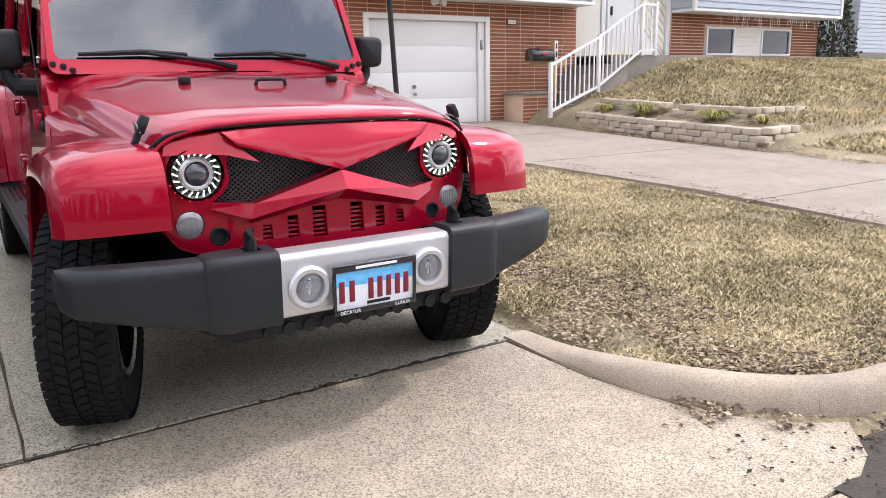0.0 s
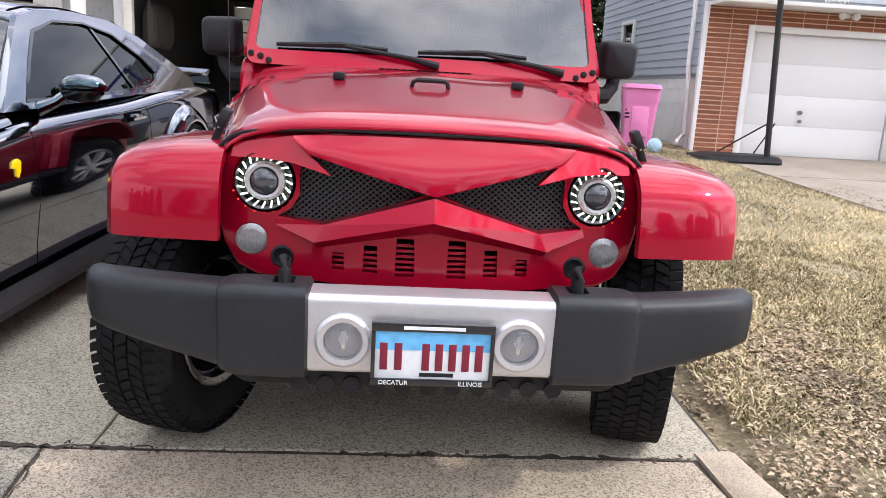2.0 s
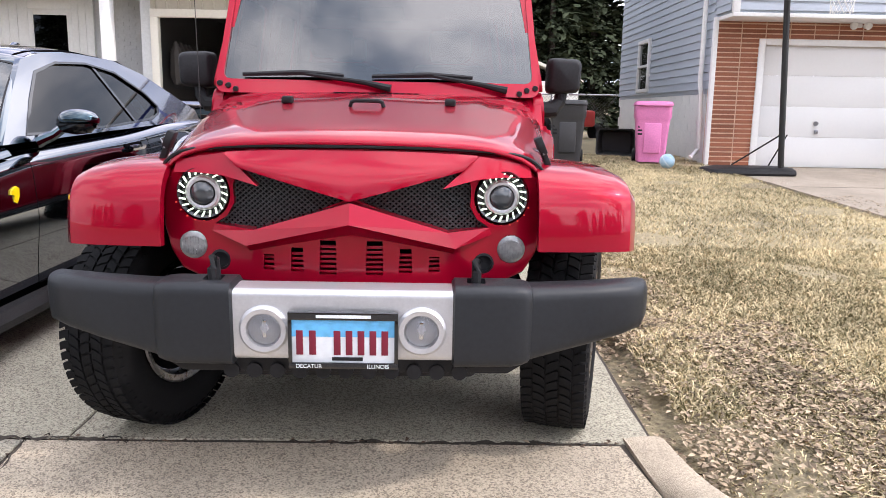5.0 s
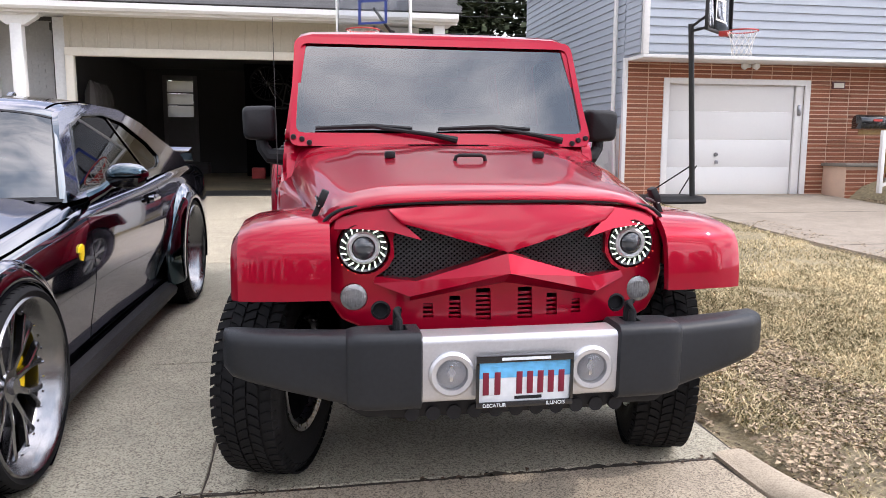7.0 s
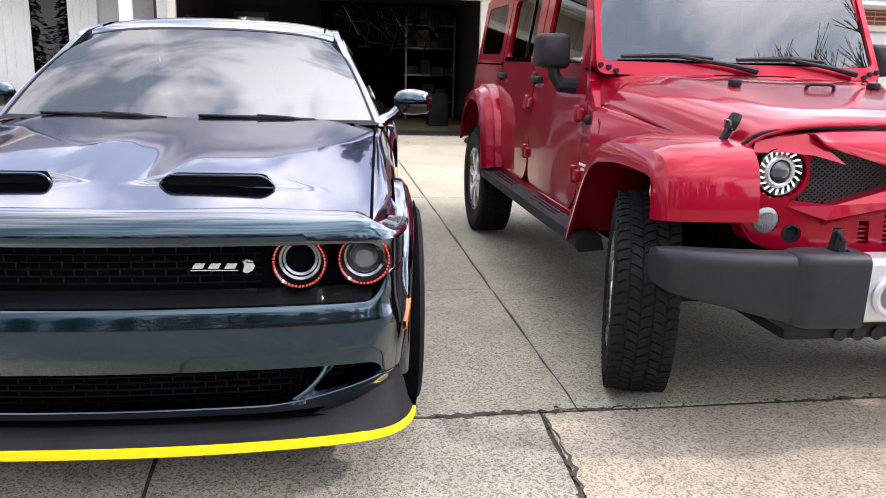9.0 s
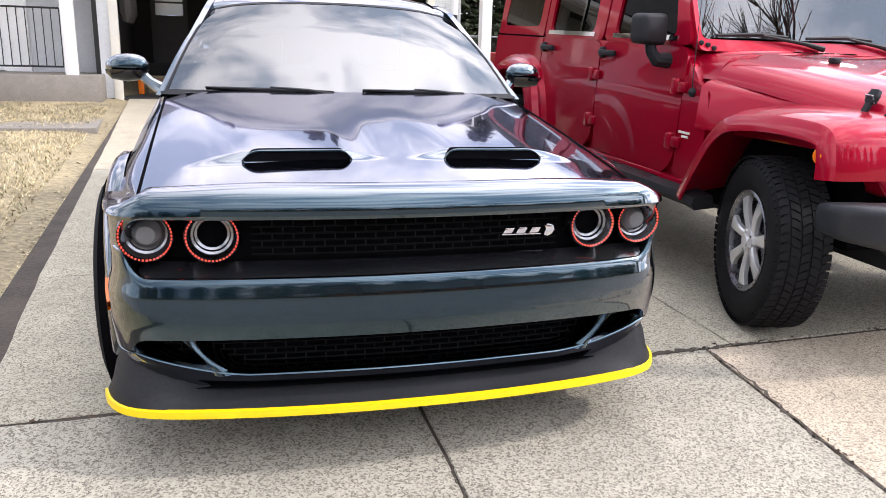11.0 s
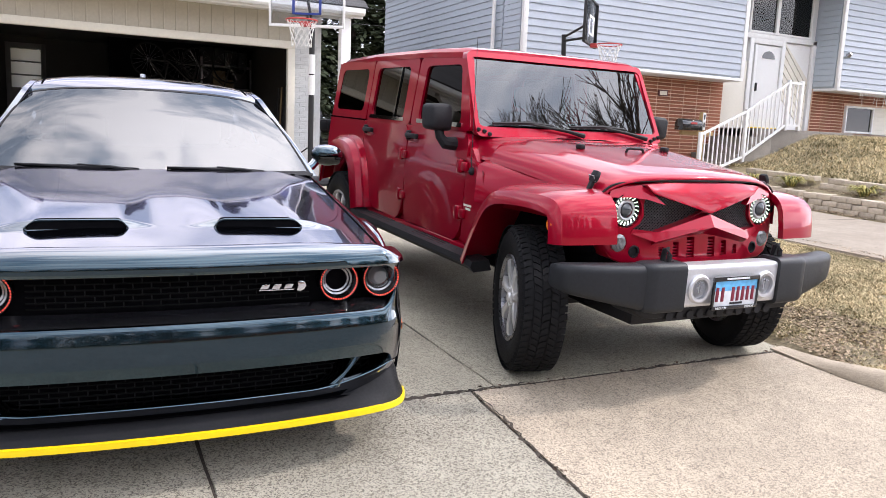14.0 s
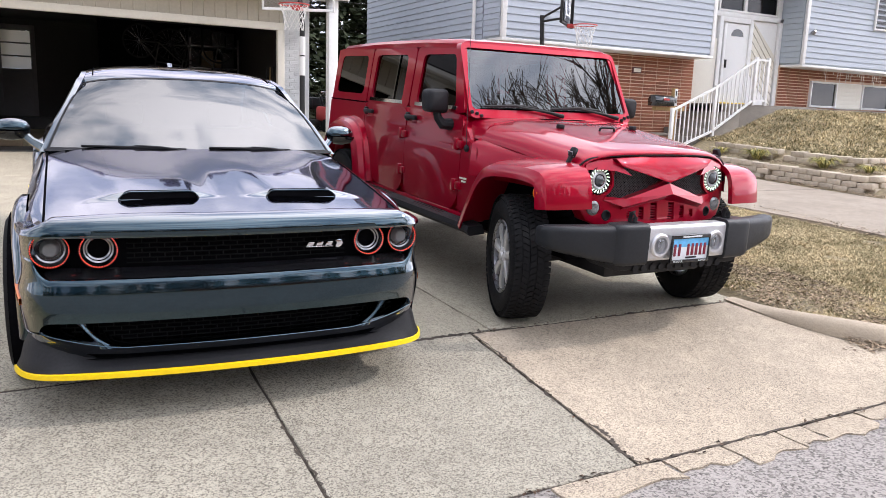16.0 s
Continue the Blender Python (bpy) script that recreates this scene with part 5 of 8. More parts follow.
part("cowl_box", cube(-0.735, 0.735, 0.56, 0.80, 1.0, 1.10, 0.01), "red", JEEP)
bm = bmesh.new()
for i in range(13):
    x = -0.18 + i * 0.03
    cube(x - 0.011, x + 0.011, 0.625, 0.69, 1.262, 1.266, 0, bm)
part("cowl_vents", bm, "dark", cw)
for s in (-1, 1):
    for dx, dz in ((0.695, 0.012), (0.735, 0.022), (0.66, -0.004)):
        part("bolt", lathe([(0.014, -0.002), (0.012, 0.012), (0, 0.014)], 10, None, Matrix.Translation(ws(s * dx, dz)) @ Matrix.Translation((0, -0.012, 0)) @ pose(0, 0, 0, 0, 0, -90)), "black", wf)
# wipers
for x0, x1 in ((-0.36, 0.06), (0.24, 0.60)):
    wp = part("wiper_arm", tube([(x1, 0.74, 1.285), (x1 - 0.12, 0.755, 1.310), (x0 + 0.02, 0.775, 1.345)], [0.018, 0.012, 0.008], 8), "black", JEEP)
    part("wiper_blade", tube([(x0 - 0.27, 0.785, 1.338), (x0, 0.780, 1.350), (x0 + 0.20, 0.785, 1.340)], [0.009, 0.013, 0.009], 6), "black", wp)
# hood: crown line along the car, and half sections (x, drop) at its front and rear
CROWN = [(float(a), float(b)) for a, b in spline([(-0.40, 1.138), (-0.37, 1.150), (-0.30, 1.164), (-0.22, 1.176), (0.0, 1.201), (0.30, 1.237), (0.585, 1.262)], 6)]
HOOD_F = [(0, 0), (0.12, 0.001), (0.24, 0.004), (0.34, 0.009), (0.41, 0.015), (0.45, 0.021), (0.505, 0.034), (0.55, 0.050), (0.59, 0.076), (0.615, 0.104), (0.630, 0.132), (0.637, 0.150), (0.640, 0.160)]
HOOD_R = [(0, 0), (0.13, 0.001), (0.26, 0.003), (0.38, 0.006), (0.470, 0.010), (0.500, 0.021), (0.57, 0.030), (0.635, 0.042), (0.685, 0.060), (0.715, 0.085), (0.735, 0.115), (0.745, 0.140), (0.748, 0.155)]


def hood_half(y):
    t = smooth(-0.42, 0.15, y) * 0.45 + 0.55 * min(1, max(0, (y + 0.40) / 0.985))
    c = float(np.interp(y, [p[0] for p in CROWN], [p[1] for p in CROWN]))
    tx = (y + 0.40) / 0.985
    return [(a + (p - a) * tx, c - (b + (q - b) * t)) for (a, b), (p, q) in zip(HOOD_F, HOOD_R)]


def hood_z(x, y):
    h = hood_half(y)
    return float(np.interp(abs(x), [p[0] for p in h], [p[1] for p in h]))


def hood_row(y, dy=0.0, dz=0.0):
    half = hood_half(y)
    w = smooth(0.3, -0.42, y)
    n = len(half) - 1
    def at(k, s):
        x, z = half[k]
        x -= 0.6 * -dz * (k / n) ** 3
        return (s * x, y + dy + w * (0.075 * (x / 0.6) ** 2 - 0.040), z + dz * (1 - 0.5 * (k / n) ** 3))
    return [at(k, -1) for k in range(n, 0, -1)] + [at(k, 1) for k in range(n + 1)]


rings = [hood_row(-0.40, dy, dz) for dy, dz in ((0.030, -0.020), (0.004, -0.022), (-0.006, -0.016), (-0.006, -0.007))]
rings += [hood_row(y) for y in np.linspace(-0.40, 0.585, 34)]
part("hood", loft(rings, False, False), "red", JEEP, sharp=50)
part("hood_seal", tube([(x, -0.440 + 0.075 * (x / 0.6) ** 2, z) for x, z in spline([(-0.640, 0.93), (-0.638, 1.0), (-0.602, 1.060), (-0.52, 1.094), (-0.3, 1.112), (0, 1.116), (0.3, 1.112), (0.52, 1.094), (0.602, 1.060), (0.638, 1.0), (0.640, 0.93)], 5)], 0.006, 6), "black", JEEP)
for x in (-0.326, 0.326):
    part("washer_nozzle", cube(x - 0.022, x + 0.022, 0.23, 0.275, hood_z(x, 0.25) - 0.002, hood_z(x, 0.25) + 0.028, 0.008), "black", JEEP)
hz = hood_z(0, 0.15)
part("hood_handle", tube([(-0.065, 0.15, hz), (-0.06, 0.148, hz + 0.018), (-0.045, 0.147, hz + 0.024), (0.045, 0.147, hz + 0.024), (0.06, 0.148, hz + 0.018), (0.065, 0.15, hz)], 0.008, 8), "black", JEEP)
# fender sides between hood and flares
for s in (-1, 1):
    rows = []
    for y in np.linspace(-0.37, 0.62, 12):
        f = (y + 0.37) / 0.99
        hx = 0.619 + 0.125 * (y + 0.42) / 1.02
        zt = 0.985 + 0.125 * (y + 0.42) / 1.02
        rows.append([(s * (hx - 0.03), y, zt + 0.010), (s * (hx + 0.004), y, zt + 0.006), (s * (hx + 0.016 + 0.045 * smooth(0.5, 1, f)), y, zt - 0.03), (s * (hx + 0.02 + 0.055 * smooth(0.5, 1, f)), y, 0.86)])
    part("fender_side", loft(rows, False, False), "red", JEEP, sharp=60)
# grille panel
GO = [(0, 1.108), (0.30, 1.102), (0.50, 1.084), (0.575, 1.054), (0.615, 1.0), (0.628, 0.93), (0.626, 0.84), (0.605, 0.765), (0.565, 0.705), (0.50, 0.678), (0.25, 0.672), (0, 0.672)]
GO = GO + [(-x, z) for x, z in reversed(GO[1:-1])]
BOW = [(0.004, 0.952), (0.10, 0.980), (0.30, 1.038), (0.372, 1.030), (0.385, 0.985), (0.382, 0.925), (0.405, 0.885), (0.445, 0.858), (0.31, 0.846), (0.16, 0.890)]


def gbend(v):
    v.co.y += 0.075 * (v.co.x / 0.6) ** 2 + 0.10 * (v.co.z - 0.9)


gr = part("grille_panel", prism(GO, "y", -0.45, -0.33, 0.012, None, 3), "red", JEEP)
cuts = []
for s in (-1, 1):
    cuts.append(prism([(s * x, z) for x, z in BOW], "y", -0.6, -0.39))
    cuts.append(lathe([(0, -0.1), (0.095, -0.1), (0.090, 0.08), (0, 0.08)], 40, None, pose(s * 0.486, -0.46, 0.955, 0, 0, 90)))
    cuts.append(lathe([(0, -0.1), (0.047, -0.1), (0.047, 0.03), (0, 0.03)], 28, None, pose(s * 0.521, -0.45, 0.785, 0, 0, 90)))
    cuts.append(lathe([(0, -0.1), (0.034, -0.1), (0.034, 0.05), (0, 0.05)], 24, None, pose(s * 0.43, -0.45, 0.740, 0, 0, 90)))
    for x, w, a, b in ((0.075, 0.028, 0.705, 0.815), (0.175, 0.021, 0.712, 0.790), (0.268, 0.018, 0.715, 0.765)):
        cuts.append(prism([(s * (x - w), a), (s * (x + w), a), (s * (x + w * 0.9), b), (s * (x - w * 0.9), b)], "y", -0.6, -0.385))
carve(gr, cuts)
b = bmesh.new()
b.from_mesh(gr.data)
for x in np.arange(-0.6, 0.61, 0.1):
    bmesh.ops.bisect_plane(b, geom=b.verts[:] + b.edges[:] + b.faces[:], plane_co=(x, 0, 0), plane_no=(1, 0, 0))
for v in b.verts:
    gbend(v)
b.to_mesh(gr.data)
b.free()
gr.data.set_sharp_from_angle(angle=radians(32))


def bent(bm):
    for v in bm.verts:
        gbend(v)
    return bm


def plate(pts, thick):
    """Faceted plate from (x, z, y) corners, given all round, with depth."""
    q = bmesh.new()
    a = [q.verts.new((x, y, z)) for x, z, y in pts]
    c = [q.verts.new((x, y + thick, z)) for x, z, y in pts]
    n = len(pts)
    for i in range(n):
        j = (i + 1) % n
        q.faces.new((a[i], a[j], c[j], c[i]))
    q.faces.new(a)
    q.faces.new(c)
    return q


def on_grille(s, pts):
    """(x, z, proud) corners set out from the bowed panel."""
    return [(s * x, z, -0.45 + 0.075 * (x / 0.6) ** 2 + 0.10 * (z - 0.9) - d) for x, z, d in pts]


def brow_pt(u, v, back=0.0):
    x = u * 0.40
    zt, zb = 1.104 - 0.012 * u * u, float(np.interp(abs(x), [0, 0.365, 0.40], [0.949, 1.048, 1.086]))
    z = zt + (zb - zt) * v
    d = 0.008 + 0.016 * abs(u) ** 2 * (1 - v) + (0.052 - 0.012 * abs(u)) * math.sin(v * 1.5)
    return (x, -0.45 + 0.075 * (x / 0.6) ** 2 + 0.10 * (z - 0.9) - d + back, z)


US = np.linspace(-1, 1, 21)
VS = list(np.linspace(0, 1, 7))
part("brow", loft([[brow_pt(u, v) for u in US] for v in VS] + [[brow_pt(u, 1.0, 0.05) for u in US]], False, False), "red", gr, sharp=60)
for s in (-1, 1):
    part("eyelid", plate(on_grille(s, [(0.575, 1.058, 0.004), (0.41, 1.088, 0.008), (0.345, 1.035, 0.036), (0.292, 0.990, 0.050), (0.40, 1.018, 0.044), (0.49, 1.024, 0.036), (0.585, 1.018, 0.008)]), 0.04), "red", gr, sharp=20)
    part("moustache", plate(on_grille(s, [(0, 0.945, 0.055), (0.31, 0.848, 0.030), (0.445, 0.858, 0.006), (0.455, 0.835, 0.006), (0.335, 0.797, 0.036), (0, 0.882, 0.088)]), 0.06), "red", gr, sharp=20)
    part("chin_slope", plate(on_grille(s, [(0, 0.884, 0.084), (0.335, 0.797, 0.034), (0.33, 0.775, 0.002), (0, 0.835, 0.002)]), 0.02), "red", gr, sharp=20)
    # black mesh behind the opening
    bm = bmesh.new()
    poly = [(s * x, z) for x, z in BOW]
    def clip(p, d):
        ts = []
        for (ax, az), (bx, bz) in zip(poly, poly[1:] + poly[:1]):
            den = d[0] * (bz - az) - d[1] * (bx - ax)
            if abs(den) < 1e-9:
                continue
            t = ((ax - p[0]) * (bz - az) - (az - p[1]) * (bx - ax)) / den
            u = ((ax - p[0]) * d[1] - (az - p[1]) * d[0]) / den
            if 0 <= u <= 1:
                ts.append(t)
        ts.sort()
        return list(zip(ts[::2], ts[1::2]))
    for d in ((0.766, 0.643), (0.766, -0.643)):
        nrm = (-d[1], d[0])
        for k in range(-60, 61):
            p = (s * 0.22 + nrm[0] * k * 0.0125, 0.94 + nrm[1] * k * 0.0125)
            for t0, t1 in clip(p, d):
                for i in range(3):
                    a, b2 = t0 + (t1 - t0) * i / 3, t0 + (t1 - t0) * (i + 1) / 3
                    tube([(p[0] + d[0] * a, -0.425, p[1] + d[1] * a), (p[0] + d[0] * b2, -0.425, p[1] + d[1] * b2)], 0.0032, 4, bm, False)
    part("mesh_insert", bent(bm), "meshgrey", gr, "black woven mesh insert")
    bm = prism(poly, "y", -0.412, -0.40)
    part("mesh_backing", bent(bm), "dark", gr)
    # slats in the lower slots
    for x, w, a, b2 in ((0.075, 0.028, 0.705, 0.815), (0.175, 0.021, 0.712, 0.790), (0.268, 0.018, 0.715, 0.765)):
        part("slot_back", bent(cube(s * x - w, s * x + w, -0.392, -0.386, a, b2)), "dark", gr)
        nb = int((b2 - a) / 0.016)
        for i in range(nb):
            part("slat", bent(cube(s * x - w, s * x + w, -0.437, -0.42, a + 0.003 + i * 0.016, a + 0.0115 + i * 0.016, 0.001)), "red", gr)
    # head lamps
    off = 0.075 * (0.486 / 0.6) ** 2 + 0.10 * 0.055
    hl = part("headlamp", lathe([(0.0, 0.05), (0.086, 0.05), (0.088, 0.0), (0.083, -0.012), (0.075, -0.006), (0.072, 0.012), (0.058, 0.014)], 48, None, pose(s * 0.486, -0.445 + off, 0.955, 0, 0, 90)), "gloss", JEEP, "round black lamp with a ring of lit white blades")
    part("projector_bezel", lathe([(0.060, 0.014), (0.057, -0.008), (0.050, -0.014), (0.041, -0.012), (0.040, 0.008)], 40, None, pose(s * 0.486, -0.445 + off, 0.955, 0, 0, 90)), "silver", hl)
    part("projector_lens", lathe([(0.041, 0.006), (0.037, -0.016), (0.024, -0.027), (0, -0.032)], 32, None, pose(s * 0.486, -0.445 + off, 0.955, 0, 0, 90)), "lampglass", hl)
    base = None
    for k in range(20):
        bm = prism([(-0.0050, 0.061), (-0.0005, 0.060), (0.0095, 0.079), (0.0035, 0.081)], "y", -0.011, -0.004, 0.001)
        ob = part("led_blade", bm, "led", hl, m=Matrix.Translation((s * 0.486, -0.445 + off, 0.955)) @ pose(0, 0, 0, 0, k * 18.0, 0))
    bm = bmesh.new()
    for k in range(9):
        a = radians(200 + k * 17.5)
        cube(-0.0026, 0.0026, -0.003, 0.003, -0.0022, 0.0022, 0, bm, 1, Matrix.Translation((s * 0.486 + 0.093 * math.cos(a), -0.455 + off, 0.955 + 0.093 * math.sin(a))))
    part("marker_leds", bm, "redled", hl)
    # turn lamps and sensor rings
    off2 = 0.075 * (0.521 / 0.6) ** 2 - 0.10 * 0.115
    tl = part("turn_lamp", lathe([(0.046, 0.02), (0.046, -0.008), (0.040, -0.012), (0.030, -0.016), (0, -0.020)], 32, None, pose(s * 0.521, -0.445 + off2, 0.785, 0, 0, 90)), "smoke", JEEP, "smoked ribbed turn lamp")
    bm = bmesh.new()
    for k in range(-4, 5):
        hgt = math.sqrt(0.038 ** 2 - (k * 0.0085) ** 2) if abs(k * 0.0085) < 0.038 else 0.004
        xk, yk = s * 0.521 + k * 0.0085, -0.445 + off2 - 0.0205 + 0.10 * (k * 0.0085) ** 2 * 40
        cube(xk - 0.0016, xk + 0.0016, yk, yk + 0.008, 0.785 - hgt * 0.8, 0.785 + hgt * 0.8, 0, bm)
    part("lens_ribs", bm, "smoke", tl)
    part("sensor_cap", lathe([(0.034, 0.02), (0.034, -0.004), (0.027, -0.006), (0.026, 0.01), (0, 0.012)], 28, None, pose(s * 0.43, -0.445 + 0.075 * (0.43 / 0.6) ** 2 - 0.016, 0.740, 0, 0, 90)), "black", JEEP)
# bumper
def bsec(x, yf, yb, z0, z1, r=0.035):
    return [(x, y, z) for y, z in quad_loop([(yf, z0), (yb, z0), (yb, z1), (yf, z1)], r)]


BP = part("front_bumper", loft([bsec(x, -0.705, -0.585, 0.500, 0.718, 0.025) for x in (-0.33, 0.33)]), "silver", JEEP, "silver centre section of the front bumper")
for s in (-1, 1):
    blk = loft([bsec(s * x, yf, -0.565, z0, z1, 0.035) for x, yf, z0, z1 in ((0.322, -0.700, 0.492, 0.722), (0.330, -0.720, 0.482, 0.734), (0.50, -0.714, 0.482, 0.734), (0.535, -0.706, 0.486, 0.732), (0.555, -0.696, 0.490, 0.726), (0.562, -0.686, 0.496, 0.720))])
    ob = part("bumper_block", blk, "bumper", JEEP)
    carve(ob, [cube(s * 0.395 - 0.028, s * 0.395 + 0.028, -0.66, -0.60, 0.70, 0.80, 0.005)])
    part("hook_pocket", cube(s * 0.395 - 0.027, s * 0.395 + 0.027, -0.66, -0.60, 0.695, 0.705), "dark", JEEP)
    part("tow_hook", tube([(s * 0.395, -0.645, 0.70), (s * 0.395, -0.648, 0.765), (s * 0.395, -0.632, 0.795), (s * 0.395, -0.612, 0.785), (s * 0.395, -0.605, 0.74), (s * 0.395, -0.607, 0.70)], 0.014, 8), "black", JEEP)
    part("bumper_wing", loft([bsec(s * x, yf, yb, z0, z1, 0.04) for x, yf, yb, z0, z1 in ((0.545, -0.690, -0.555, 0.492, 0.722), (0.60, -0.678, -0.55, 0.503, 0.722), (0.75, -0.648, -0.52, 0.535, 0.722), (0.86, -0.615, -0.49, 0.558, 0.722), (0.92, -0.580, -0.46, 0.570, 0.718), (0.95, -0.525, -0.42, 0.585, 0.705), (0.957, -0.47, -0.43, 0.61, 0.68))]), "bumper", JEEP)
    fg = part("fog_lamp", lathe([(0.074, 0.01), (0.074, -0.010), (0.066, -0.018), (0.052, -0.016), (0.047, 0.004), (0.045, 0.03)], 40, None, pose(s * 0.232, -0.705, 0.598, 0, 0, 90)), "silver", JEEP, "round clear fog lamp in a silver ring")
    part("reflector", lathe([(0.046, 0.0), (0.03, 0.02), (0, 0.026)], 28, None, pose(s * 0.232, -0.705, 0.598, 0, 0, 90)), "chrome", fg)
    part("bulb_shade", lathe([(0, -0.006), (0.013, -0.004), (0.016, 0.006), (0.010, 0.02)], 20, None, pose(s * 0.232, -0.705, 0.602, 0, 0, 90)), "chrome", fg)
    part("bulb_shield", cube(s * 0.232 - 0.007, s * 0.232 + 0.007, -0.712, -0.690, 0.572, 0.628, 0.003), "chrome", fg)
    part("lens", lathe([(0.047, -0.004), (0.03, -0.012), (0, -0.015)], 28, None, pose(s * 0.232, -0.705, 0.598, 0, 0, 90)), "lens", fg)
bm = prism([(-0.60, 0.50), (-0.50, 0.435), (0.50, 0.435), (0.60, 0.50)], "y", -0.64, -0.40, 0.015)
val = part("valance", bm, "black", JEEP)
for x in (-0.36, 0.36):
    part("bumper_mount", cube(x - 0.06, x + 0.06, -0.60, -0.40, 0.50, 0.64, 0.008), "black", JEEP)
# unseen dark slab, added to stop sky light leaking under the car
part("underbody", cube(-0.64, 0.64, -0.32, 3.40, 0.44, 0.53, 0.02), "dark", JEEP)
for k in range(11):
    x = -0.35 + k * 0.07
    part("valance_rib", lathe([(0.0, -0.02), (0.024, -0.02), (0.024, 0.02), (0, 0.02)], 14, None, pose(x, -0.63, 0.445, 0, 0, 90)), "black", val)
# plate: number, dealer name and motto as bars
pt = part("licence_plate", cube(-0.150, 0.156, -0.730, -0.724, 0.497, 0.650, 0.001), "platewhite", JEEP)
part("sky_band", cube(-0.148, 0.154, -0.7315, -0.730, 0.585, 0.640), "platesky", pt)
bm = bmesh.new()
for a, b2, c, d in ((-0.158, 0.164, 0.637, 0.660), (-0.158, 0.164, 0.487, 0.505), (-0.158, -0.147, 0.505, 0.637), (0.153, 0.164, 0.505, 0.637)):
    cube(a, b2, -0.738, -0.724, c, d, 0.002, bm)
part("plate_frame", bm, "gloss", pt)
for i, x in enumerate((-0.125, -0.087, -0.015, 0.020, 0.055, 0.090, 0.125)):
    part("number_bar", cube(x - 0.010, x + 0.010, -0.733, -0.730, 0.529, 0.604, 0.001), "platered", pt)
part("name_bar", cube(-0.075, 0.085, -0.740, -0.738, 0.6445, 0.6535), "platewhite", pt)
part("motto_bar", cube(-0.03, 0.06, -0.733, -0.730, 0.512, 0.522), "black", pt)


def lettering(text, size, m, mat_name, parent, name="lettering"):
    """Flat built-in-font letters as a mesh."""
    cu = bpy.data.curves.new(name, "FONT")
    cu.body, cu.size, cu.align_x, cu.align_y, cu.extrude = text, size, "CENTER", "CENTER", 0.0006
    ob = new(name, cu)
    me = bpy.data.meshes.new_from_object(ob.evaluated_get(bpy.context.evaluated_depsgraph_get()))
    bpy.data.objects.remove(ob)
    me.materials.clear()
    me.materials.append(M[mat_name])
    o = new(name, me)
    o.parent, o.matrix_basis = parent, m
    return o


lettering("DECATUR", 0.017, pose(-0.098, -0.7395, 0.496, 90), "platewhite", pt)
lettering("ILLINOIS", 0.017, pose(0.105, -0.7395, 0.496, 90), "platewhite", pt)
# antenna
an = part("antenna", tube([(-0.806, 0.70, 1.045), (-0.810, 0.70, 1.10), (-0.816, 0.712, 1.84)], [0.004, 0.0025, 0.0014], 6), "iron", JEEP)
part("antenna_base", lathe([(0.026, -0.005), (0.024, 0.012), (0.010, 0.022), (0, 0.024)], 16, None, pose(-0.800, 0.70, 1.04, 0, 0, 180)), "black", an)
for s, nm in ((-1, "wheel"), (1, "wheel")):
    off_road_wheel(JEEP, nm, pose(s * 0.786, 0.0, 0.407, 0, 0, -19 if s < 0 else -15), s)
    off_road_wheel(JEEP, nm, pose(s * 0.786, 2.95, 0.407), s)


# ---- dark coupe ----
COUPE = thing("muscle_coupe", "dark colour-shift wide-body coupe with hood scoops and yellow splitter edge", "car", pose(-1.5, 3.03, 0.085, 2.32, 0, -3.2))


def curve_at(table, y):
    """Smooth table look-up of (y, value)."""
    for (a, u), (b, v) in zip(table, table[1:]):
        if y <= b:
            t = max(0, (y - a) / (b - a))
            return u + (v - u) * (t * t * (3 - 2 * t) * 0.5 + t * 0.5)
    return table[-1][1]


HW = [(-0.62, 0.84), (-0.45, 0.905), (-0.2, 0.93), (0.4, 0.935), (1.5, 0.93), (2.4, 0.94), (3.0, 0.955), (3.7, 0.94), (4.0, 0.90), (4.1, 0.84)]
SH = [(-0.62, 0.79), (-0.3, 0.835), (0.0, 0.865), (0.5, 0.905), (1.0, 0.945), (2.0, 0.955), (2.8, 0.985), (3.4, 0.99), (4.0, 0.95), (4.1, 0.90)]
TP = [(-0.62, 0.82), (-0.3, 0.88), (0.0, 0.92), (0.5, 0.965), (0.9, 0.985), (2.5, 0.99), (3.0, 1.02), (3.6, 1.035), (4.0, 1.01), (4.1, 0.95)]
HL = [(-0.66, 0.858), (-0.55, 0.872), (-0.3, 0.912), (0.0, 0.952), (0.4, 0.988), (0.8, 1.018)]
def body_half(y):
    """Half section of the body: barrelled flank, soft shoulder, crowned top."""
    hw, sh, tp = curve_at(HW, y), curve_at(SH, y), curve_at(TP, y)
    b = smooth(-0.45, 0.45, y) * smooth(4.0, 3.5, y)
    return [(0, 0.17), (hw - 0.14, 0.17), (hw - 0.08 - 0.02 * b, 0.19), (hw - 0.04 - 0.035 * b, 0.24), (hw - 0.02 - 0.034 * b, 0.36), (hw - 0.006 - 0.020 * b, 0.48), (hw - 0.004 * b, 0.58), (hw, 0.66), (hw - 0.004, 0.72), (hw - 0.014, sh - 0.09), (hw - 0.034, sh - 0.035), (hw - 0.068, sh - 0.005), (hw - 0.12, sh + 0.006), (0.55, tp), (0.25, tp + 0.004), (0, tp + 0.006)]


def flank_x(y, z):
    h = [p for p in body_half(y) if p[0] > 0.7]
    return float(np.interp(z, [p[1] for p in h], [p[0] for p in h]))


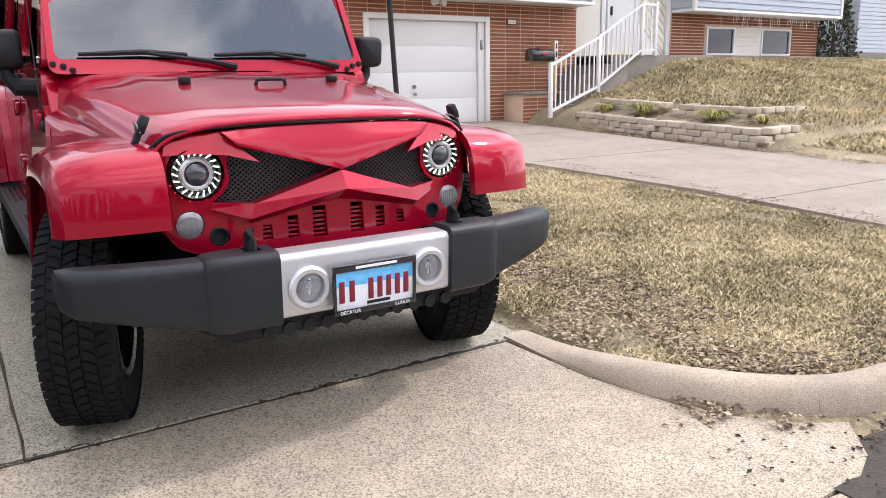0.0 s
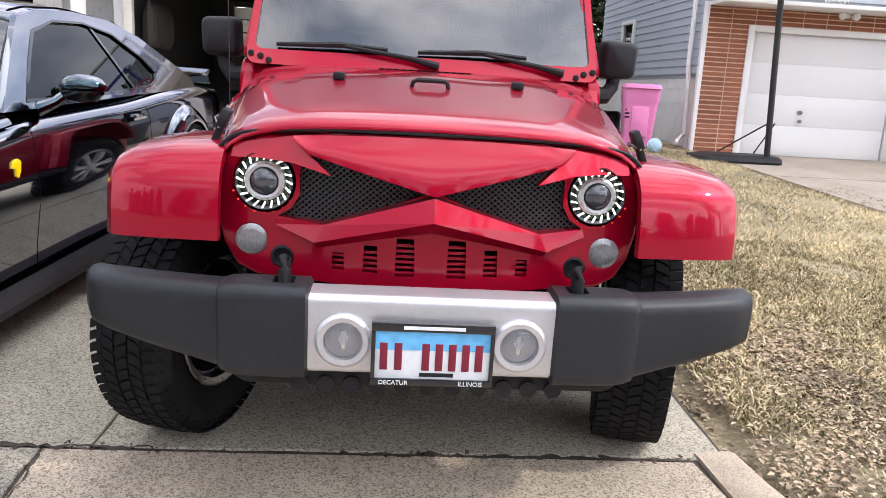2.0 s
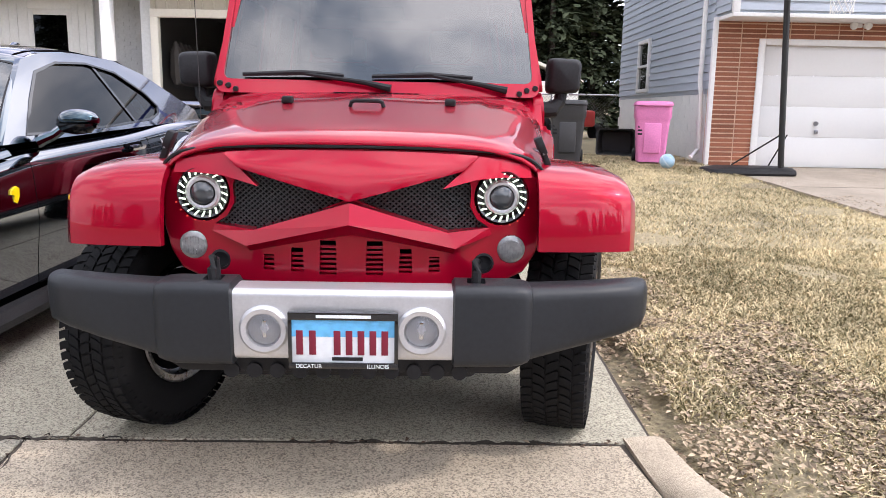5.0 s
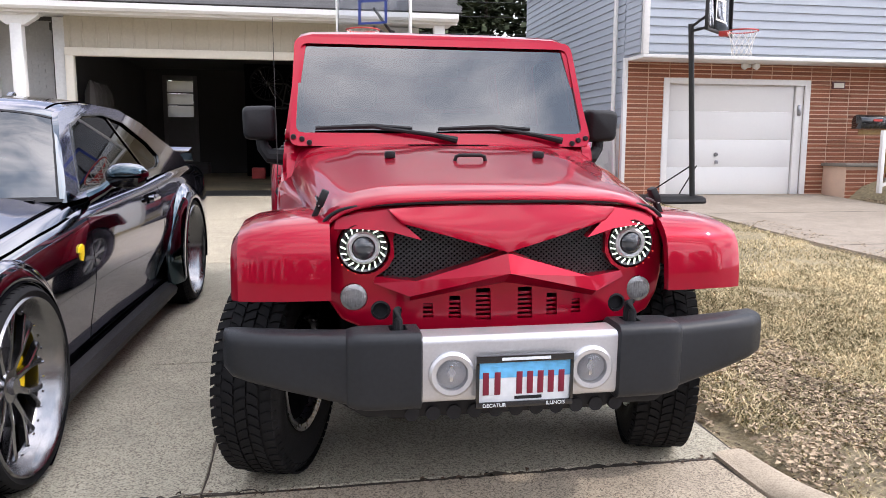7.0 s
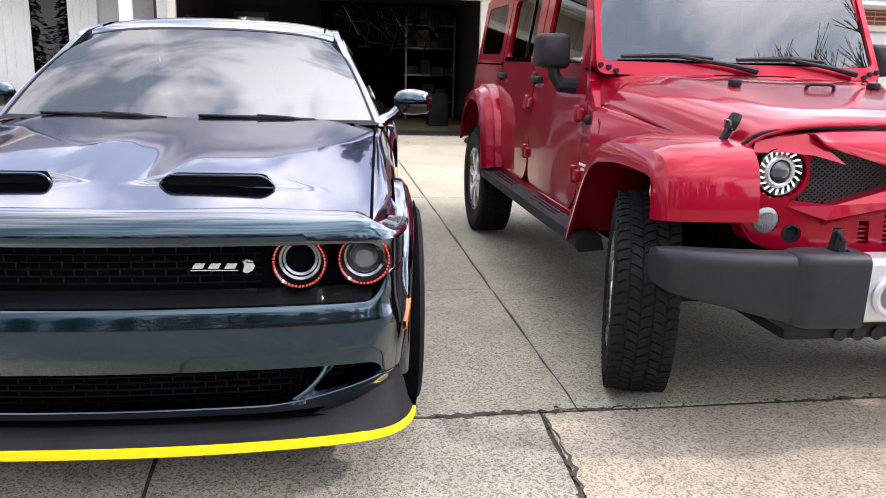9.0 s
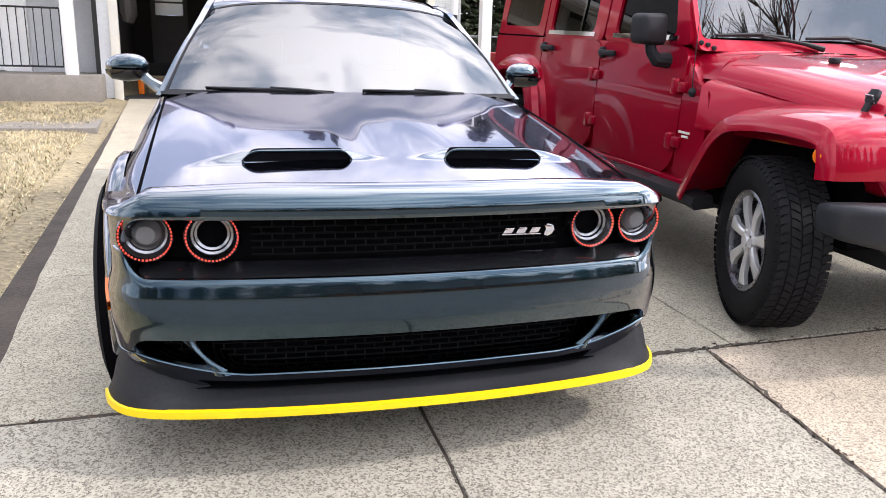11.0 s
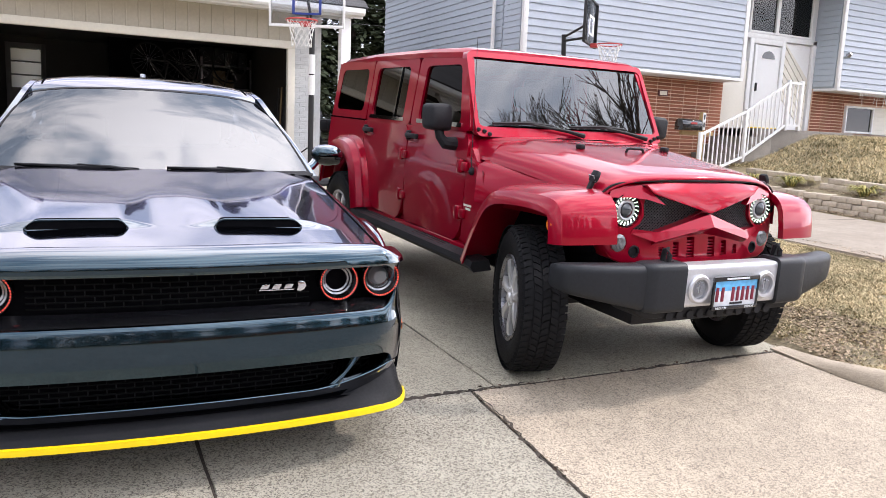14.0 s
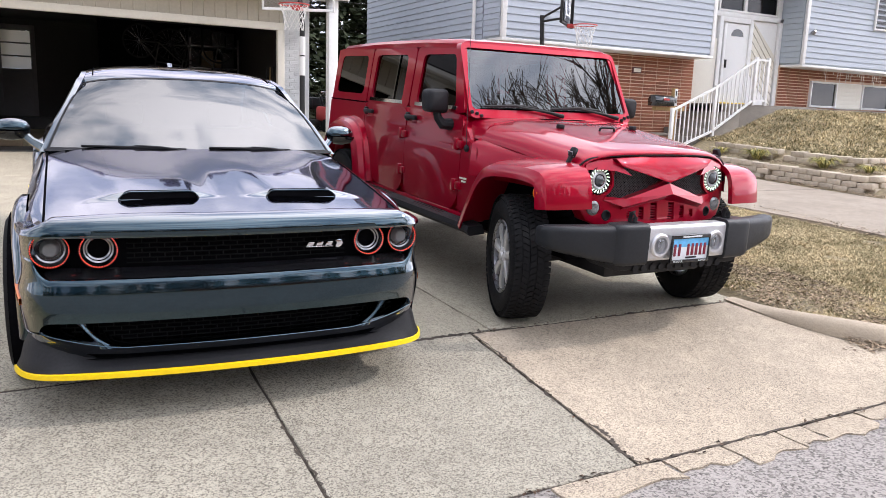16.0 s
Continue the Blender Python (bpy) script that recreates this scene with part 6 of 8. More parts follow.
rings = []
for y in [-0.50, -0.44] + list(np.linspace(-0.38, 3.9, 44)) + [4.0, 4.06, 4.10]:
    half = body_half(y)
    rings.append([(x, y, z) for x, z in half] + [(-x, y, z) for x, z in reversed(half[1:-1])])
body = part("body_shell", loft(rings), "navy", COUPE, sharp=60)
arch = []
for s in (-1, 1):
    for yy in (0.0, 2.95):
        arch.append(lathe([(0, 0.60), (0.405, 0.60), (0.405, 1.1), (0, 1.1)], 48, None, pose(0, yy, 0.375) if s > 0 else pose(0, yy, 0.375, 0, 0, 180)))
carve(body, arch)
body.data.set_sharp_from_angle(angle=radians(50))


def arc_flare(yc, s, r0, r1, x0, x1, a0, a1):
    """Bolted-on wide-body arch: a band round the wheel opening swelling out from the flank."""
    rings = []
    for k in range(33):
        a = radians(a0 + (a1 - a0) * k / 32)
        f = math.sin(math.pi * k / 32) ** 0.4
        xe = x0 + (x1 - x0) * math.sin(math.pi * min(0.5, k / 26)) if yc < 1 else x1
        sec = [(r0, xe - 0.03), (r0, xe), (r0 + 0.012, xe + 0.006 * f), (r0 + (r1 - r0) * 0.45, xe - 0.004), (r0 + (r1 - r0) * 0.75, x0 + (xe - x0) * 0.45), (r1, x0 - 0.012), (r1, x0 - 0.04)]
        rings.append([(s * x, yc - r * math.cos(a), 0.375 + r * math.sin(a)) for r, x in sec])
    return loft(rings, False, False)


for s in (-1, 1):
    part("wheel_flare", arc_flare(0.0, s, 0.400, 0.485, 0.93, 0.956, -10, 198), "navy", COUPE, sharp=60)
    part("wheel_flare", arc_flare(2.95, s, 0.400, 0.52, 0.945, 1.010, -18, 195), "navy", COUPE, sharp=60)
    for yy in (0.0, 2.95):
        part("arch_liner", lathe([(0.402, 0.60), (0.402, 0.97)], 40, None, pose(0, yy, 0.375) if s > 0 else pose(0, yy, 0.375, 0, 0, 180)), "dark", COUPE)
        part("arch_wall", cube(min(s * 0.60, s * 0.62), max(s * 0.60, s * 0.62), yy - 0.42, yy + 0.42, 0.2, 0.80), "dark", COUPE)
    part("sill", loft([[(s * x, y, z) for x, z in ((0.86, 0.15), (0.945, 0.15), (0.955, 0.19), (0.93, 0.235), (0.88, 0.24))] for y in (0.42, 0.6, 2.3, 2.5)]), "black", COUPE)
    # door cut lines
    for pts in ([(0.945, 0.90), (0.937, 0.80), (0.94, 0.55), (0.99, 0.27)], [(2.28, 0.92), (2.31, 0.80), (2.27, 0.50), (2.20, 0.27)], [(0.99, 0.262), (2.20, 0.262)]):
        bm = tube([(s * (flank_x(y, z) - 0.0015), y, z) for y, z in spline(pts, 6)], 0.0032, 6)
        part("door_seam", bm, "dark", COUPE)
    hd = part("door_handle", loft([[(s * x, y, z) for x, z in ((0.93, 0.855 - k), (0.958, 0.857 - k), (0.962, 0.872), (0.955, 0.888 + k), (0.92, 0.89 + k))] for y, k in ((1.98, -0.006), (2.0, 0.0), (2.14, 0.0), (2.17, -0.006))]), "navy", COUPE)
    part("handle_cup", cube(min(s * 0.9, s * 0.925), max(s * 0.9, s * 0.925), 1.96, 2.19, 0.84, 0.90, 0.01), "dark", hd)
    # fender emblem as plain yellow shapes
    em = part("fender_emblem", prism([(0.745, 0.725), (0.765, 0.715), (0.785, 0.745), (0.79, 0.785), (0.765, 0.797), (0.735, 0.785), (0.725, 0.762), (0.75, 0.755)], "x", s * 0.925, s * 0.9345), "yellow", COUPE)
    # mirror
    rings = []
    for k in range(11):
        t = k / 10
        w = math.sqrt(max(0.02, 1 - (2 * t - 1) ** 2)) ** 0.7
        x = 0.93 + 0.20 * t
        rings.append([(s * x, 1.19 + 0.06 * math.cos(a) * w + 0.03 * t, 1.085 + 0.062 * w * math.sin(a) * (1 - 0.1 * t)) for a in np.linspace(0, 2 * math.pi, 17)[:-1]])
    mi = part("door_mirror", loft(rings), "navy", COUPE)
    part("mirror_stalk", tube([(s * 0.855, 1.10, 0.975), (s * 0.92, 1.15, 1.01), (s * 0.97, 1.185, 1.055)], [0.035, 0.026, 0.026], 10), "navy", mi)
    part("mirror_shell", loft([[(s * x, 1.185 + 0.058 * math.cos(a) * w, 1.072 + 0.056 * w * math.sin(a)) for a in np.linspace(math.pi, 2 * math.pi, 12)] for x, w in ((0.935, 0.4), (0.96, 0.9), (1.03, 1.08), (1.10, 0.9), (1.127, 0.4))], False, False), "gloss", mi)

# greenhouse
def gx(z):
    return 0.862 - (z - 1.0) * 0.53


OUTL = [(0.80, 0.985), (1.09, 1.205), (1.37, 1.388), (1.6, 1.405), (2.0, 1.41), (2.45, 1.383), (2.8, 1.30), (3.15, 1.16), (3.42, 1.05), (3.40, 0.985), (2.6, 0.985), (1.6, 0.985)]
WIN = [(1.02, 1.015), (1.23, 1.19), (1.43, 1.325), (1.7, 1.36), (2.05, 1.362), (2.38, 1.315), (2.66, 1.19), (2.76, 1.10), (2.70, 1.05), (2.55, 1.02), (2.0, 1.008), (1.5, 1.008)]
OUTL, WIN = ([(y, 1.0 + (z - 1.0) * (1 + (0.085 * smooth(1.25, 1.7, y) if z > 1 else 0))) for y, z in q] for q in (OUTL, WIN))
for s in (-1, 1):
    o, w = [], []
    for i in range(12):
        for t in (0, 0.34, 0.67):
            o.append(tuple(np.array(OUTL[i]) * (1 - t) + np.array(OUTL[(i + 1) % 12]) * t))
            w.append(tuple(np.array(WIN[i]) * (1 - t) + np.array(WIN[(i + 1) % 12]) * t))
    up = part("upper_side", flat_panel(o, s, 0.03, w, 0, gx), "navy", COUPE, sharp=60)
    tr = [(y + (0.012 if y < 1.6 else -0.012 if y > 2.3 else 0), z + (0.012 if z < 1.1 else -0.012)) for y, z in w]
    part("window_trim", flat_panel(w, s, 0.012, tr, 0.004, gx), "gloss", up)
    g = part("side_glass", flat_panel(w, s, 0.004, None, -0.012, gx), "tint", up)
    part("quarter_bar", flat_panel([(2.28, 1.02), (2.31, 1.02), (2.13, 1.405), (2.10, 1.405)], s, 0.006, None, -0.004, gx), "gloss", up)
    if s > 0:
        part("parking_sticker", flat_panel([(2.42, 1.06), (2.56, 1.06), (2.52, 1.16), (2.40, 1.15)], s, 0.001, None, -0.016, gx), "platesky", up)
XT = np.linspace(-1, 1, 25)
def crown(u):
    return -0.030 * u * u - 0.026 * u ** 6


def wsc(u, v, dz=0.0):
    """Windshield surface: u across, v from base to roof."""
    b = np.array((u * 0.845, 0.665 + 0.15 * u * u, 1.005 - 0.008 * u * u))
    t = np.array((u * 0.632, 1.33 + 0.055 * u * u, 1.422 + crown(u)))
    p = b + (t - b) * v
    p[2] += 0.035 * math.sin(math.pi * v) + dz
    return tuple(p)


bm = loft([[wsc(u * 0.978, v) for u in XT] for v in np.linspace(0.012, 0.972, 13)], False, False)
bm.normal_update()
for f in bm.faces:
    if f.normal.z < 0:
        f.normal_flip()
wsd = part("windshield", bm, "glass2", COUPE, turn=False)
bm = loft([[wsc(u, v, 0.002) for u in XT] for v in (-0.02, 0.012, 0.022)], False, False)
loft([[wsc(u, v, 0.002) for u in XT] for v in (0.968, 0.98, 1.0)], False, False, bm)
for s in (-1, 1):
    loft([[wsc(s * u, v, 0.002) for u in (0.972, 0.988)] for v in np.linspace(0, 1, 13)], False, False, bm)
part("windshield_surround", bm, "black", wsd)
for s in (-1, 1):
    part("pillar_trim", loft([[wsc(s * u, v, 0.004 - 0.006 * (u > 1.0)) for u in (0.985, 1.0, 1.02)] for v in np.linspace(0, 1, 13)], False, False), "navy", COUPE)
def roof_pt(u, y):
    zc = curve_at([(1.33, 1.422), (1.45, 1.458), (1.6, 1.482), (2.0, 1.496), (2.45, 1.466), (2.6, 1.43)], y)
    hw = curve_at([(1.33, 0.632), (2.0, 0.615), (2.6, 0.63)], y)
    return (u * hw, y + (0.055 * u * u if y < 1.4 else 0), zc + crown(u))


rfp = part("roof_panel", loft([[roof_pt(u, y) for u in XT] for y in np.linspace(1.33, 2.55, 18)], False, False), "navy", COUPE, sharp=60)
for s in (-1, 1):
    part("roof_channel", tube([tuple(np.array(roof_pt(s * 0.90, y)) + (0, 0, 0.001)) for y in np.linspace(1.36, 2.5, 12)], 0.005, 5), "dark", rfp)
part("shark_fin", prism([(2.30, 1.47), (2.46, 1.45), (2.45, 1.52), (2.42, 1.525)], "x", -0.018, 0.018, 0.006), "navy", COUPE)
rg = part("rear_glass", loft([[(u * (0.625 + 0.10 * v), 2.55 + 0.80 * v + 0.05 * (1 - u * u), 1.440 - 0.026 * u * u - 0.375 * v + 0.03 * math.sin(math.pi * v)) for u in XT] for v in np.linspace(0, 1, 9)], False, False), "tint", COUPE)
part("decklid", loft([[(u * (0.80 - 0.02 * v), 3.30 + 0.80 * v, 1.075 - 0.015 * u * u + 0.02 * v - 0.10 * smooth(0.9, 1.0, v)) for u in XT] for v in np.linspace(0, 1, 9)], False, False), "navy", COUPE)
part("spoiler", loft([[(x, y, z + 0.01 * (1 - (x / 0.85) ** 2)) for y, z in ((3.86, 1.06), (3.98, 1.085), (4.08, 1.10), (4.10, 1.085), (4.03, 1.045))] for x in np.linspace(-0.78, 0.78, 13)]), "navy", COUPE)
part("cabin_floor", cube(-0.8, 0.8, 0.9, 3.0, 0.985, 1.0), "seat", COUPE)
for x in (-0.36, 0.36):
    part("headrest", cube(x - 0.13, x + 0.13, 2.0, 2.10, 1.06, 1.24, 0.04), "seat", COUPE)
part("dash_top", loft([[(x, y, z) for x in (-0.74, 0.74)] for y, z in ((0.75, 1.0), (1.1, 1.03), (1.25, 1.0))], False, False), "black", COUPE)

# hood with twin nostrils
def hood2(x, y):
    z = 0.859 + 0.1126 * (y + 0.655) + 0.007 * (1 - ((y - 0.018) / 0.673) ** 2)
    e = abs(x) / 0.84
    z -= 0.010 * e * e + 0.045 * e ** 5
    ax = abs(x)
    bulge = smooth(0.04, 0.21, ax) * smooth(0.68, 0.46, ax)
    z += bulge * 0.026 * smooth(-0.408, -0.378, y) * smooth(0.62, -0.52, y)
    z += 0.006 * smooth(0.74, 0.60, ax)
    return z


ys = list(np.linspace(0, 1, 12) * 0.17) + [0.185, 0.195, 0.205, 0.215, 0.225] + list(np.linspace(0.25, 1, 26))
rings = []
for f in ys:
    row = []
    for x in np.linspace(-0.80, 0.80, 61):
        e = (x / 0.8) ** 2
        y0, y1 = -0.655 + 0.060 * e, 0.690 + 0.14 * e
        y = y0 + (y1 - y0) * f
        row.append((x * (1 + 0.03 * f), y, hood2(x, y) + 0.003))
    rings.append(row)
HD = part("hood", loft(rings, False, False), "navy", COUPE, sharp=60)
bm = tube([tuple(np.array(p) + (0, -0.004, -0.004)) for p in rings[0]], 0.006, 6)
for i in (0, -1):
    tube([tuple(np.array(r[i]) + (0.004 * (1 if i else -1), 0, -0.003)) for r in rings], 0.006, 6, bm)
part("hood_seam", bm, "dark", HD)
for s in (-1, 1):
    zc = hood2(0.33, -0.43)
    slot = quad_loop([(0.150, -0.014), (0.180, 0.027), (0.475, 0.026), (0.515, -0.012)], 0.055, 8)
    sc = part("scoop_mouth", loft([[(s * x, y, zc + 0.012 + z * k) for x, z in slot] for y, k in ((-0.412, 1.0), (-0.36, 1.0))]), "dark", HD)
    part("scoop_lip", tube([(s * x, -0.414, zc + 0.012 + z) for x, z in slot + slot[:1]], 0.0045, 6), "navy", HD)
    # fender tops beside the hood
    rows = []
    for k in range(-3, 15):
        y, f = (-0.58 + 1.42 * k / 14, k / 14) if k >= 0 else (-0.58 + 0.024 * k, 0.0)
        drop = 0.010 * max(0, -k) ** 1.35
        xi = 0.805 + 0.03 * f
        xo = curve_at(HW, y) - 0.05 if k >= 0 else 0.855 + 0.010 * k
        zi = hood2(0.80, y) - 0.004 - drop
        zo = (curve_at(SH, y) if k >= 0 else curve_at(SH, -0.58)) - drop * 0.9
        rows.append([(s * (xi + (xo - xi) * u), y, zi + (zo - zi) * u * u) for u in (0, 0.25, 0.5, 0.75, 1.0)])
    part("fender_top", loft(rows, False, False), "navy", COUPE, sharp=60)
for u0, u1 in ((-0.78, -0.10), (0.06, 0.66)):
    wp = part("wiper", tube([wsc(u0 + (u1 - u0) * t, 0.018 + 0.018 * (1 - t), 0.006) for t in np.linspace(0, 1, 7)], [0.004, 0.006, 0.007, 0.008, 0.007, 0.006, 0.004], 6), "black", COUPE)
    part("wiper_arm", tube([wsc(u1 + 0.02, -0.01, 0.006), wsc(u1 - 0.14, 0.012, 0.014), wsc((u0 + u1) / 2, 0.030, 0.014)], [0.010, 0.008, 0.005], 6), "black", wp)


# nose: sections swept round the plan of the front
NP = [(0, -0.745), (0.15, -0.743), (0.3, -0.736), (0.45, -0.726), (0.6, -0.711), (0.70, -0.696), (0.78, -0.680), (0.83, -0.662), (0.868, -0.635), (0.893, -0.595), (0.908, -0.54), (0.918, -0.48), (0.925, -0.42), (0.93, -0.37)]
NPF = [(-x, y) for x, y in reversed(NP[1:])] + NP


def sweep(section, path=None, keep=None, solid=False, fine=2):
    """section(x, y) gives (inward, height) points for the place on the plan; keep limits which places are used."""
    P = spline(path or NPF, fine)
    rings = []
    for i, p in enumerate(P):
        d = P[min(i + 1, len(P) - 1)] - P[max(i - 1, 0)]
        d = d / np.linalg.norm(d)
        n = np.array((-d[1], d[0]))
        if keep and not keep(p[0], p[1]):
            continue
        rings.append([(p[0] + n[0] * o, p[1] + n[1] * o, z) for o, z in section(p[0], p[1])])
    return loft(rings, solid, solid)


def brow_sec(x, y):
    b = smooth(0.45, 1.0, abs(x) / 0.95) * 0.012
    d = 0.045 * smooth(0.78, 0.92, abs(x))
    return [(0.13 - d, 0.868 - b * 2 - d * 0.8), (0.088 - d * 0.5, 0.872 - b * 1.5 - d), (0.050, 0.862 - b - d), (0.020, 0.843 - d * 0.8), (0.004, 0.818 - d * 0.4), (0.0, 0.798 - b), (0.010, 0.787 - b), (0.09, 0.785 - b)]


FACE = [(0.205, 0.085), (0.222, 0.066), (0.245, 0.044), (0.265, 0.026), (0.282, 0.013), (0.30, 0.009), (0.36, 0.006), (0.415, 0.0), (0.46, -0.006), (0.51, -0.007), (0.545, -0.004), (0.57, 0.003), (0.60, 0.010), (0.66, 0.013), (0.77, 0.011), (0.80, 0.0)]


def face(z):
    return float(np.interp(z, [p[0] for p in FACE], [p[1] for p in FACE]))


def edge_z(x, z, mid, end, run):
    """Edge of a mouth at the place x: level at z, then turning elliptically to mid at |x| = end."""
    t = min(1.0, max(0.0, (abs(x) - (end - run)) / run))
    return mid + (z - mid) * math.sqrt(max(0.0, 1 - t * t))


def top_band(x, y):
    zu = edge_z(x, 0.782, 0.692, 0.862, 0.075)
    return brow_sec(x, y)[:6] + [(face(z), z) for z in np.linspace(0.790, zu, 5)] + [(face(zu) + 0.006, zu - 0.003), (face(zu) + 0.05, zu)]


def mid_band(x, y):
    zt, zb = edge_z(x, 0.602, 0.692, 0.862, 0.075), edge_z(x, 0.412, 0.372, 0.842, 0.05)
    return [(face(zt) + 0.05, zt + 0.002), (face(zt) + 0.012, zt + 0.002), (face(zt) + 0.002, zt - 0.006)] + [(face(z), z) for z in np.linspace(zt - 0.016, zb + 0.004, 14)] + [(face(zb) + 0.008, zb), (face(zb) + 0.06, zb + 0.004)]


def mouth_floor(x):
    """Lower edge of the mouth: level in the middle, then sweeping up to its outer corners."""
    t = min(1.0, max(0.0, (abs(x) - 0.50) / 0.342))
    return 0.300 + 0.072 * t ** 1.5


def low_band(x, y):
    zl = mouth_floor(x)
    run = [(0.010 + 0.075 * ((zl - z) / (zl - 0.212)) ** 1.1, z) for z in np.linspace(zl - 0.012, 0.214, 9)]
    return [(0.090, zl + 0.012), (0.036, zl + 0.004), (0.014, zl + 0.001), (0.008, zl - 0.005)] + run


front = lambda x, y: y < -0.40
NOSE = part("nose_band", sweep(top_band, None, front, False, 8), "navy", COUPE, sharp=50)
part("front_bumper", sweep(mid_band, None, front, False, 8), "navy", COUPE, sharp=50)
part("lower_lip", sweep(low_band, None, front, False, 8), "navy", COUPE, sharp=50)
part("grille_recess", sweep(lambda x, y: [(0.10, 0.60), (0.115, 0.62), (0.12, 0.78), (0.06, 0.792)], None, lambda x, y: abs(x) < 0.88), "dark", COUPE)
part("lower_recess", sweep(lambda x, y: [(0.085, 0.42), (0.13, 0.40), (0.13, 0.24), (0.05, 0.235)], None, lambda x, y: abs(x) < 0.87), "dark", COUPE)
def front_y(x):
    return float(np.interp(abs(x), [p[0] for p in NP], [p[1] for p in NP]))


# brick-pattern mesh in both openings
def mesh_bars(x0, x1, z0, z1, pitch, wide, depth, taper=0.0):
    bm = bmesh.new()
    rows = int((z1 - z0) / pitch)
    xs = np.linspace(x0, x1, 41)
    for j in range(rows + 1):
        z = z0 + j * (z1 - z0) / rows
        tube([(x, front_y(x) + depth, z) for x in xs if abs(x) < x1 - taper * (z1 - z) / (z1 - z0) + 0.001], 0.0035, 4, bm, False)
        if j < rows:
            k = int((x1 - x0) / wide)
            for i in range(k + 1):
                x = x0 + (i + 0.5 * (j % 2)) * wide
                if abs(x) < x1 - taper * (z1 - z) / (z1 - z0):
                    tube([(x, front_y(x) + depth, z), (x, front_y(x) + depth, z + (z1 - z0) / rows)], 0.003, 4, bm, False)
    return bm


part("upper_mesh", mesh_bars(-0.49, 0.49, 0.655, 0.785, 0.0215, 0.062, 0.088), "mesh", COUPE)
part("lower_mesh", mesh_bars(-0.80, 0.80, 0.292, 0.412, 0.0200, 0.062, 0.085, 0.10), "mesh", COUPE)
part("mesh_shelf", sweep(lambda x, y: [(0.115, 0.635), (0.07, 0.640), (0.035, 0.615), (0.02, 0.604)], None, lambda x, y: abs(x) < 0.85), "gloss", COUPE)
for s in (-1, 1):
    rings = []
    for t in np.linspace(0, 1, 11):
        x, z = 0.690 - 0.085 * t - 0.03 * t * t, 0.418 - 0.124 * t
        w = 0.011 + 0.030 * t ** 4 + 0.014 * (1 - t) ** 4
        rings.append([(s * (x - w - 0.03), front_y(x) + 0.085, z), (s * (x - w), front_y(x) + 0.030, z), (s * (x - w * 0.5), front_y(x) + 0.012, z), (s * (x + w * 0.5), front_y(x) + 0.010, z), (s * (x + w), front_y(x) + 0.022, z), (s * (x + w + 0.02), front_y(x) + 0.085, z)])
    part("inlet_strut", loft(rings), "navy", COUPE, sharp=60)
    # lamps
    for k, x in enumerate((0.785, 0.600)):
        yb = front_y(x) + 0.045
        lp = part("headlamp", lathe([(0.079, 0.06), (0.081, -0.004), (0.076, -0.012), (0.069, -0.004)], 44, None, pose(s * x, yb, 0.724, 0, 0, 90)), "gloss", COUPE, "round lamp with a lit halo ring")
        bm = bmesh.new()
        for q in range(44):
            a = 2 * math.pi * q / 44
            cube(-0.0020, 0.0020, -0.0026, 0.0026, -0.0024, 0.0024, 0, bm, 1, Matrix.Translation((s * x + 0.0725 * math.cos(a), yb - 0.009, 0.724 + 0.0725 * math.sin(a))) @ pose(0, 0, 0, 0, -math.degrees(a), 0))
        part("halo_ring", bm, "halo", lp)
        part("reflector_bowl", lathe([(0.069, -0.002), (0.060, 0.018), (0.053, 0.022), (0.050, 0.03), (0.043, 0.034)], 40, None, pose(s * x, yb, 0.724, 0, 0, 90)), "lip", lp)
        if k == 0:
            part("projector_lens", lathe([(0.043, 0.034), (0.038, 0.016), (0.026, 0.004), (0, 0.0)], 28, None, pose(s * x, yb, 0.724, 0, 0, 90)), "lampglass2", lp)
        else:
            part("air_intake", lathe([(0.046, 0.034), (0.040, 0.06), (0, 0.07)], 28, None, pose(s * x, yb, 0.724, 0, 0, 90)), "dark", lp)
# emblem: slanted silver bars and a small irregular shield
ye = front_y(0.38) + 0.072
em = part("grille_emblem", prism([(0.292, 0.693), (0.425, 0.693), (0.428, 0.697), (0.294, 0.697)], "y", ye, ye + 0.008, 0.001), "chrome", COUPE, "silver script badge of plain slanted bars")
for x0 in (0.296, 0.340, 0.386):
    part("emblem_bar", prism([(x0, 0.699), (x0 + 0.030, 0.699), (x0 + 0.040, 0.717), (x0 + 0.010, 0.717)], "y", ye, ye + 0.008, 0.001), "chrome", em)
part("emblem_shield", prism([(0.438, 0.690), (0.452, 0.686), (0.466, 0.694), (0.474, 0.708), (0.468, 0.722), (0.452, 0.728), (0.436, 0.722), (0.446, 0.712), (0.440, 0.702)], "y", ye, ye + 0.008, 0.0015), "chrome", em)
SPF = [(0, -0.775), (0.2, -0.772), (0.4, -0.760), (0.6, -0.738), (0.75, -0.712), (0.84, -0.682), (0.895, -0.640), (0.930, -0.58), (0.946, -0.52)]
SPF = [(-x, y) for x, y in reversed(SPF[1:])] + SPF


def split_sec(x, y):
    k = smooth(0.62, 0.93, abs(x))
    return [(0.10 - 0.03 * k, 0.232 + 0.13 * k), (0.065 - 0.03 * k, 0.218 + 0.075 * k), (0.035 - 0.015 * k, 0.203 + 0.03 * k), (0.0, 0.194), (0.0, 0.178), (0.20, 0.170)]


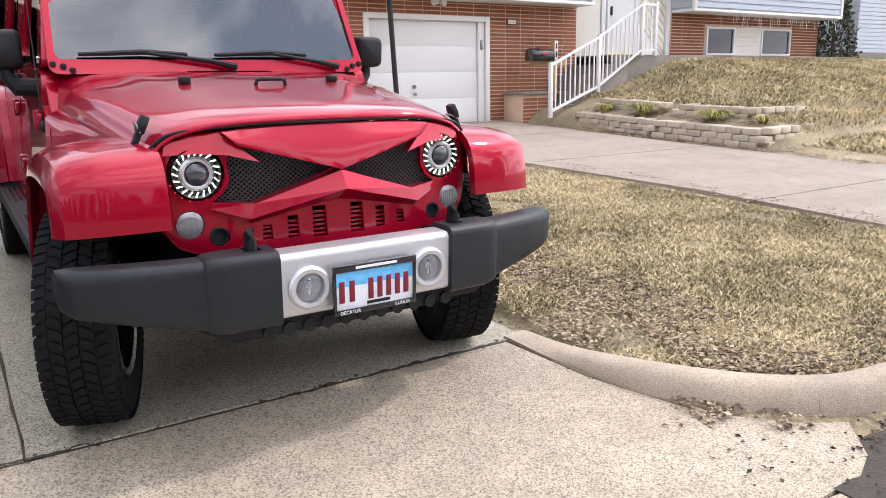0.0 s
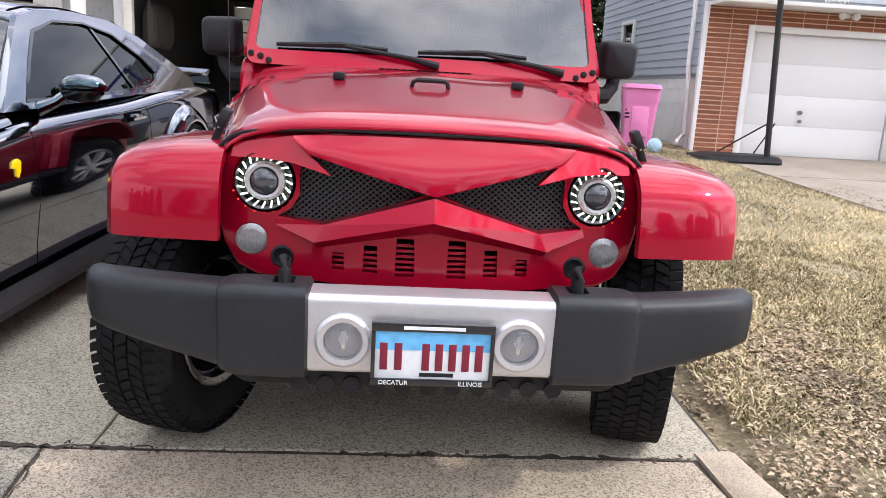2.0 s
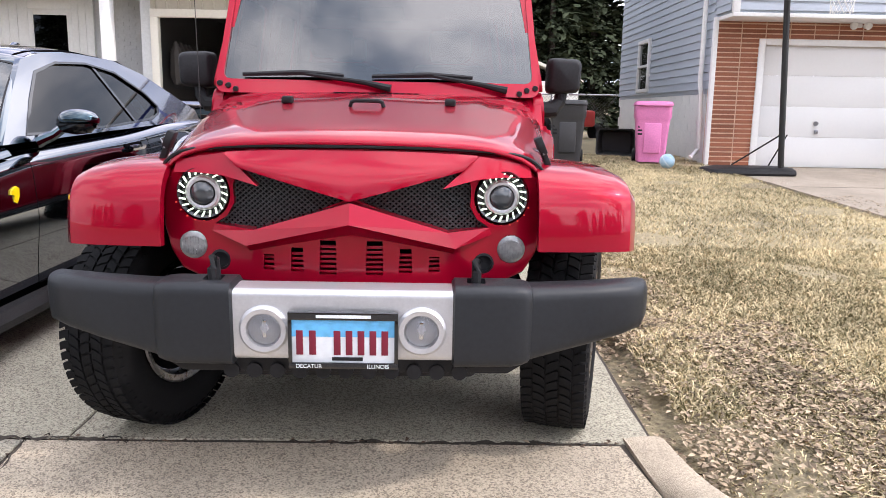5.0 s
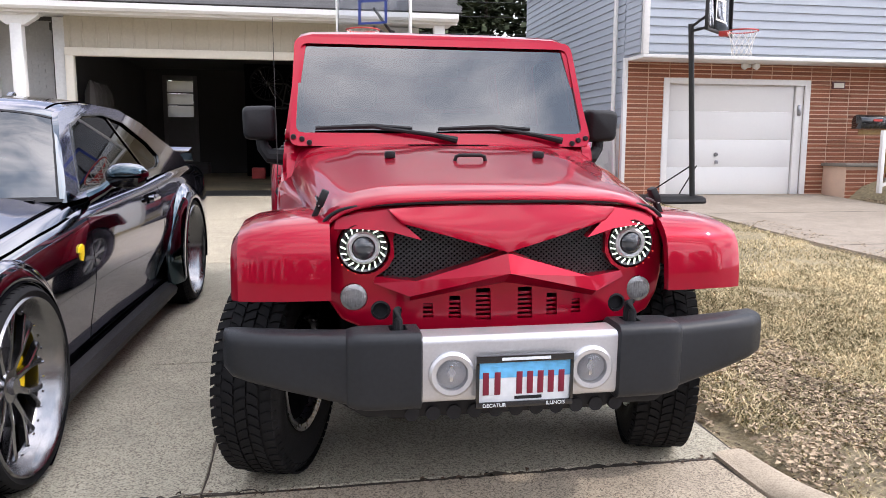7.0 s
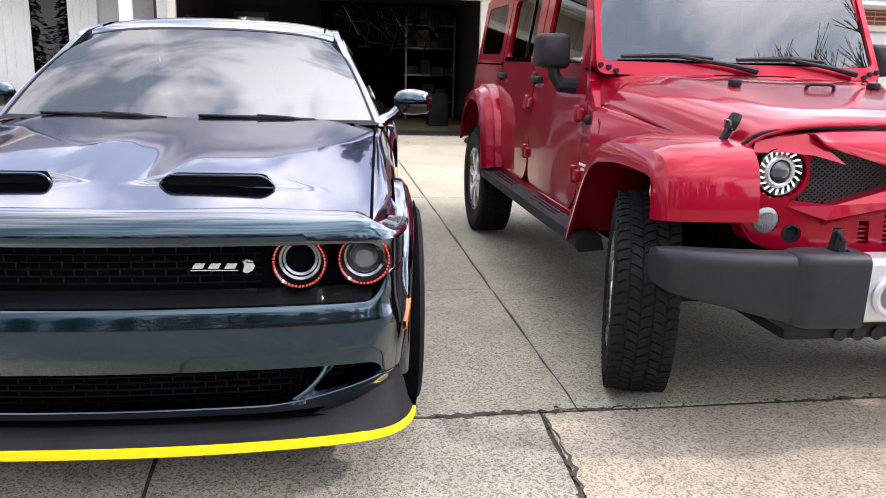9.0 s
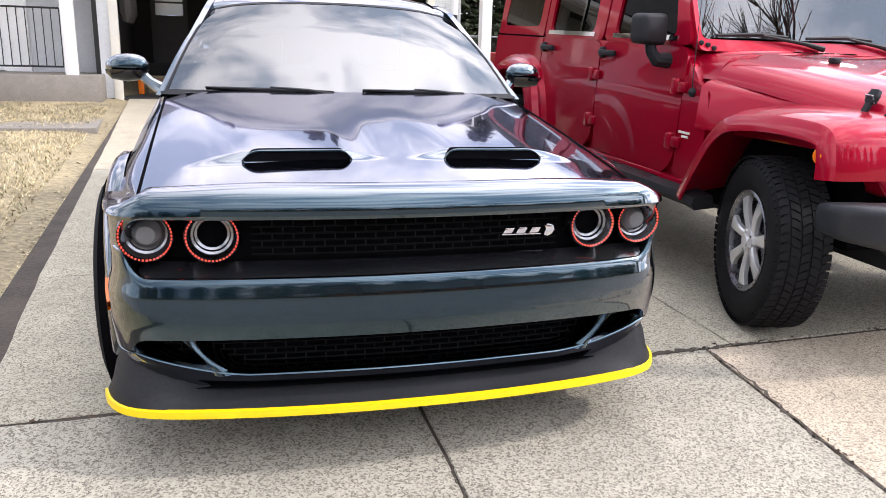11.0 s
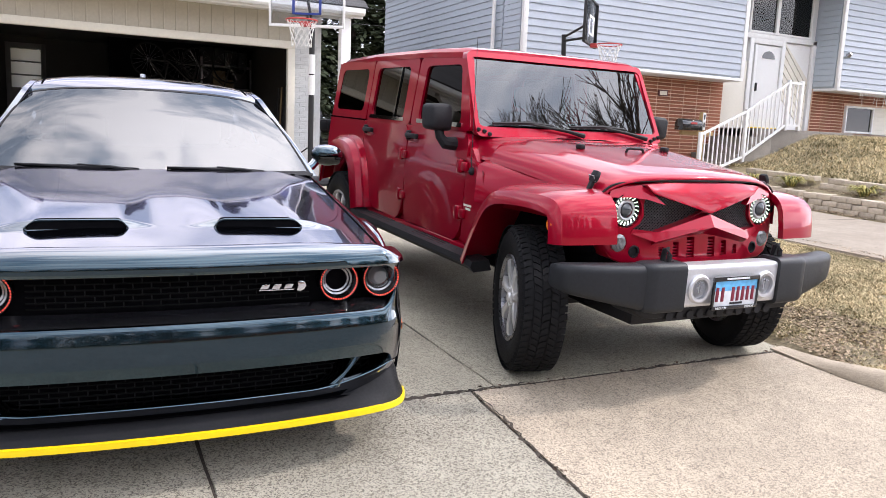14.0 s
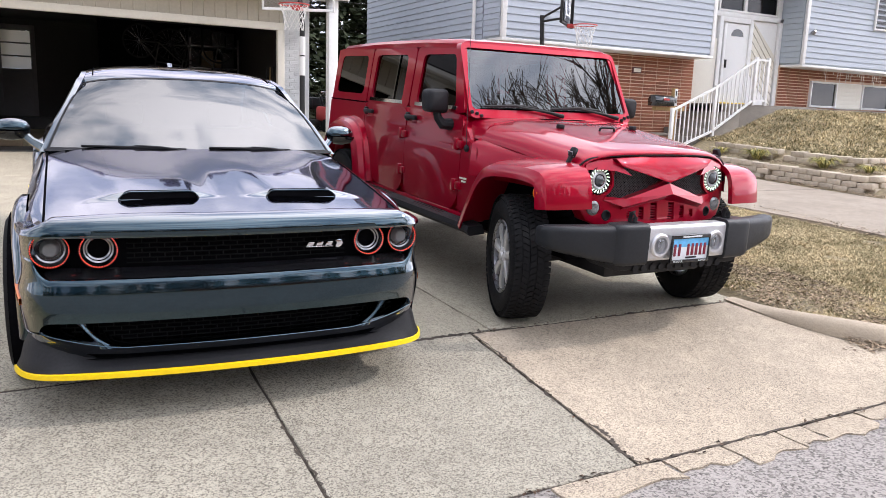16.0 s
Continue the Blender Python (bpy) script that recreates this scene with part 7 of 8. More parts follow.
sp = part("splitter", sweep(split_sec, SPF), "black", COUPE)
part("yellow_edge", sweep(lambda x, y: [(0.008, 0.200), (-0.006, 0.198), (-0.008, 0.176), (0.006, 0.172)], SPF), "yellow", sp)
for s in (-1, 1):
    part("corner_marker", sweep(lambda x, y: [(0.004, 0.525 + 0.25 * (y + 0.50)), (-0.013, 0.523 + 0.25 * (y + 0.50)), (-0.013, 0.497 + 0.25 * (y + 0.50)), (0.004, 0.495 + 0.25 * (y + 0.50))], None, lambda x, y: s * x > 0 and -0.57 < y < -0.41), "orange", COUPE)
part("under_tray", cube(-0.86, 0.86, -0.60, 3.9, 0.155, 0.19), "dark", COUPE)


def show_wheel(parent, m, side, W, dish):
    """Thin tyre on a deep-lipped polished rim with forked grey spokes."""
    w = new("wheel")
    w.parent, w.matrix_basis = parent, m
    R, h = 0.385, W / 2
    prof = [(0.330, -h + 0.02), (0.342, -h + 0.004), (0.358, -h - 0.004), (0.372, -h + 0.008), (0.381, -h + 0.030), (R, -h + 0.06), (R, -0.03), (R - 0.008, -0.028), (R - 0.008, -0.016), (R, -0.014)]
    prof = prof + [(r, -a) for r, a in reversed(prof)] + [(0.325, h - 0.02), (0.325, -h + 0.02)]
    ty = part("tyre", lathe(prof, 72, close=True), "tyre", w)
    bm = bmesh.new()
    for k in range(60):
        a = 2 * math.pi * k / 60
        for s2 in (-1, 1):
            tube([(s2 * (h - 0.012), (R - 0.012) * math.sin(a + 0.05), (R - 0.012) * math.cos(a + 0.05)), (s2 * (h - 0.05), (R + 0.0005) * math.sin(a), (R + 0.0005) * math.cos(a)), (s2 * 0.05, (R + 0.0005) * math.sin(a - 0.03), (R + 0.0005) * math.cos(a - 0.03))], 0.003, 4, bm, False)
    part("sipes", bm, "dark", w)["kind"] = "stuff"
    rim = part("rim", lathe([(0.330, side * (h - 0.015)), (0.340, side * (h - 0.004)), (0.333, side * (h + 0.004)), (0.322, side * (h - 0.004)), (0.306, side * (h - 0.045)), (0.291, side * (h - dish)), (0.284, side * (h - dish - 0.01)), (0.288, side * (-h + 0.03))], 64), "lip", w)
    fz = h - dish
    for k in range(10):
        a = 2 * math.pi * k / 10 + 0.15
        bm = bmesh.new()
        def bar(r0, t0, r1, t1, w0, w1, d0, d1):
            rings = []
            for f in np.linspace(0, 1, 4):
                r, t, ww, d = r0 + (r1 - r0) * f, t0 + (t1 - t0) * f, w0 + (w1 - w0) * f, d0 + (d1 - d0) * f
                rings.append([(side * (fz + d - e), r * math.cos(a + t) - q * math.sin(a + t), r * math.sin(a + t) + q * math.cos(a + t)) for q, e in ((-ww, 0.03), (-ww, 0.004), (-ww * 0.5, 0), (ww * 0.5, 0), (ww, 0.004), (ww, 0.03))])
            loft(rings, True, True, bm)
        bar(0.05, 0, 0.15, 0, 0.016, 0.012, 0.0, 0.012)
        bar(0.14, 0, 0.288, 0.13, 0.010, 0.012, 0.012, 0.006)
        bar(0.14, 0, 0.288, -0.13, 0.010, 0.012, 0.012, 0.006)
        part("spoke", bm, "greyalloy2", w)
    bm = bmesh.new()
    for k in range(30):
        a = 2 * math.pi * k / 30
        lathe([(0.006, 0.0), (0.006, 0.006), (0, 0.007)], 6, bm, Matrix.Translation((side * (fz + 0.004), 0.294 * math.cos(a), 0.294 * math.sin(a))) @ pose(0, 0, 0, 0, 0, 0 if side > 0 else 180))
    part("rim_bolts", bm, "chrome", w)["kind"] = "stuff"
    part("hub_cap", lathe([(0.066, side * (fz - 0.03)), (0.062, side * (fz + 0.006)), (0.034, side * (fz + 0.010)), (0.030, side * (fz + 0.024)), (0, side * (fz + 0.026))], 28), "greyalloy2", w)
    part("brake_disc", lathe([(0.0, side * (fz - 0.06)), (0.20, side * (fz - 0.06)), (0.20, side * (fz - 0.09)), (0, side * (fz - 0.09))], 40), "greyalloy", w)
    bm = bmesh.new()
    rings = [[(side * (fz - d), r * math.cos(t), r * math.sin(t)) for d, r in ((0.04, 0.15), (0.04, 0.225), (0.11, 0.225), (0.11, 0.15))] for t in np.linspace(radians(-20), radians(20), 9)]
    part("brake_caliper", loft(rings, True, True, bm), "yellow", w)
    part("inner_barrel", lathe([(0, side * (-h + 0.05)), (0.288, side * (-h + 0.05))], 36), "dark", w)
    return w


for s in (-1, 1):
    show_wheel(COUPE, pose(s * 0.845, 0.0, 0.385, 0, 0, 0), s, 0.28, 0.085)
    show_wheel(COUPE, pose(s * 0.855, 2.95, 0.385), s, 0.30, 0.115)


# ---- retaining walls and planting ----
def leaf_soup(name, spots, mat_name, label, size=(0.007, 0.018), seed=5, lift=0.004):
    """Many small curled leaves; spots are (count, x0, x1, y0, y1, height function)."""
    r = random.Random(seed)
    vs, fs = [], []
    for count, x0, x1, y0, y1, zf in spots:
        for _ in range(count):
            x, y = r.uniform(x0, x1), r.uniform(y0, y1)
            if noise.noise((x * 2.1, y * 2.1, seed)) < -0.12 and r.random() < 0.8:
                continue
            s, a = r.uniform(*size), r.uniform(0, 6.283)
            u = Vector((math.cos(a), math.sin(a), r.uniform(-0.3, 0.4)))
            v = Vector((-math.sin(a) * 0.6, math.cos(a) * 0.6, r.uniform(-0.25, 0.25)))
            c = Vector((x, y, zf(x, y) + lift + r.uniform(0, 0.012)))
            k = len(vs)
            up = Vector((0, 0, s * r.uniform(0.1, 0.45)))
            vs += [c - u * s, c + v * s + up, c + u * s, c - v * s + up]
            fs += [(k, k + 1, k + 2), (k, k + 2, k + 3)]
    me = bpy.data.meshes.new(name)
    me.from_pydata([tuple(v) for v in vs], [], fs)
    me.materials.append(M[mat_name])
    return tagged(new(name, me), label, "leaves", kind="stuff")


RW = thing("retaining_wall", "two-tier retaining wall of tan split-face blocks", "wall", kind="structure")
base = None
rr = random.Random(8)


def lay_blocks(path, z0, courses, h=0.105, w=0.29):
    global base
    P = [np.array(p, float) for p in path]
    for c in range(courses):
        d_left = 0.14 * (c % 2)
        for a, b in zip(P, P[1:]):
            L = np.linalg.norm(b - a)
            u = (b - a) / L
            n = int(L / w)
            for i in range(n):
                p = a + u * (d_left + (i + 0.5) * w)
                yaw = math.degrees(math.atan2(u[1], u[0])) + rr.uniform(-3, 3)
                m = pose(p[0] + 0.018 * c, p[1], z0(p[0], p[1]) + (c + 0.5) * h + rr.uniform(-0.004, 0.004), rr.uniform(-2, 2), rr.uniform(-2, 2), yaw)
                if base is None:
                    q = cube(-w / 2 + 0.004, w / 2 - 0.004, -0.10, 0.10, -h / 2 + 0.002, h / 2 - 0.002, 0.018, None, 2)
                    for v in q.verts:
                        v.co += Vector((0, 0.012 * noise.noise(v.co * 22), 0.006 * noise.noise(v.co * 17)))
                    base = part("block", q, "block", RW)
                    o = base
                else:
                    o = new("block", base.data)
                    o.parent = RW
                o.matrix_basis = m


lay_blocks([(10.50, 11.1), (10.33, 9.0), (10.35, 6.95)], lambda x, y: drive_z(y) - 0.02, 3)
lay_blocks([(10.35, 6.92), (11.5, 7.0), (12.9, 7.5)], lambda x, y: drive_z(y) + 0.0, 3)
lay_blocks([(11.15, 11.2), (11.05, 9.2), (11.2, 7.7), (12.4, 7.7)], lambda x, y: drive_z(y) + 0.33, 2)
for x, y, n, s in ((10.78, 8.15, 150, 0.42), (10.75, 9.65, 160, 0.44), (10.85, 10.7, 90, 0.32), (10.95, 7.35, 90, 0.30)):
    vs, fs = [], []
    zb = drive_z(y) + 0.30
    for _ in range(n):
        a, L = rr.uniform(0, 6.283), s * rr.uniform(0.6, 1.15)
        dx, dy = math.cos(a), math.sin(a)
        k = len(vs)
        for t in np.linspace(0, 1, 6):
            rad, hgt = L * (0.15 + 0.85 * t), L * (1.5 * t - 1.25 * t * t)
            w = 0.014 * (1 - t * 0.85)
            vs += [(x + dx * rad * 0.9 - dy * w, y + dy * rad * 0.9 + dx * w, zb + hgt), (x + dx * rad * 0.9 + dy * w, y + dy * rad * 0.9 - dx * w, zb + hgt)]
        fs += [(k + 2 * i, k + 2 * i + 1, k + 2 * i + 3, k + 2 * i + 2) for i in range(5)]
    me = bpy.data.meshes.new("strap_leaf_plant")
    me.from_pydata(vs, [], fs)
    me.materials.append(M["plant"])
    tagged(new("strap_leaf_plant", me), "yellow-green strap-leaved clump on the wall bed", "plant", "plants on the wall")

leaf_soup("leaf_litter", [
    (6000, 9.95, 10.30, 5.0, 11.9, lambda x, y: max(drive_z(y), ground_z(x, y)) + 0.012),
    (3500, 10.45, 11.1, 7.0, 11.2, lambda x, y: ground_z(x, y) + 0.012),
    (1200, 10.4, 12.4, 5.6, 6.9, lambda x, y: ground_z(x, y)),
    (12000, 2.30, 3.4, 1.75, 4.2, lambda x, y: ground_z(x, y) + 0.01),
    (4200, 2.32, 3.0, 3.4, 8.0, lambda x, y: ground_z(x, y) + 0.01),
    (3600, 2.6, 5.5, 1.55, 2.1, lambda x, y: ground_z(x, y) + 0.01),
    (160, 6.3, 10.0, 12.6, 12.95, lambda x, y: drive_z(y)),
    (1500, -5.2, -3.15, 9.0, 12.6, lambda x, y: ground_z(x, y) + 0.02),
    (500, -3.4, -3.05, 3.0, 9.0, lambda x, y: ground_z(x, y) + 0.02),
    (2600, 6.15, 6.75, 1.9, 9.5, lambda x, y: max(drive_z(y), ground_z(x, y)) + 0.004),
    (60, -3.0, 10.0, 1.5, 13.0, lambda x, y: drive_z(y) + 0.002),
    (350, 3.2, 6.2, 9.0, 13.2, lambda x, y: ground_z(x, y) + 0.01),
], "leaf", "curled brown dead leaves along edges and joints")

leaf_soup("joint_crumbs", [
    (1100, -3.0, 2.25, 2.745, 2.80, lambda x, y: drive_z(y) - 0.014),
    (200, -3.0, 2.25, 1.22, 1.28, lambda x, y: drive_z(1.27) - 0.004),
    (900, 2.5, 5.0, 1.08, 1.46, lambda x, y: -0.114),
    (160, -0.09, -0.03, 1.3, 2.7, lambda x, y: drive_z(y) - 0.012),
    (160, 2.2, 3.2, 1.2, 2.7, lambda x, y: drive_z(y) - 0.002),
], "crumb", "dark crumbs, twigs and leaf scraps in joints and gutter", (0.006, 0.016), 9, 0.002)


def grass(name, x0, x1, y0, y1, n, seed, inside, h=(0.012, 0.042), mat_name="blade", w=0.0030):
    r = np.random.RandomState(seed)
    xs, ys = r.uniform(x0, x1, n), r.uniform(y0, y1, n)
    vs, fs = [], []
    for x, y, a, hh, b, lean in zip(xs, ys, r.uniform(0, 6.283, n), r.uniform(h[0], h[1], n), r.uniform(0, 6.283, n), r.uniform(0.3, 2.2, n)):
        if not inside(x, y):
            continue
        if noise.noise((x * 1.3, y * 1.3, 4)) < -0.40 and hh > 0.02:
            continue
        z = ground_z(x, y) - 0.002
        dx, dy = math.cos(a) * w, math.sin(a) * w
        tx, ty = math.cos(b) * hh * lean, math.sin(b) * hh * lean
        k = len(vs)
        vs += [(x - dx, y - dy, z), (x + dx, y + dy, z), (x + tx * 0.5 + dx, y + ty * 0.5 + dy, z + hh * 0.7), (x + tx * 0.5 - dx, y + ty * 0.5 - dy, z + hh * 0.7), (x + tx, y + ty, z + hh * 0.85)]
        fs += [(k, k + 1, k + 2, k + 3), (k + 3, k + 2, k + 4)]
    me = bpy.data.meshes.new(name)
    me.from_pydata(vs, [], fs)
    me.materials.append(M[mat_name])
    return tagged(new(name, me), "matted dry winter grass, straw with hints of green", "grass", kind="stuff")


def kerb_x(y):
    return 2.34 if y > 2.3 else 2.34 + 0.9 * smooth(2.3, 1.62, y) + 3.0 * smooth(1.70, 1.55, y)


grass("lawn_grass", 2.3, 6.5, 1.6, 6.2, 170000, 1, lambda x, y: x > kerb_x(y) + 0.12 and x < 6.45)
grass("lawn_grass", 2.3, 6.3, 6.2, 14.5, 70000, 2, lambda x, y: x > 2.32)
grass("lawn_grass", 10.9, 22.0, 5.0, 12.3, 90000, 3, lambda x, y: (x > 11.3 or y < 6.8), (0.03, 0.09), w=0.007)
grass("lawn_grass", -6.5, -2.98, 1.6, 12.4, 45000, 4, lambda x, y: x < -2.99 - 0.012 * y)

# ---- yard things ----
def hoop(name, label, foot, bx, by, yaw, post_mat, top, wrap, lean=0.0, drop=0.0):
    """Portable basketball hoop: base tank, post, arm, board, rim and net."""
    h = thing(name, label, "basketball hoop")
    fx, fy = foot
    fz = drive_z(fy) + 0.0
    m = pose(bx, by, 0, 0, 0, yaw)
    part("base_tank", loft([[(fx + x * k, fy + y * k + 0.25, fz + z) for x, y in rrect(-0.42 if wrap else -1.10, 0.42 if wrap else 0.24, -0.40, 0.40, 0.14, 4)] for z, k in ((0.0, 0.97), (0.03, 1.0), (0.08, 0.96), (0.115, 0.8), (0.12, 0.5))], True), "black", h)
    pt = Vector((fx, fy, fz + 0.08))
    part("post", tube([pt, (fx + lean * 0.4, fy, fz + 1.2), (fx + lean, fy, top)], 0.045, 12), post_mat, h)
    if wrap:
        for a, b in ((1.93, 2.25), (2.27, 2.58)):
            part("post_wrap", tube([(fx, fy, a), (fx, fy, b)], 0.052, 12), "white", h)
    for s in (-1, 1):
        part("brace", tube([(fx + s * 0.05, fy, fz + 0.62), (fx + s * 0.30 - 0.25, fy + 0.55, fz + 0.12)], 0.012, 6), "iron", h)
    zb = top - 0.12
    bd = part("backboard", cube(-0.56, 0.56, -0.015, 0.015, zb - 0.10, zb + 0.68, 0.01, None, 2, m), "lens", h)
    bm = bmesh.new()
    for a, b, c, d in ((-0.56, 0.56, zb + 0.66, zb + 0.69), (-0.56, 0.56, zb - 0.12, zb - 0.08), (-0.57, -0.54, zb - 0.12, zb + 0.69), (0.54, 0.57, zb - 0.12, zb + 0.69)):
        cube(a, b, -0.025, 0.025, c, d, 0.004, bm, 2, m)
    part("board_frame", bm, "white" if wrap else "iron", h)
    bm = bmesh.new()
    for a, b, c, d in ((-0.22, 0.22, zb + 0.36, zb + 0.40), (-0.22, 0.22, zb + 0.06, zb + 0.09), (-0.22, -0.18, zb + 0.06, zb + 0.4), (0.18, 0.22, zb + 0.06, zb + 0.4)):
        cube(a, b, -0.022, -0.017, c, d, 0, bm, 2, m)
    part("target_square", bm, "blue" if wrap else "white", h)
    pb = m @ Vector((0, 0.03, zb + 0.15))
    for z in (0.0, 0.25):
        part("arm", tube([(fx + lean, fy, min(top - 0.05, zb + z)), pb + Vector((0, 0, z - 0.12))], 0.022, 6), "iron", h)
    rc = m @ Vector((0, -0.36, zb - drop))
    rm = part("rim", tube([rc + Vector((0.225 * math.cos(t), 0.225 * math.sin(t), 0)) for t in np.linspace(0, 2 * math.pi, 33)], 0.010, 6), "rimred", h)
    part("rim_bracket", cube(-0.07, 0.07, -0.15, -0.02, zb - drop - 0.05, zb - drop + 0.02, 0.006, None, 2, m), "rimred", rm)
    bm = bmesh.new()
    for k in range(12):
        for sg in (-1, 1):
            pts = []
            for j in range(6):
                t = 2 * math.pi * k / 12 + sg * j * 0.26
                r = 0.22 - 0.035 * j + 0.004 * j * j
                pts.append(rc + Vector((r * math.cos(t), r * math.sin(t), -0.075 * j)))
            tube(pts, 0.0045, 4, bm, False)
    part("net", bm, "net", h)
    return h


hoop("basketball_hoop", "black portable basketball hoop beside the neighbour's garage door", (6.82, 11.72), 6.80, 11.10, 42, "iron", 3.34, False, -0.16, 0.11)
hoop("basketball_hoop", "white-posted basketball hoop with a clear board by the garage", (1.82, 11.9), 1.45, 10.95, -28, "iron", 3.12, True, 0.0, 0.07)


def wheelie_bin(m, mat_name, label, w=0.56):
    b = thing("wheeled_bin", label, "bin", m)
    rings = []
    for z, k in ((0.05, 0.80), (0.10, 0.82), (0.70, 0.97), (0.76, 1.0), (0.80, 1.06), (0.98, 1.06)):
        rings.append([(x * k, y * k, z) for x, y in rrect(-w / 2, w / 2, -0.30, 0.30, 0.06, 4)])
    bd = part("body", loft(rings), mat_name, b)
    part("front_panel", cube(-0.14, 0.14, -0.305, -0.255, 0.20, 0.70, 0.02), mat_name, bd)
    part("lid", loft([[(x * k, y * k - 0.01, z) for x, y in rrect(-w / 2 - 0.03, w / 2 + 0.03, -0.36, 0.34, 0.07, 4)] for z, k in ((0.985, 1.0), (1.01, 1.0), (1.05, 0.94), (1.06, 0.7))]), mat_name, b)
    part("handle", tube([(-0.2, 0.34, 0.95), (-0.2, 0.42, 0.97), (0.2, 0.42, 0.97), (0.2, 0.34, 0.95)], 0.016, 8), mat_name, b)
    for s in (-1, 1):
        part("wheel", lathe([(0, -0.03), (0.11, -0.03), (0.125, 0), (0.11, 0.03), (0, 0.03)], 24, None, pose(s * (w / 2 - 0.02), 0.30, 0.125)), "black", b)
    bm = bmesh.new()
    for z in (0.50, 0.56, 0.62):
        cube(-0.24, -0.17, -0.285, -0.27, z, z + 0.03, 0, bm)
    part("label_bars", bm, "black", b)
    return b


wheelie_bin(pose(5.18, 13.1, drive_z(13.1), 0, 0, -12), "pink", "faded pink wheeled refuse bin on the grass")
wheelie_bin(pose(3.70, 12.9, drive_z(12.9), 0, 0, -8), "binblack", "dark grey wheeled refuse bin with lid shut")
tub = thing("storage_tub", "black plastic tub lying on its side", "tub", pose(4.95, 14.6, drive_z(14.6) + 0.26, 90, 0, -15))
part("shell", loft([[(x * k, y * k, z) for x, y in rrect(-0.34, 0.34, -0.24, 0.24, 0.08, 5)] for z, k in ((-0.2, 0.0), (-0.2, 0.8), (0.35, 1.0), (0.36, 1.06), (0.33, 1.06), (0.35, 0.98), (-0.17, 0.78), (-0.17, 0.0))], False), "binblack", tub)
ball = thing("basketball", "pale blue and white rubber ball on the grass", "ball", pose(5.22, 12.25, ground_z(5.22, 12.25) + 0.118, 30, 20, 0))
part("shell", lathe([(0.12 * math.sin(t), -0.12 * math.cos(t)) for t in np.linspace(0, math.pi, 17)], 28), "ballblue", ball)
bm = bmesh.new()
for rot in (0, 60, 120):
    q = tube([Vector((0.1195 * math.cos(t), 0.1195 * math.sin(t), 0)) for t in np.linspace(0, 2 * math.pi, 33)], 0.004, 5)
    bmesh.ops.transform(q, matrix=pose(0, 0, 0, rot, 25, 0), verts=q.verts)
    merge(bm, q)
part("seams", bm, "white", ball)
mw = thing("ride_on_mower", "small red ride-on mower by the fence", "mower", pose(4.9, 19.5, drive_z(18.78), 0, 0, 25))
part("hood", cube(-0.28, 0.28, -0.75, 0.05, 0.30, 0.70, 0.06), "rimred", mw)
part("deck", cube(-0.45, 0.45, -0.1, 0.7, 0.18, 0.34, 0.04), "iron", mw)
part("seat", cube(-0.22, 0.22, 0.25, 0.75, 0.60, 0.95, 0.08), "black", mw)
part("steering", tube([(0, 0.0, 0.6), (0, 0.12, 0.95)], 0.03, 8), "black", mw)
for x, y, r in ((-0.4, -0.55, 0.18), (0.4, -0.55, 0.18), (-0.42, 0.5, 0.26), (0.42, 0.5, 0.26)):
    part("wheel", lathe([(0, -0.08), (r, -0.08), (r * 1.05, 0), (r, 0.08), (0, 0.08)], 20, None, pose(x, y, r)), "tyre", mw)

# ---- behind the houses ----
sh = thing("garden_shed", "white garden shed with a pale gabled roof", "shed", pose(5.6, 31, drive_z(18.78) - 0.1))
part("walls", cube(-1.7, 1.7, 0, 3, 0, 2.0, 0.02), "white", sh)
part("roof", prism([(-1.85, 1.95), (0, 2.65), (1.85, 1.95), (1.85, 2.05), (0, 2.78), (-1.85, 2.05)], "y", -0.15, 3.15), "cream", sh)
part("door", cube(-0.6, 0.6, -0.02, 0.0, 0.05, 1.85, 0.005), "cream", sh)
fe = thing("chain_link_fence", "grey chain-link fence with slim posts", "fence")
fzz = drive_z(18.78)
for i in range(9):
    part("post", tube([(2.7 + i * 0.45, 19.9, fzz - 0.1), (2.7 + i * 0.45, 19.9, fzz + 1.15)] if i % 4 == 0 else [(2.7 + i * 0.45, 19.9, fzz + 1.10), (2.7 + i * 0.45 + 0.44, 19.9, fzz + 1.10)], 0.022, 6), "greyalloy", fe)
bm = bmesh.new()
for k in range(-14, 42):
    for s in (-1, 1):
        x0 = 2.7 + k * 0.09
        a, b = (x0, x0 + 1.1) if s > 0 else (x0 + 1.1, x0)
        pts = [(max(2.7, min(6.2, a + (b - a) * t)), 19.9, fzz + 1.1 * t) for t in (0, 1)]
        if abs(pts[0][0] - pts[1][0]) > 0.6:
            tube(pts, 0.0035, 3, bm, False)
part("wire_mesh", bm, "greyalloy", fe)


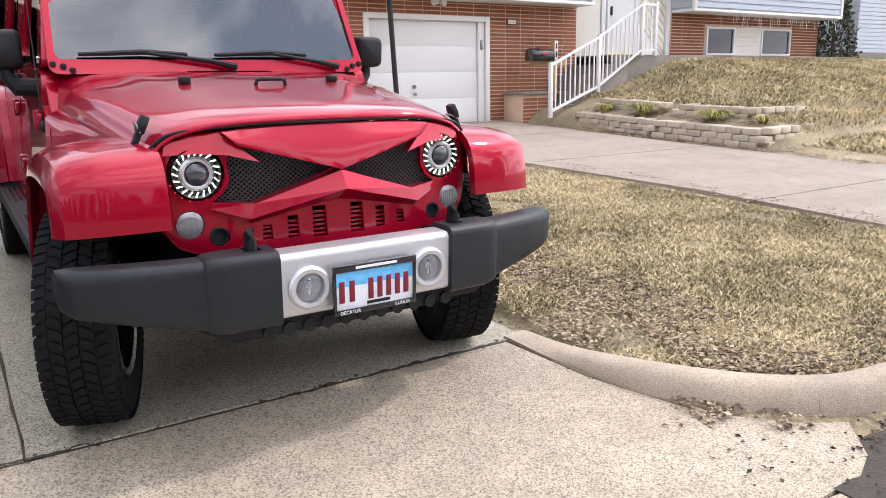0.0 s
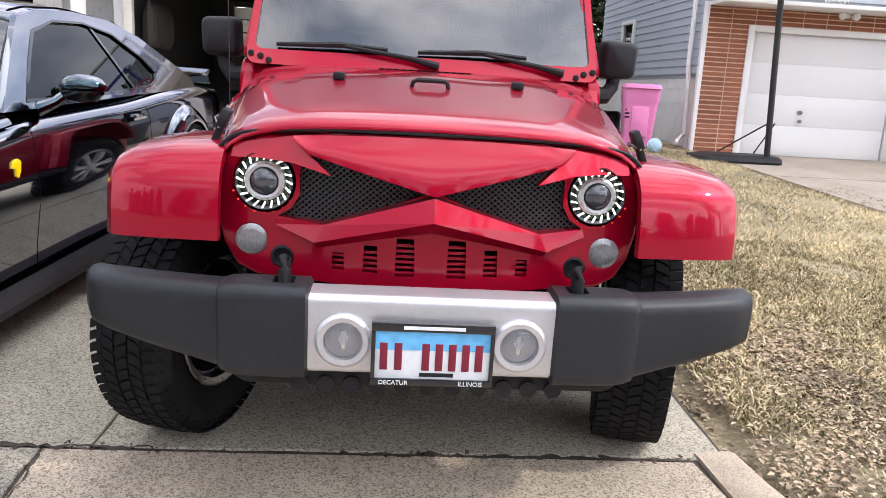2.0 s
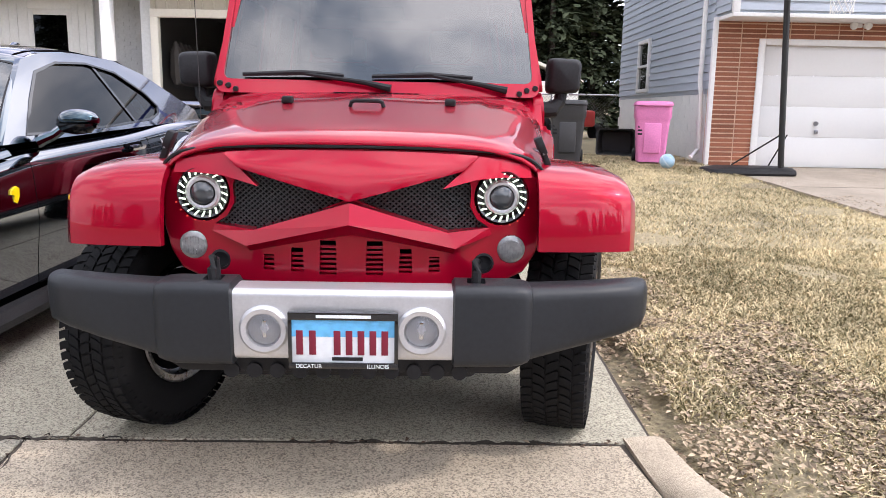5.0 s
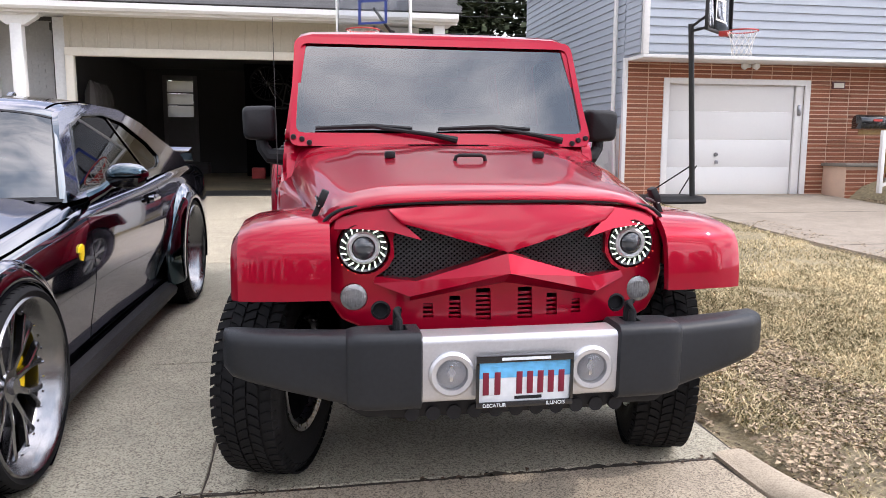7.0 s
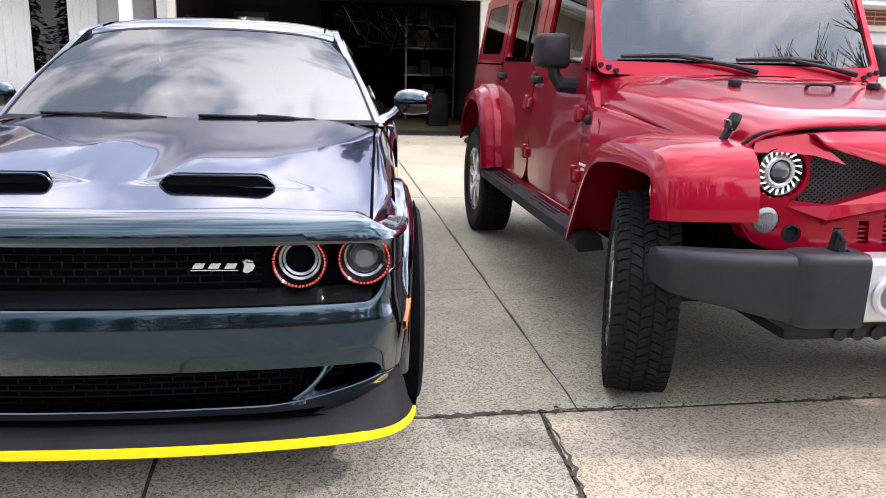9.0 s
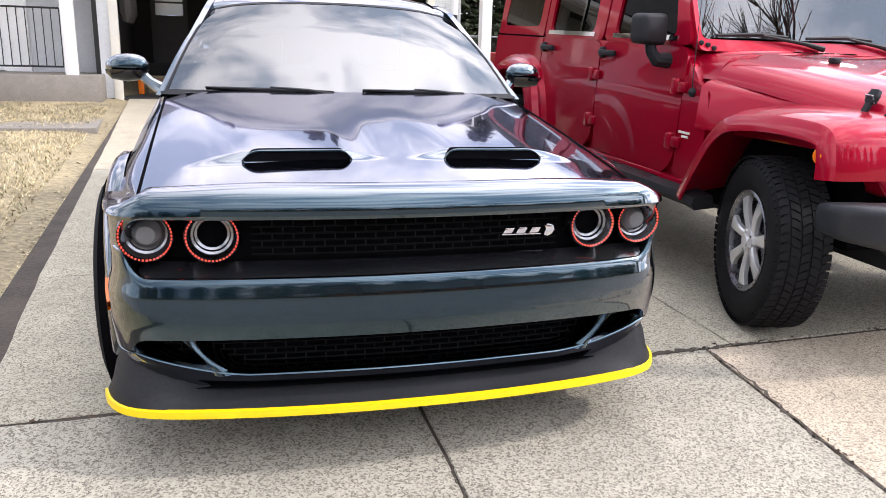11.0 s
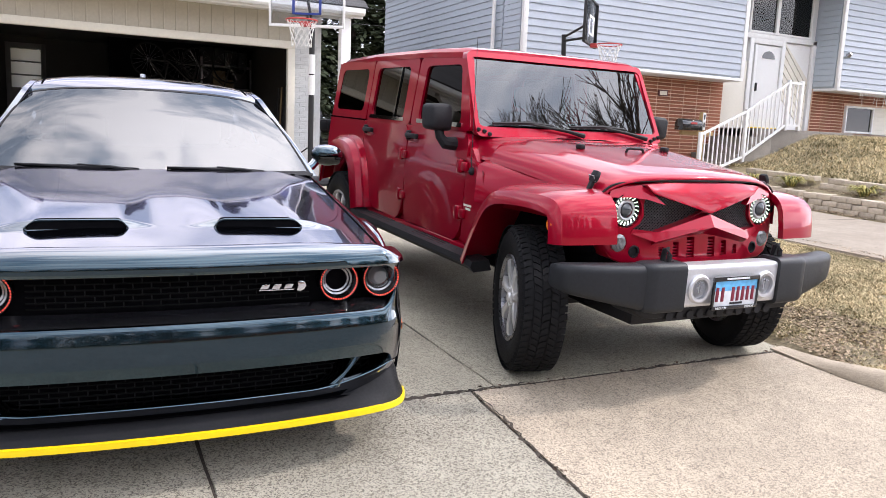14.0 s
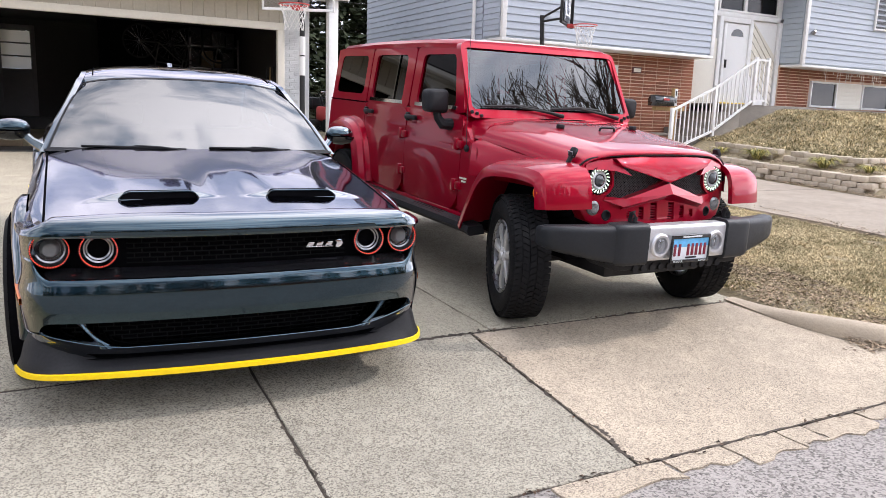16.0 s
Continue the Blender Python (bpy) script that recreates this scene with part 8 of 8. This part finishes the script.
def conifer(x, y, h, r, seed):
    q = random.Random(seed)
    t = thing("conifer_tree", "tall dark evergreen tree; the row across the road is added, unseen", "tree", pose(x, y, 0.5), "evergreens behind the houses")
    part("trunk", tube([(0, 0, 0), (0.05, 0, h * 0.5), (0, 0, h)], [0.22, 0.13, 0.02], 8), "bark", t)
    vs, fs = [], []
    n = int(h * 22)
    for i in range(n):
        f = i / n
        z = h * (0.03 + 0.97 * f) + q.uniform(-0.2, 0.2)
        L = r * (1 - f) ** 0.8 * q.uniform(0.55, 1.15) + 0.15
        a = q.uniform(0, 6.283)
        dx, dy = math.cos(a), math.sin(a)
        for j in range(20):
            u = (j + q.random()) / 20
            c = Vector((dx * L * u, dy * L * u, z - 0.35 * L * u * u + q.uniform(-0.12, 0.12))) + Vector((-dy, dx, 0)) * q.uniform(-0.30, 0.30) * (1.1 - u * 0.5)
            s = q.uniform(0.25, 0.60)
            d = Vector((dx + q.uniform(-0.7, 0.7), dy + q.uniform(-0.7, 0.7), q.uniform(-0.7, 0.15))).normalized()
            e = d.cross(Vector((q.uniform(-1, 1), q.uniform(-1, 1), 1))).normalized()
            k = len(vs)
            vs += [c, c + d * s * 0.5 + e * s * 0.22, c + d * s, c + d * s * 0.5 - e * s * 0.22]
            fs.append((k, k + 1, k + 2, k + 3))
    me = bpy.data.meshes.new("crown")
    me.from_pydata([tuple(v) for v in vs], [], fs)
    me.materials.append(M["needle"])
    o = new("crown", me)
    o.parent = t
    return t


for i, (x, y, h, r) in enumerate(((3.2, 36, 13, 3.0), (6.0, 38, 15, 3.2), (9.2, 37, 12, 3.0), (0.5, 33, 7.5, 2.8), (-3.5, 32, 7.5, 3.0), (12.5, 36, 14, 3.3), (4.6, 43, 17, 3.6), (7.8, 44, 16, 3.6), (-8, 34, 7.5, 3.0), (1.8, 41, 9, 3.0), (5.0, 35, 10, 2.6), (8.3, 33.5, 10, 3.0), (10.4, 34, 11, 3.2), (6.4, 33, 10, 3.0), (4.2, 33.5, 11, 3.0), (12.4, 33, 10, 3.0), (2.2, 33, 10, 2.8), (7.4, 35.5, 11, 2.6), (17, 34, 12, 3.2))):
    conifer(x, y, h, r, 100 + i)


def bare_tree(x, y, h, seed, label):
    q = random.Random(seed)
    t = thing("bare_tree", label, "tree", pose(x, y, -0.1), "leafless trees across the road")
    bm = bmesh.new()
    def grow(p, d, L, r, depth):
        e = p + d * L
        mid = p + d * L * 0.5 + Vector((q.uniform(-1, 1), q.uniform(-1, 1), 0)) * L * 0.05
        tube([p, mid, e], [r, r * 0.85, r * 0.7], 5 if depth > 2 else 3, bm, False)
        if depth == 0:
            return
        for _ in range(3 if depth > 1 else 4):
            ax = Vector((q.uniform(-1, 1), q.uniform(-1, 1), q.uniform(-0.3, 0.3)))
            nd = (d + ax * 0.62 + Vector((0, 0, 0.12))).normalized()
            grow(p + d * L * q.uniform(0.65, 1.0), nd, L * q.uniform(0.62, 0.82), r * 0.58, depth - 1)
    grow(Vector((0, 0, 0)), Vector((0, 0, 1)), h * 0.24, h * 0.013, 6)
    o = part("branches", bm, "bark", t)
    return t


bare_tree(17.8, -10.5, 33, 3, "bare deciduous tree across the road, there for reflections only")
bare_tree(27.0, -13.5, 22, 4, "bare deciduous tree across the road, there for reflections only")
# further unseen trees, added to darken the horizon that the cars reflect
bare_tree(-6.0, -16.0, 12, 6, "bare deciduous tree across the road, there for reflections only")
bare_tree(4.0, -13.0, 13, 8, "bare deciduous tree across the road, there for reflections only")
bare_tree(-1.5, -12.5, 12, 9, "bare deciduous tree across the road, there for reflections only")
# unseen evergreen rows across the road, added to darken the paint's reflections
for i in range(38):
    x = -48 + i * 2.7 + 0.8 * noise.noise((i * 1.7, 4, 0))
    copy_thing(bpy.data.objects["conifer_tree" if i % 3 else "conifer_tree.002"], pose(x, (-36 if i % 2 else -41) - 2.0 * noise.noise((i * 2.3, 1, 7)), -0.3, 0, 0, i * 47))
# out of view; brick walls picked dark to quiet reflections in the flares
ah = thing("house_across", "unseen single-storey house across the road, walls dark for reflections", "house", pose(6, -27, -0.1), kind="structure")
part("walls", cube(-9, 9, -5, 4, 0, 2.9, 0.02), "brick", ah)
part("roof", prism([(-5.6, 2.85), (-0.5, 5.0), (4.6, 2.85)], "x", -9.6, 9.6), "shingle", ah)
for x in (-6.5, -2.5, 2.5, 6.5):
    w = part("window", cube(x - 0.7, x + 0.7, 3.98, 4.03, 0.9, 2.2, 0.01), "gloss", ah)
    part("window_frame", cube(x - 0.78, x + 0.78, 3.97, 4.015, 0.82, 2.28, 0.01), "white", w)
# next house up the hill and shrub
nh2 = thing("far_house", "grey-sided house further along the street", "house", pose(27.5, 15, 1.2), kind="structure")
wc = part("wall", cube(0, 9, 0, 9, 0, 5.0, 0.01), "siding", nh2)
boards(wc, "siding_board", "x", 0, 9, 0.9, 5.0, -0.005, 0.14, "siding")
boards(wc, "siding_board", "y", 0, 9, 0.9, 5.0, -0.005, 0.14, "siding")
part("foundation", cube(-0.06, 9.06, -0.06, 9, 0, 0.9, 0.01), "step", nh2)
part("roof", prism([(-0.5, 5.0), (4.5, 7.0), (9.5, 5.0)], "x", -0.5, 9.5), "shingle", nh2)
bu = thing("evergreen_shrub", "dark clipped evergreen shrub at the house corner", "shrub", pose(22.4, 12.9, 1.55))
part("stem", tube([(0, 0, 0), (0, 0, 1.2)], 0.06, 6), "bark", bu)
vs, fs = [], []
for _ in range(1800):
    a, z = rr.uniform(0, 6.283), rr.uniform(0, 2.1)
    R = (0.75 - 0.22 * z + 0.1 * noise.noise((math.cos(a) * 2, math.sin(a) * 2, z * 2))) * rr.uniform(0.6, 1.05)
    c = Vector((R * math.cos(a), R * math.sin(a), z))
    d = Vector((rr.uniform(-1, 1), rr.uniform(-1, 1), rr.uniform(-0.2, 1))).normalized() * 0.13
    e = Vector((rr.uniform(-1, 1), rr.uniform(-1, 1), rr.uniform(-1, 1))).normalized() * 0.04
    k = len(vs)
    vs += [tuple(c), tuple(c + d * 0.5 + e), tuple(c + d), tuple(c + d * 0.5 - e)]
    fs.append((k, k + 1, k + 2, k + 3))
me = bpy.data.meshes.new("crown")
me.from_pydata(vs, [], fs)
me.materials.append(M["needle"])
new("crown", me).parent = bu
# icicle light string under the far wing
ic = thing("icicle_lights", "unlit white icicle light string under the overhang", "light string")
bm = bmesh.new()
for i in range(56):
    x = 16.3 + i * 0.096
    L = rr.choice((0.10, 0.18, 0.28, 0.36))
    tube([(x, 12.34, 2.90), (x + rr.uniform(-.02, .02), 12.34, 2.90 - L * 0.5), (x + rr.uniform(-.02, .02), 12.34, 2.90 - L)], 0.006, 3, bm, False)
part("strands", bm, "net", ic)["kind"] = "stuff"
# overhead wires
wi = thing("overhead_wires", "thin dark overhead wires strung between two wooden poles", "wire")
for x in (-12, 22):
    part("utility_pole", tube([(x, 27, 0.0), (x, 27, 8.0)], [0.16, 0.12], 10), "bark", wi)
for z in (5.3, 5.9, 6.4):
    part("wire", tube([(x, 27.0, z + 0.4 * ((x - 5) / 15) ** 2) for x in np.linspace(-12, 22, 12)], 0.012, 4), "iron", wi)

# ---- garage clutter ----
def bicycle(m, label):
    b = thing("bicycle", label, "bicycle", m)
    for x in (-0.5, 0.5):
        w = part("wheel", tube([(x + 0.33 * math.cos(t), 0, 0.33 + 0.33 * math.sin(t)) for t in np.linspace(0, 2 * math.pi, 29)], 0.018, 6), "tyre", b)
        bm = bmesh.new()
        for k in range(9):
            a = math.pi * k / 9
            tube([(x + 0.32 * math.cos(a), 0, 0.33 + 0.32 * math.sin(a)), (x - 0.32 * math.cos(a), 0, 0.33 - 0.32 * math.sin(a))], 0.002, 3, bm, False)
        part("spokes", bm, "greyalloy", w)
    bm = bmesh.new()
    for a, c in (((-0.5, 0.33), (-0.1, 0.33)), ((-0.1, 0.33), (-0.2, 0.78)), ((-0.5, 0.33), (-0.18, 0.70)), ((-0.18, 0.72), (0.36, 0.78)), ((-0.1, 0.33), (0.36, 0.72)), ((0.5, 0.33), (0.34, 0.90))):
        tube([(a[0], 0, a[1]), (c[0], 0, c[1])], 0.016, 6, bm)
    part("frame", bm, "iron", b)
    part("handlebar", tube([(0.34, -0.25, 0.92), (0.34, 0.25, 0.92)], 0.014, 6), "black", b)
    part("saddle", cube(-0.34, -0.10, -0.06, 0.06, 0.79, 0.84, 0.02), "black", b)
    return b


bicycle(pose(0.2, 16.2, 2.95, 180, 0, 12), "bicycle hung upside down from the garage ceiling")
bicycle(pose(0.9, 16.6, 2.95, 180, 0, -10), "bicycle hung upside down from the garage ceiling")
for i, (x0, x1, y, zs) in enumerate(((1.0, 2.1, 17.7, (0.5, 1.1, 1.7, 2.2)),)):
    s = thing("storage_shelf", "steel storage shelf stacked with boxes and tools", "shelf", pose(0, 0, FZ))
    for z in zs:
        part("board", cube(x0, x1, y, y + 0.45, z, z + 0.03, 0.003), "greyalloy", s)
    for x in (x0, x1):
        part("upright", cube(x - 0.02, x + 0.02, y, y + 0.03, 0.012, 2.4), "greyalloy", s)
    for z in zs:
        k = x0 + 0.03
        while k < x1 - 0.2:
            w = rr.uniform(0.14, 0.32)
            bx = tagged(part("storage_box", cube(k, min(x1, k + w), y + 0.04, y + 0.4, FZ + z + 0.03, FZ + z + 0.03 + rr.uniform(0.15, 0.4), 0.01), rr.choice(("boxcard", "black", "wainscot", "blue", "black"))), "cardboard or plastic storage box on a shelf", "box", "boxes in the garage")
            k += w + 0.03
for x, y, w, h, mt in ((-0.6, 17.6, 0.3, 0.35, "rimred"), (-0.1, 17.2, 0.45, 0.6, "wainscot"), (0.5, 17.4, 0.55, 0.35, "boxcard"), (-3.0, 14.6, 0.10, 0.45, "orange"), (-2.7, 14.9, 0.4, 0.3, "boxcard"), (1.5, 15.9, 0.4, 0.7, "black")):
    tagged(part("storage_box", cube(x - w / 2, x + w / 2, y, y + w, FZ + 0.01, FZ + 0.01 + h, 0.02), mt), "storage box standing on the garage floor", "box", "boxes in the garage")
for i in range(7):
    tagged(part("hung_tool", tube([(2.12 + 0.02 * (i % 2), 13.9 + i * 0.28, FZ + 0.012), (2.21, 13.9 + i * 0.28, FZ + 1.7)], 0.016, 6), "wood" if i % 2 else "iron"), "long-handled garden tool leaning on the garage wall", "tool", "tools in the garage")
for i in range(5):
    tagged(part("hanging_bag", loft([[(-3.12 + 0.12 * k * math.cos(t), 14.0 + i * 0.26 + 0.10 * k * math.sin(t), FZ + z) for t in np.linspace(0, 2 * math.pi, 9)[:-1]] for z, k in ((1.2, 0.4), (1.35, 1.0), (1.75, 0.9), (1.95, 0.2))]), "wainscot"), "bag hanging on the garage side wall", "bag", "bags in the garage")
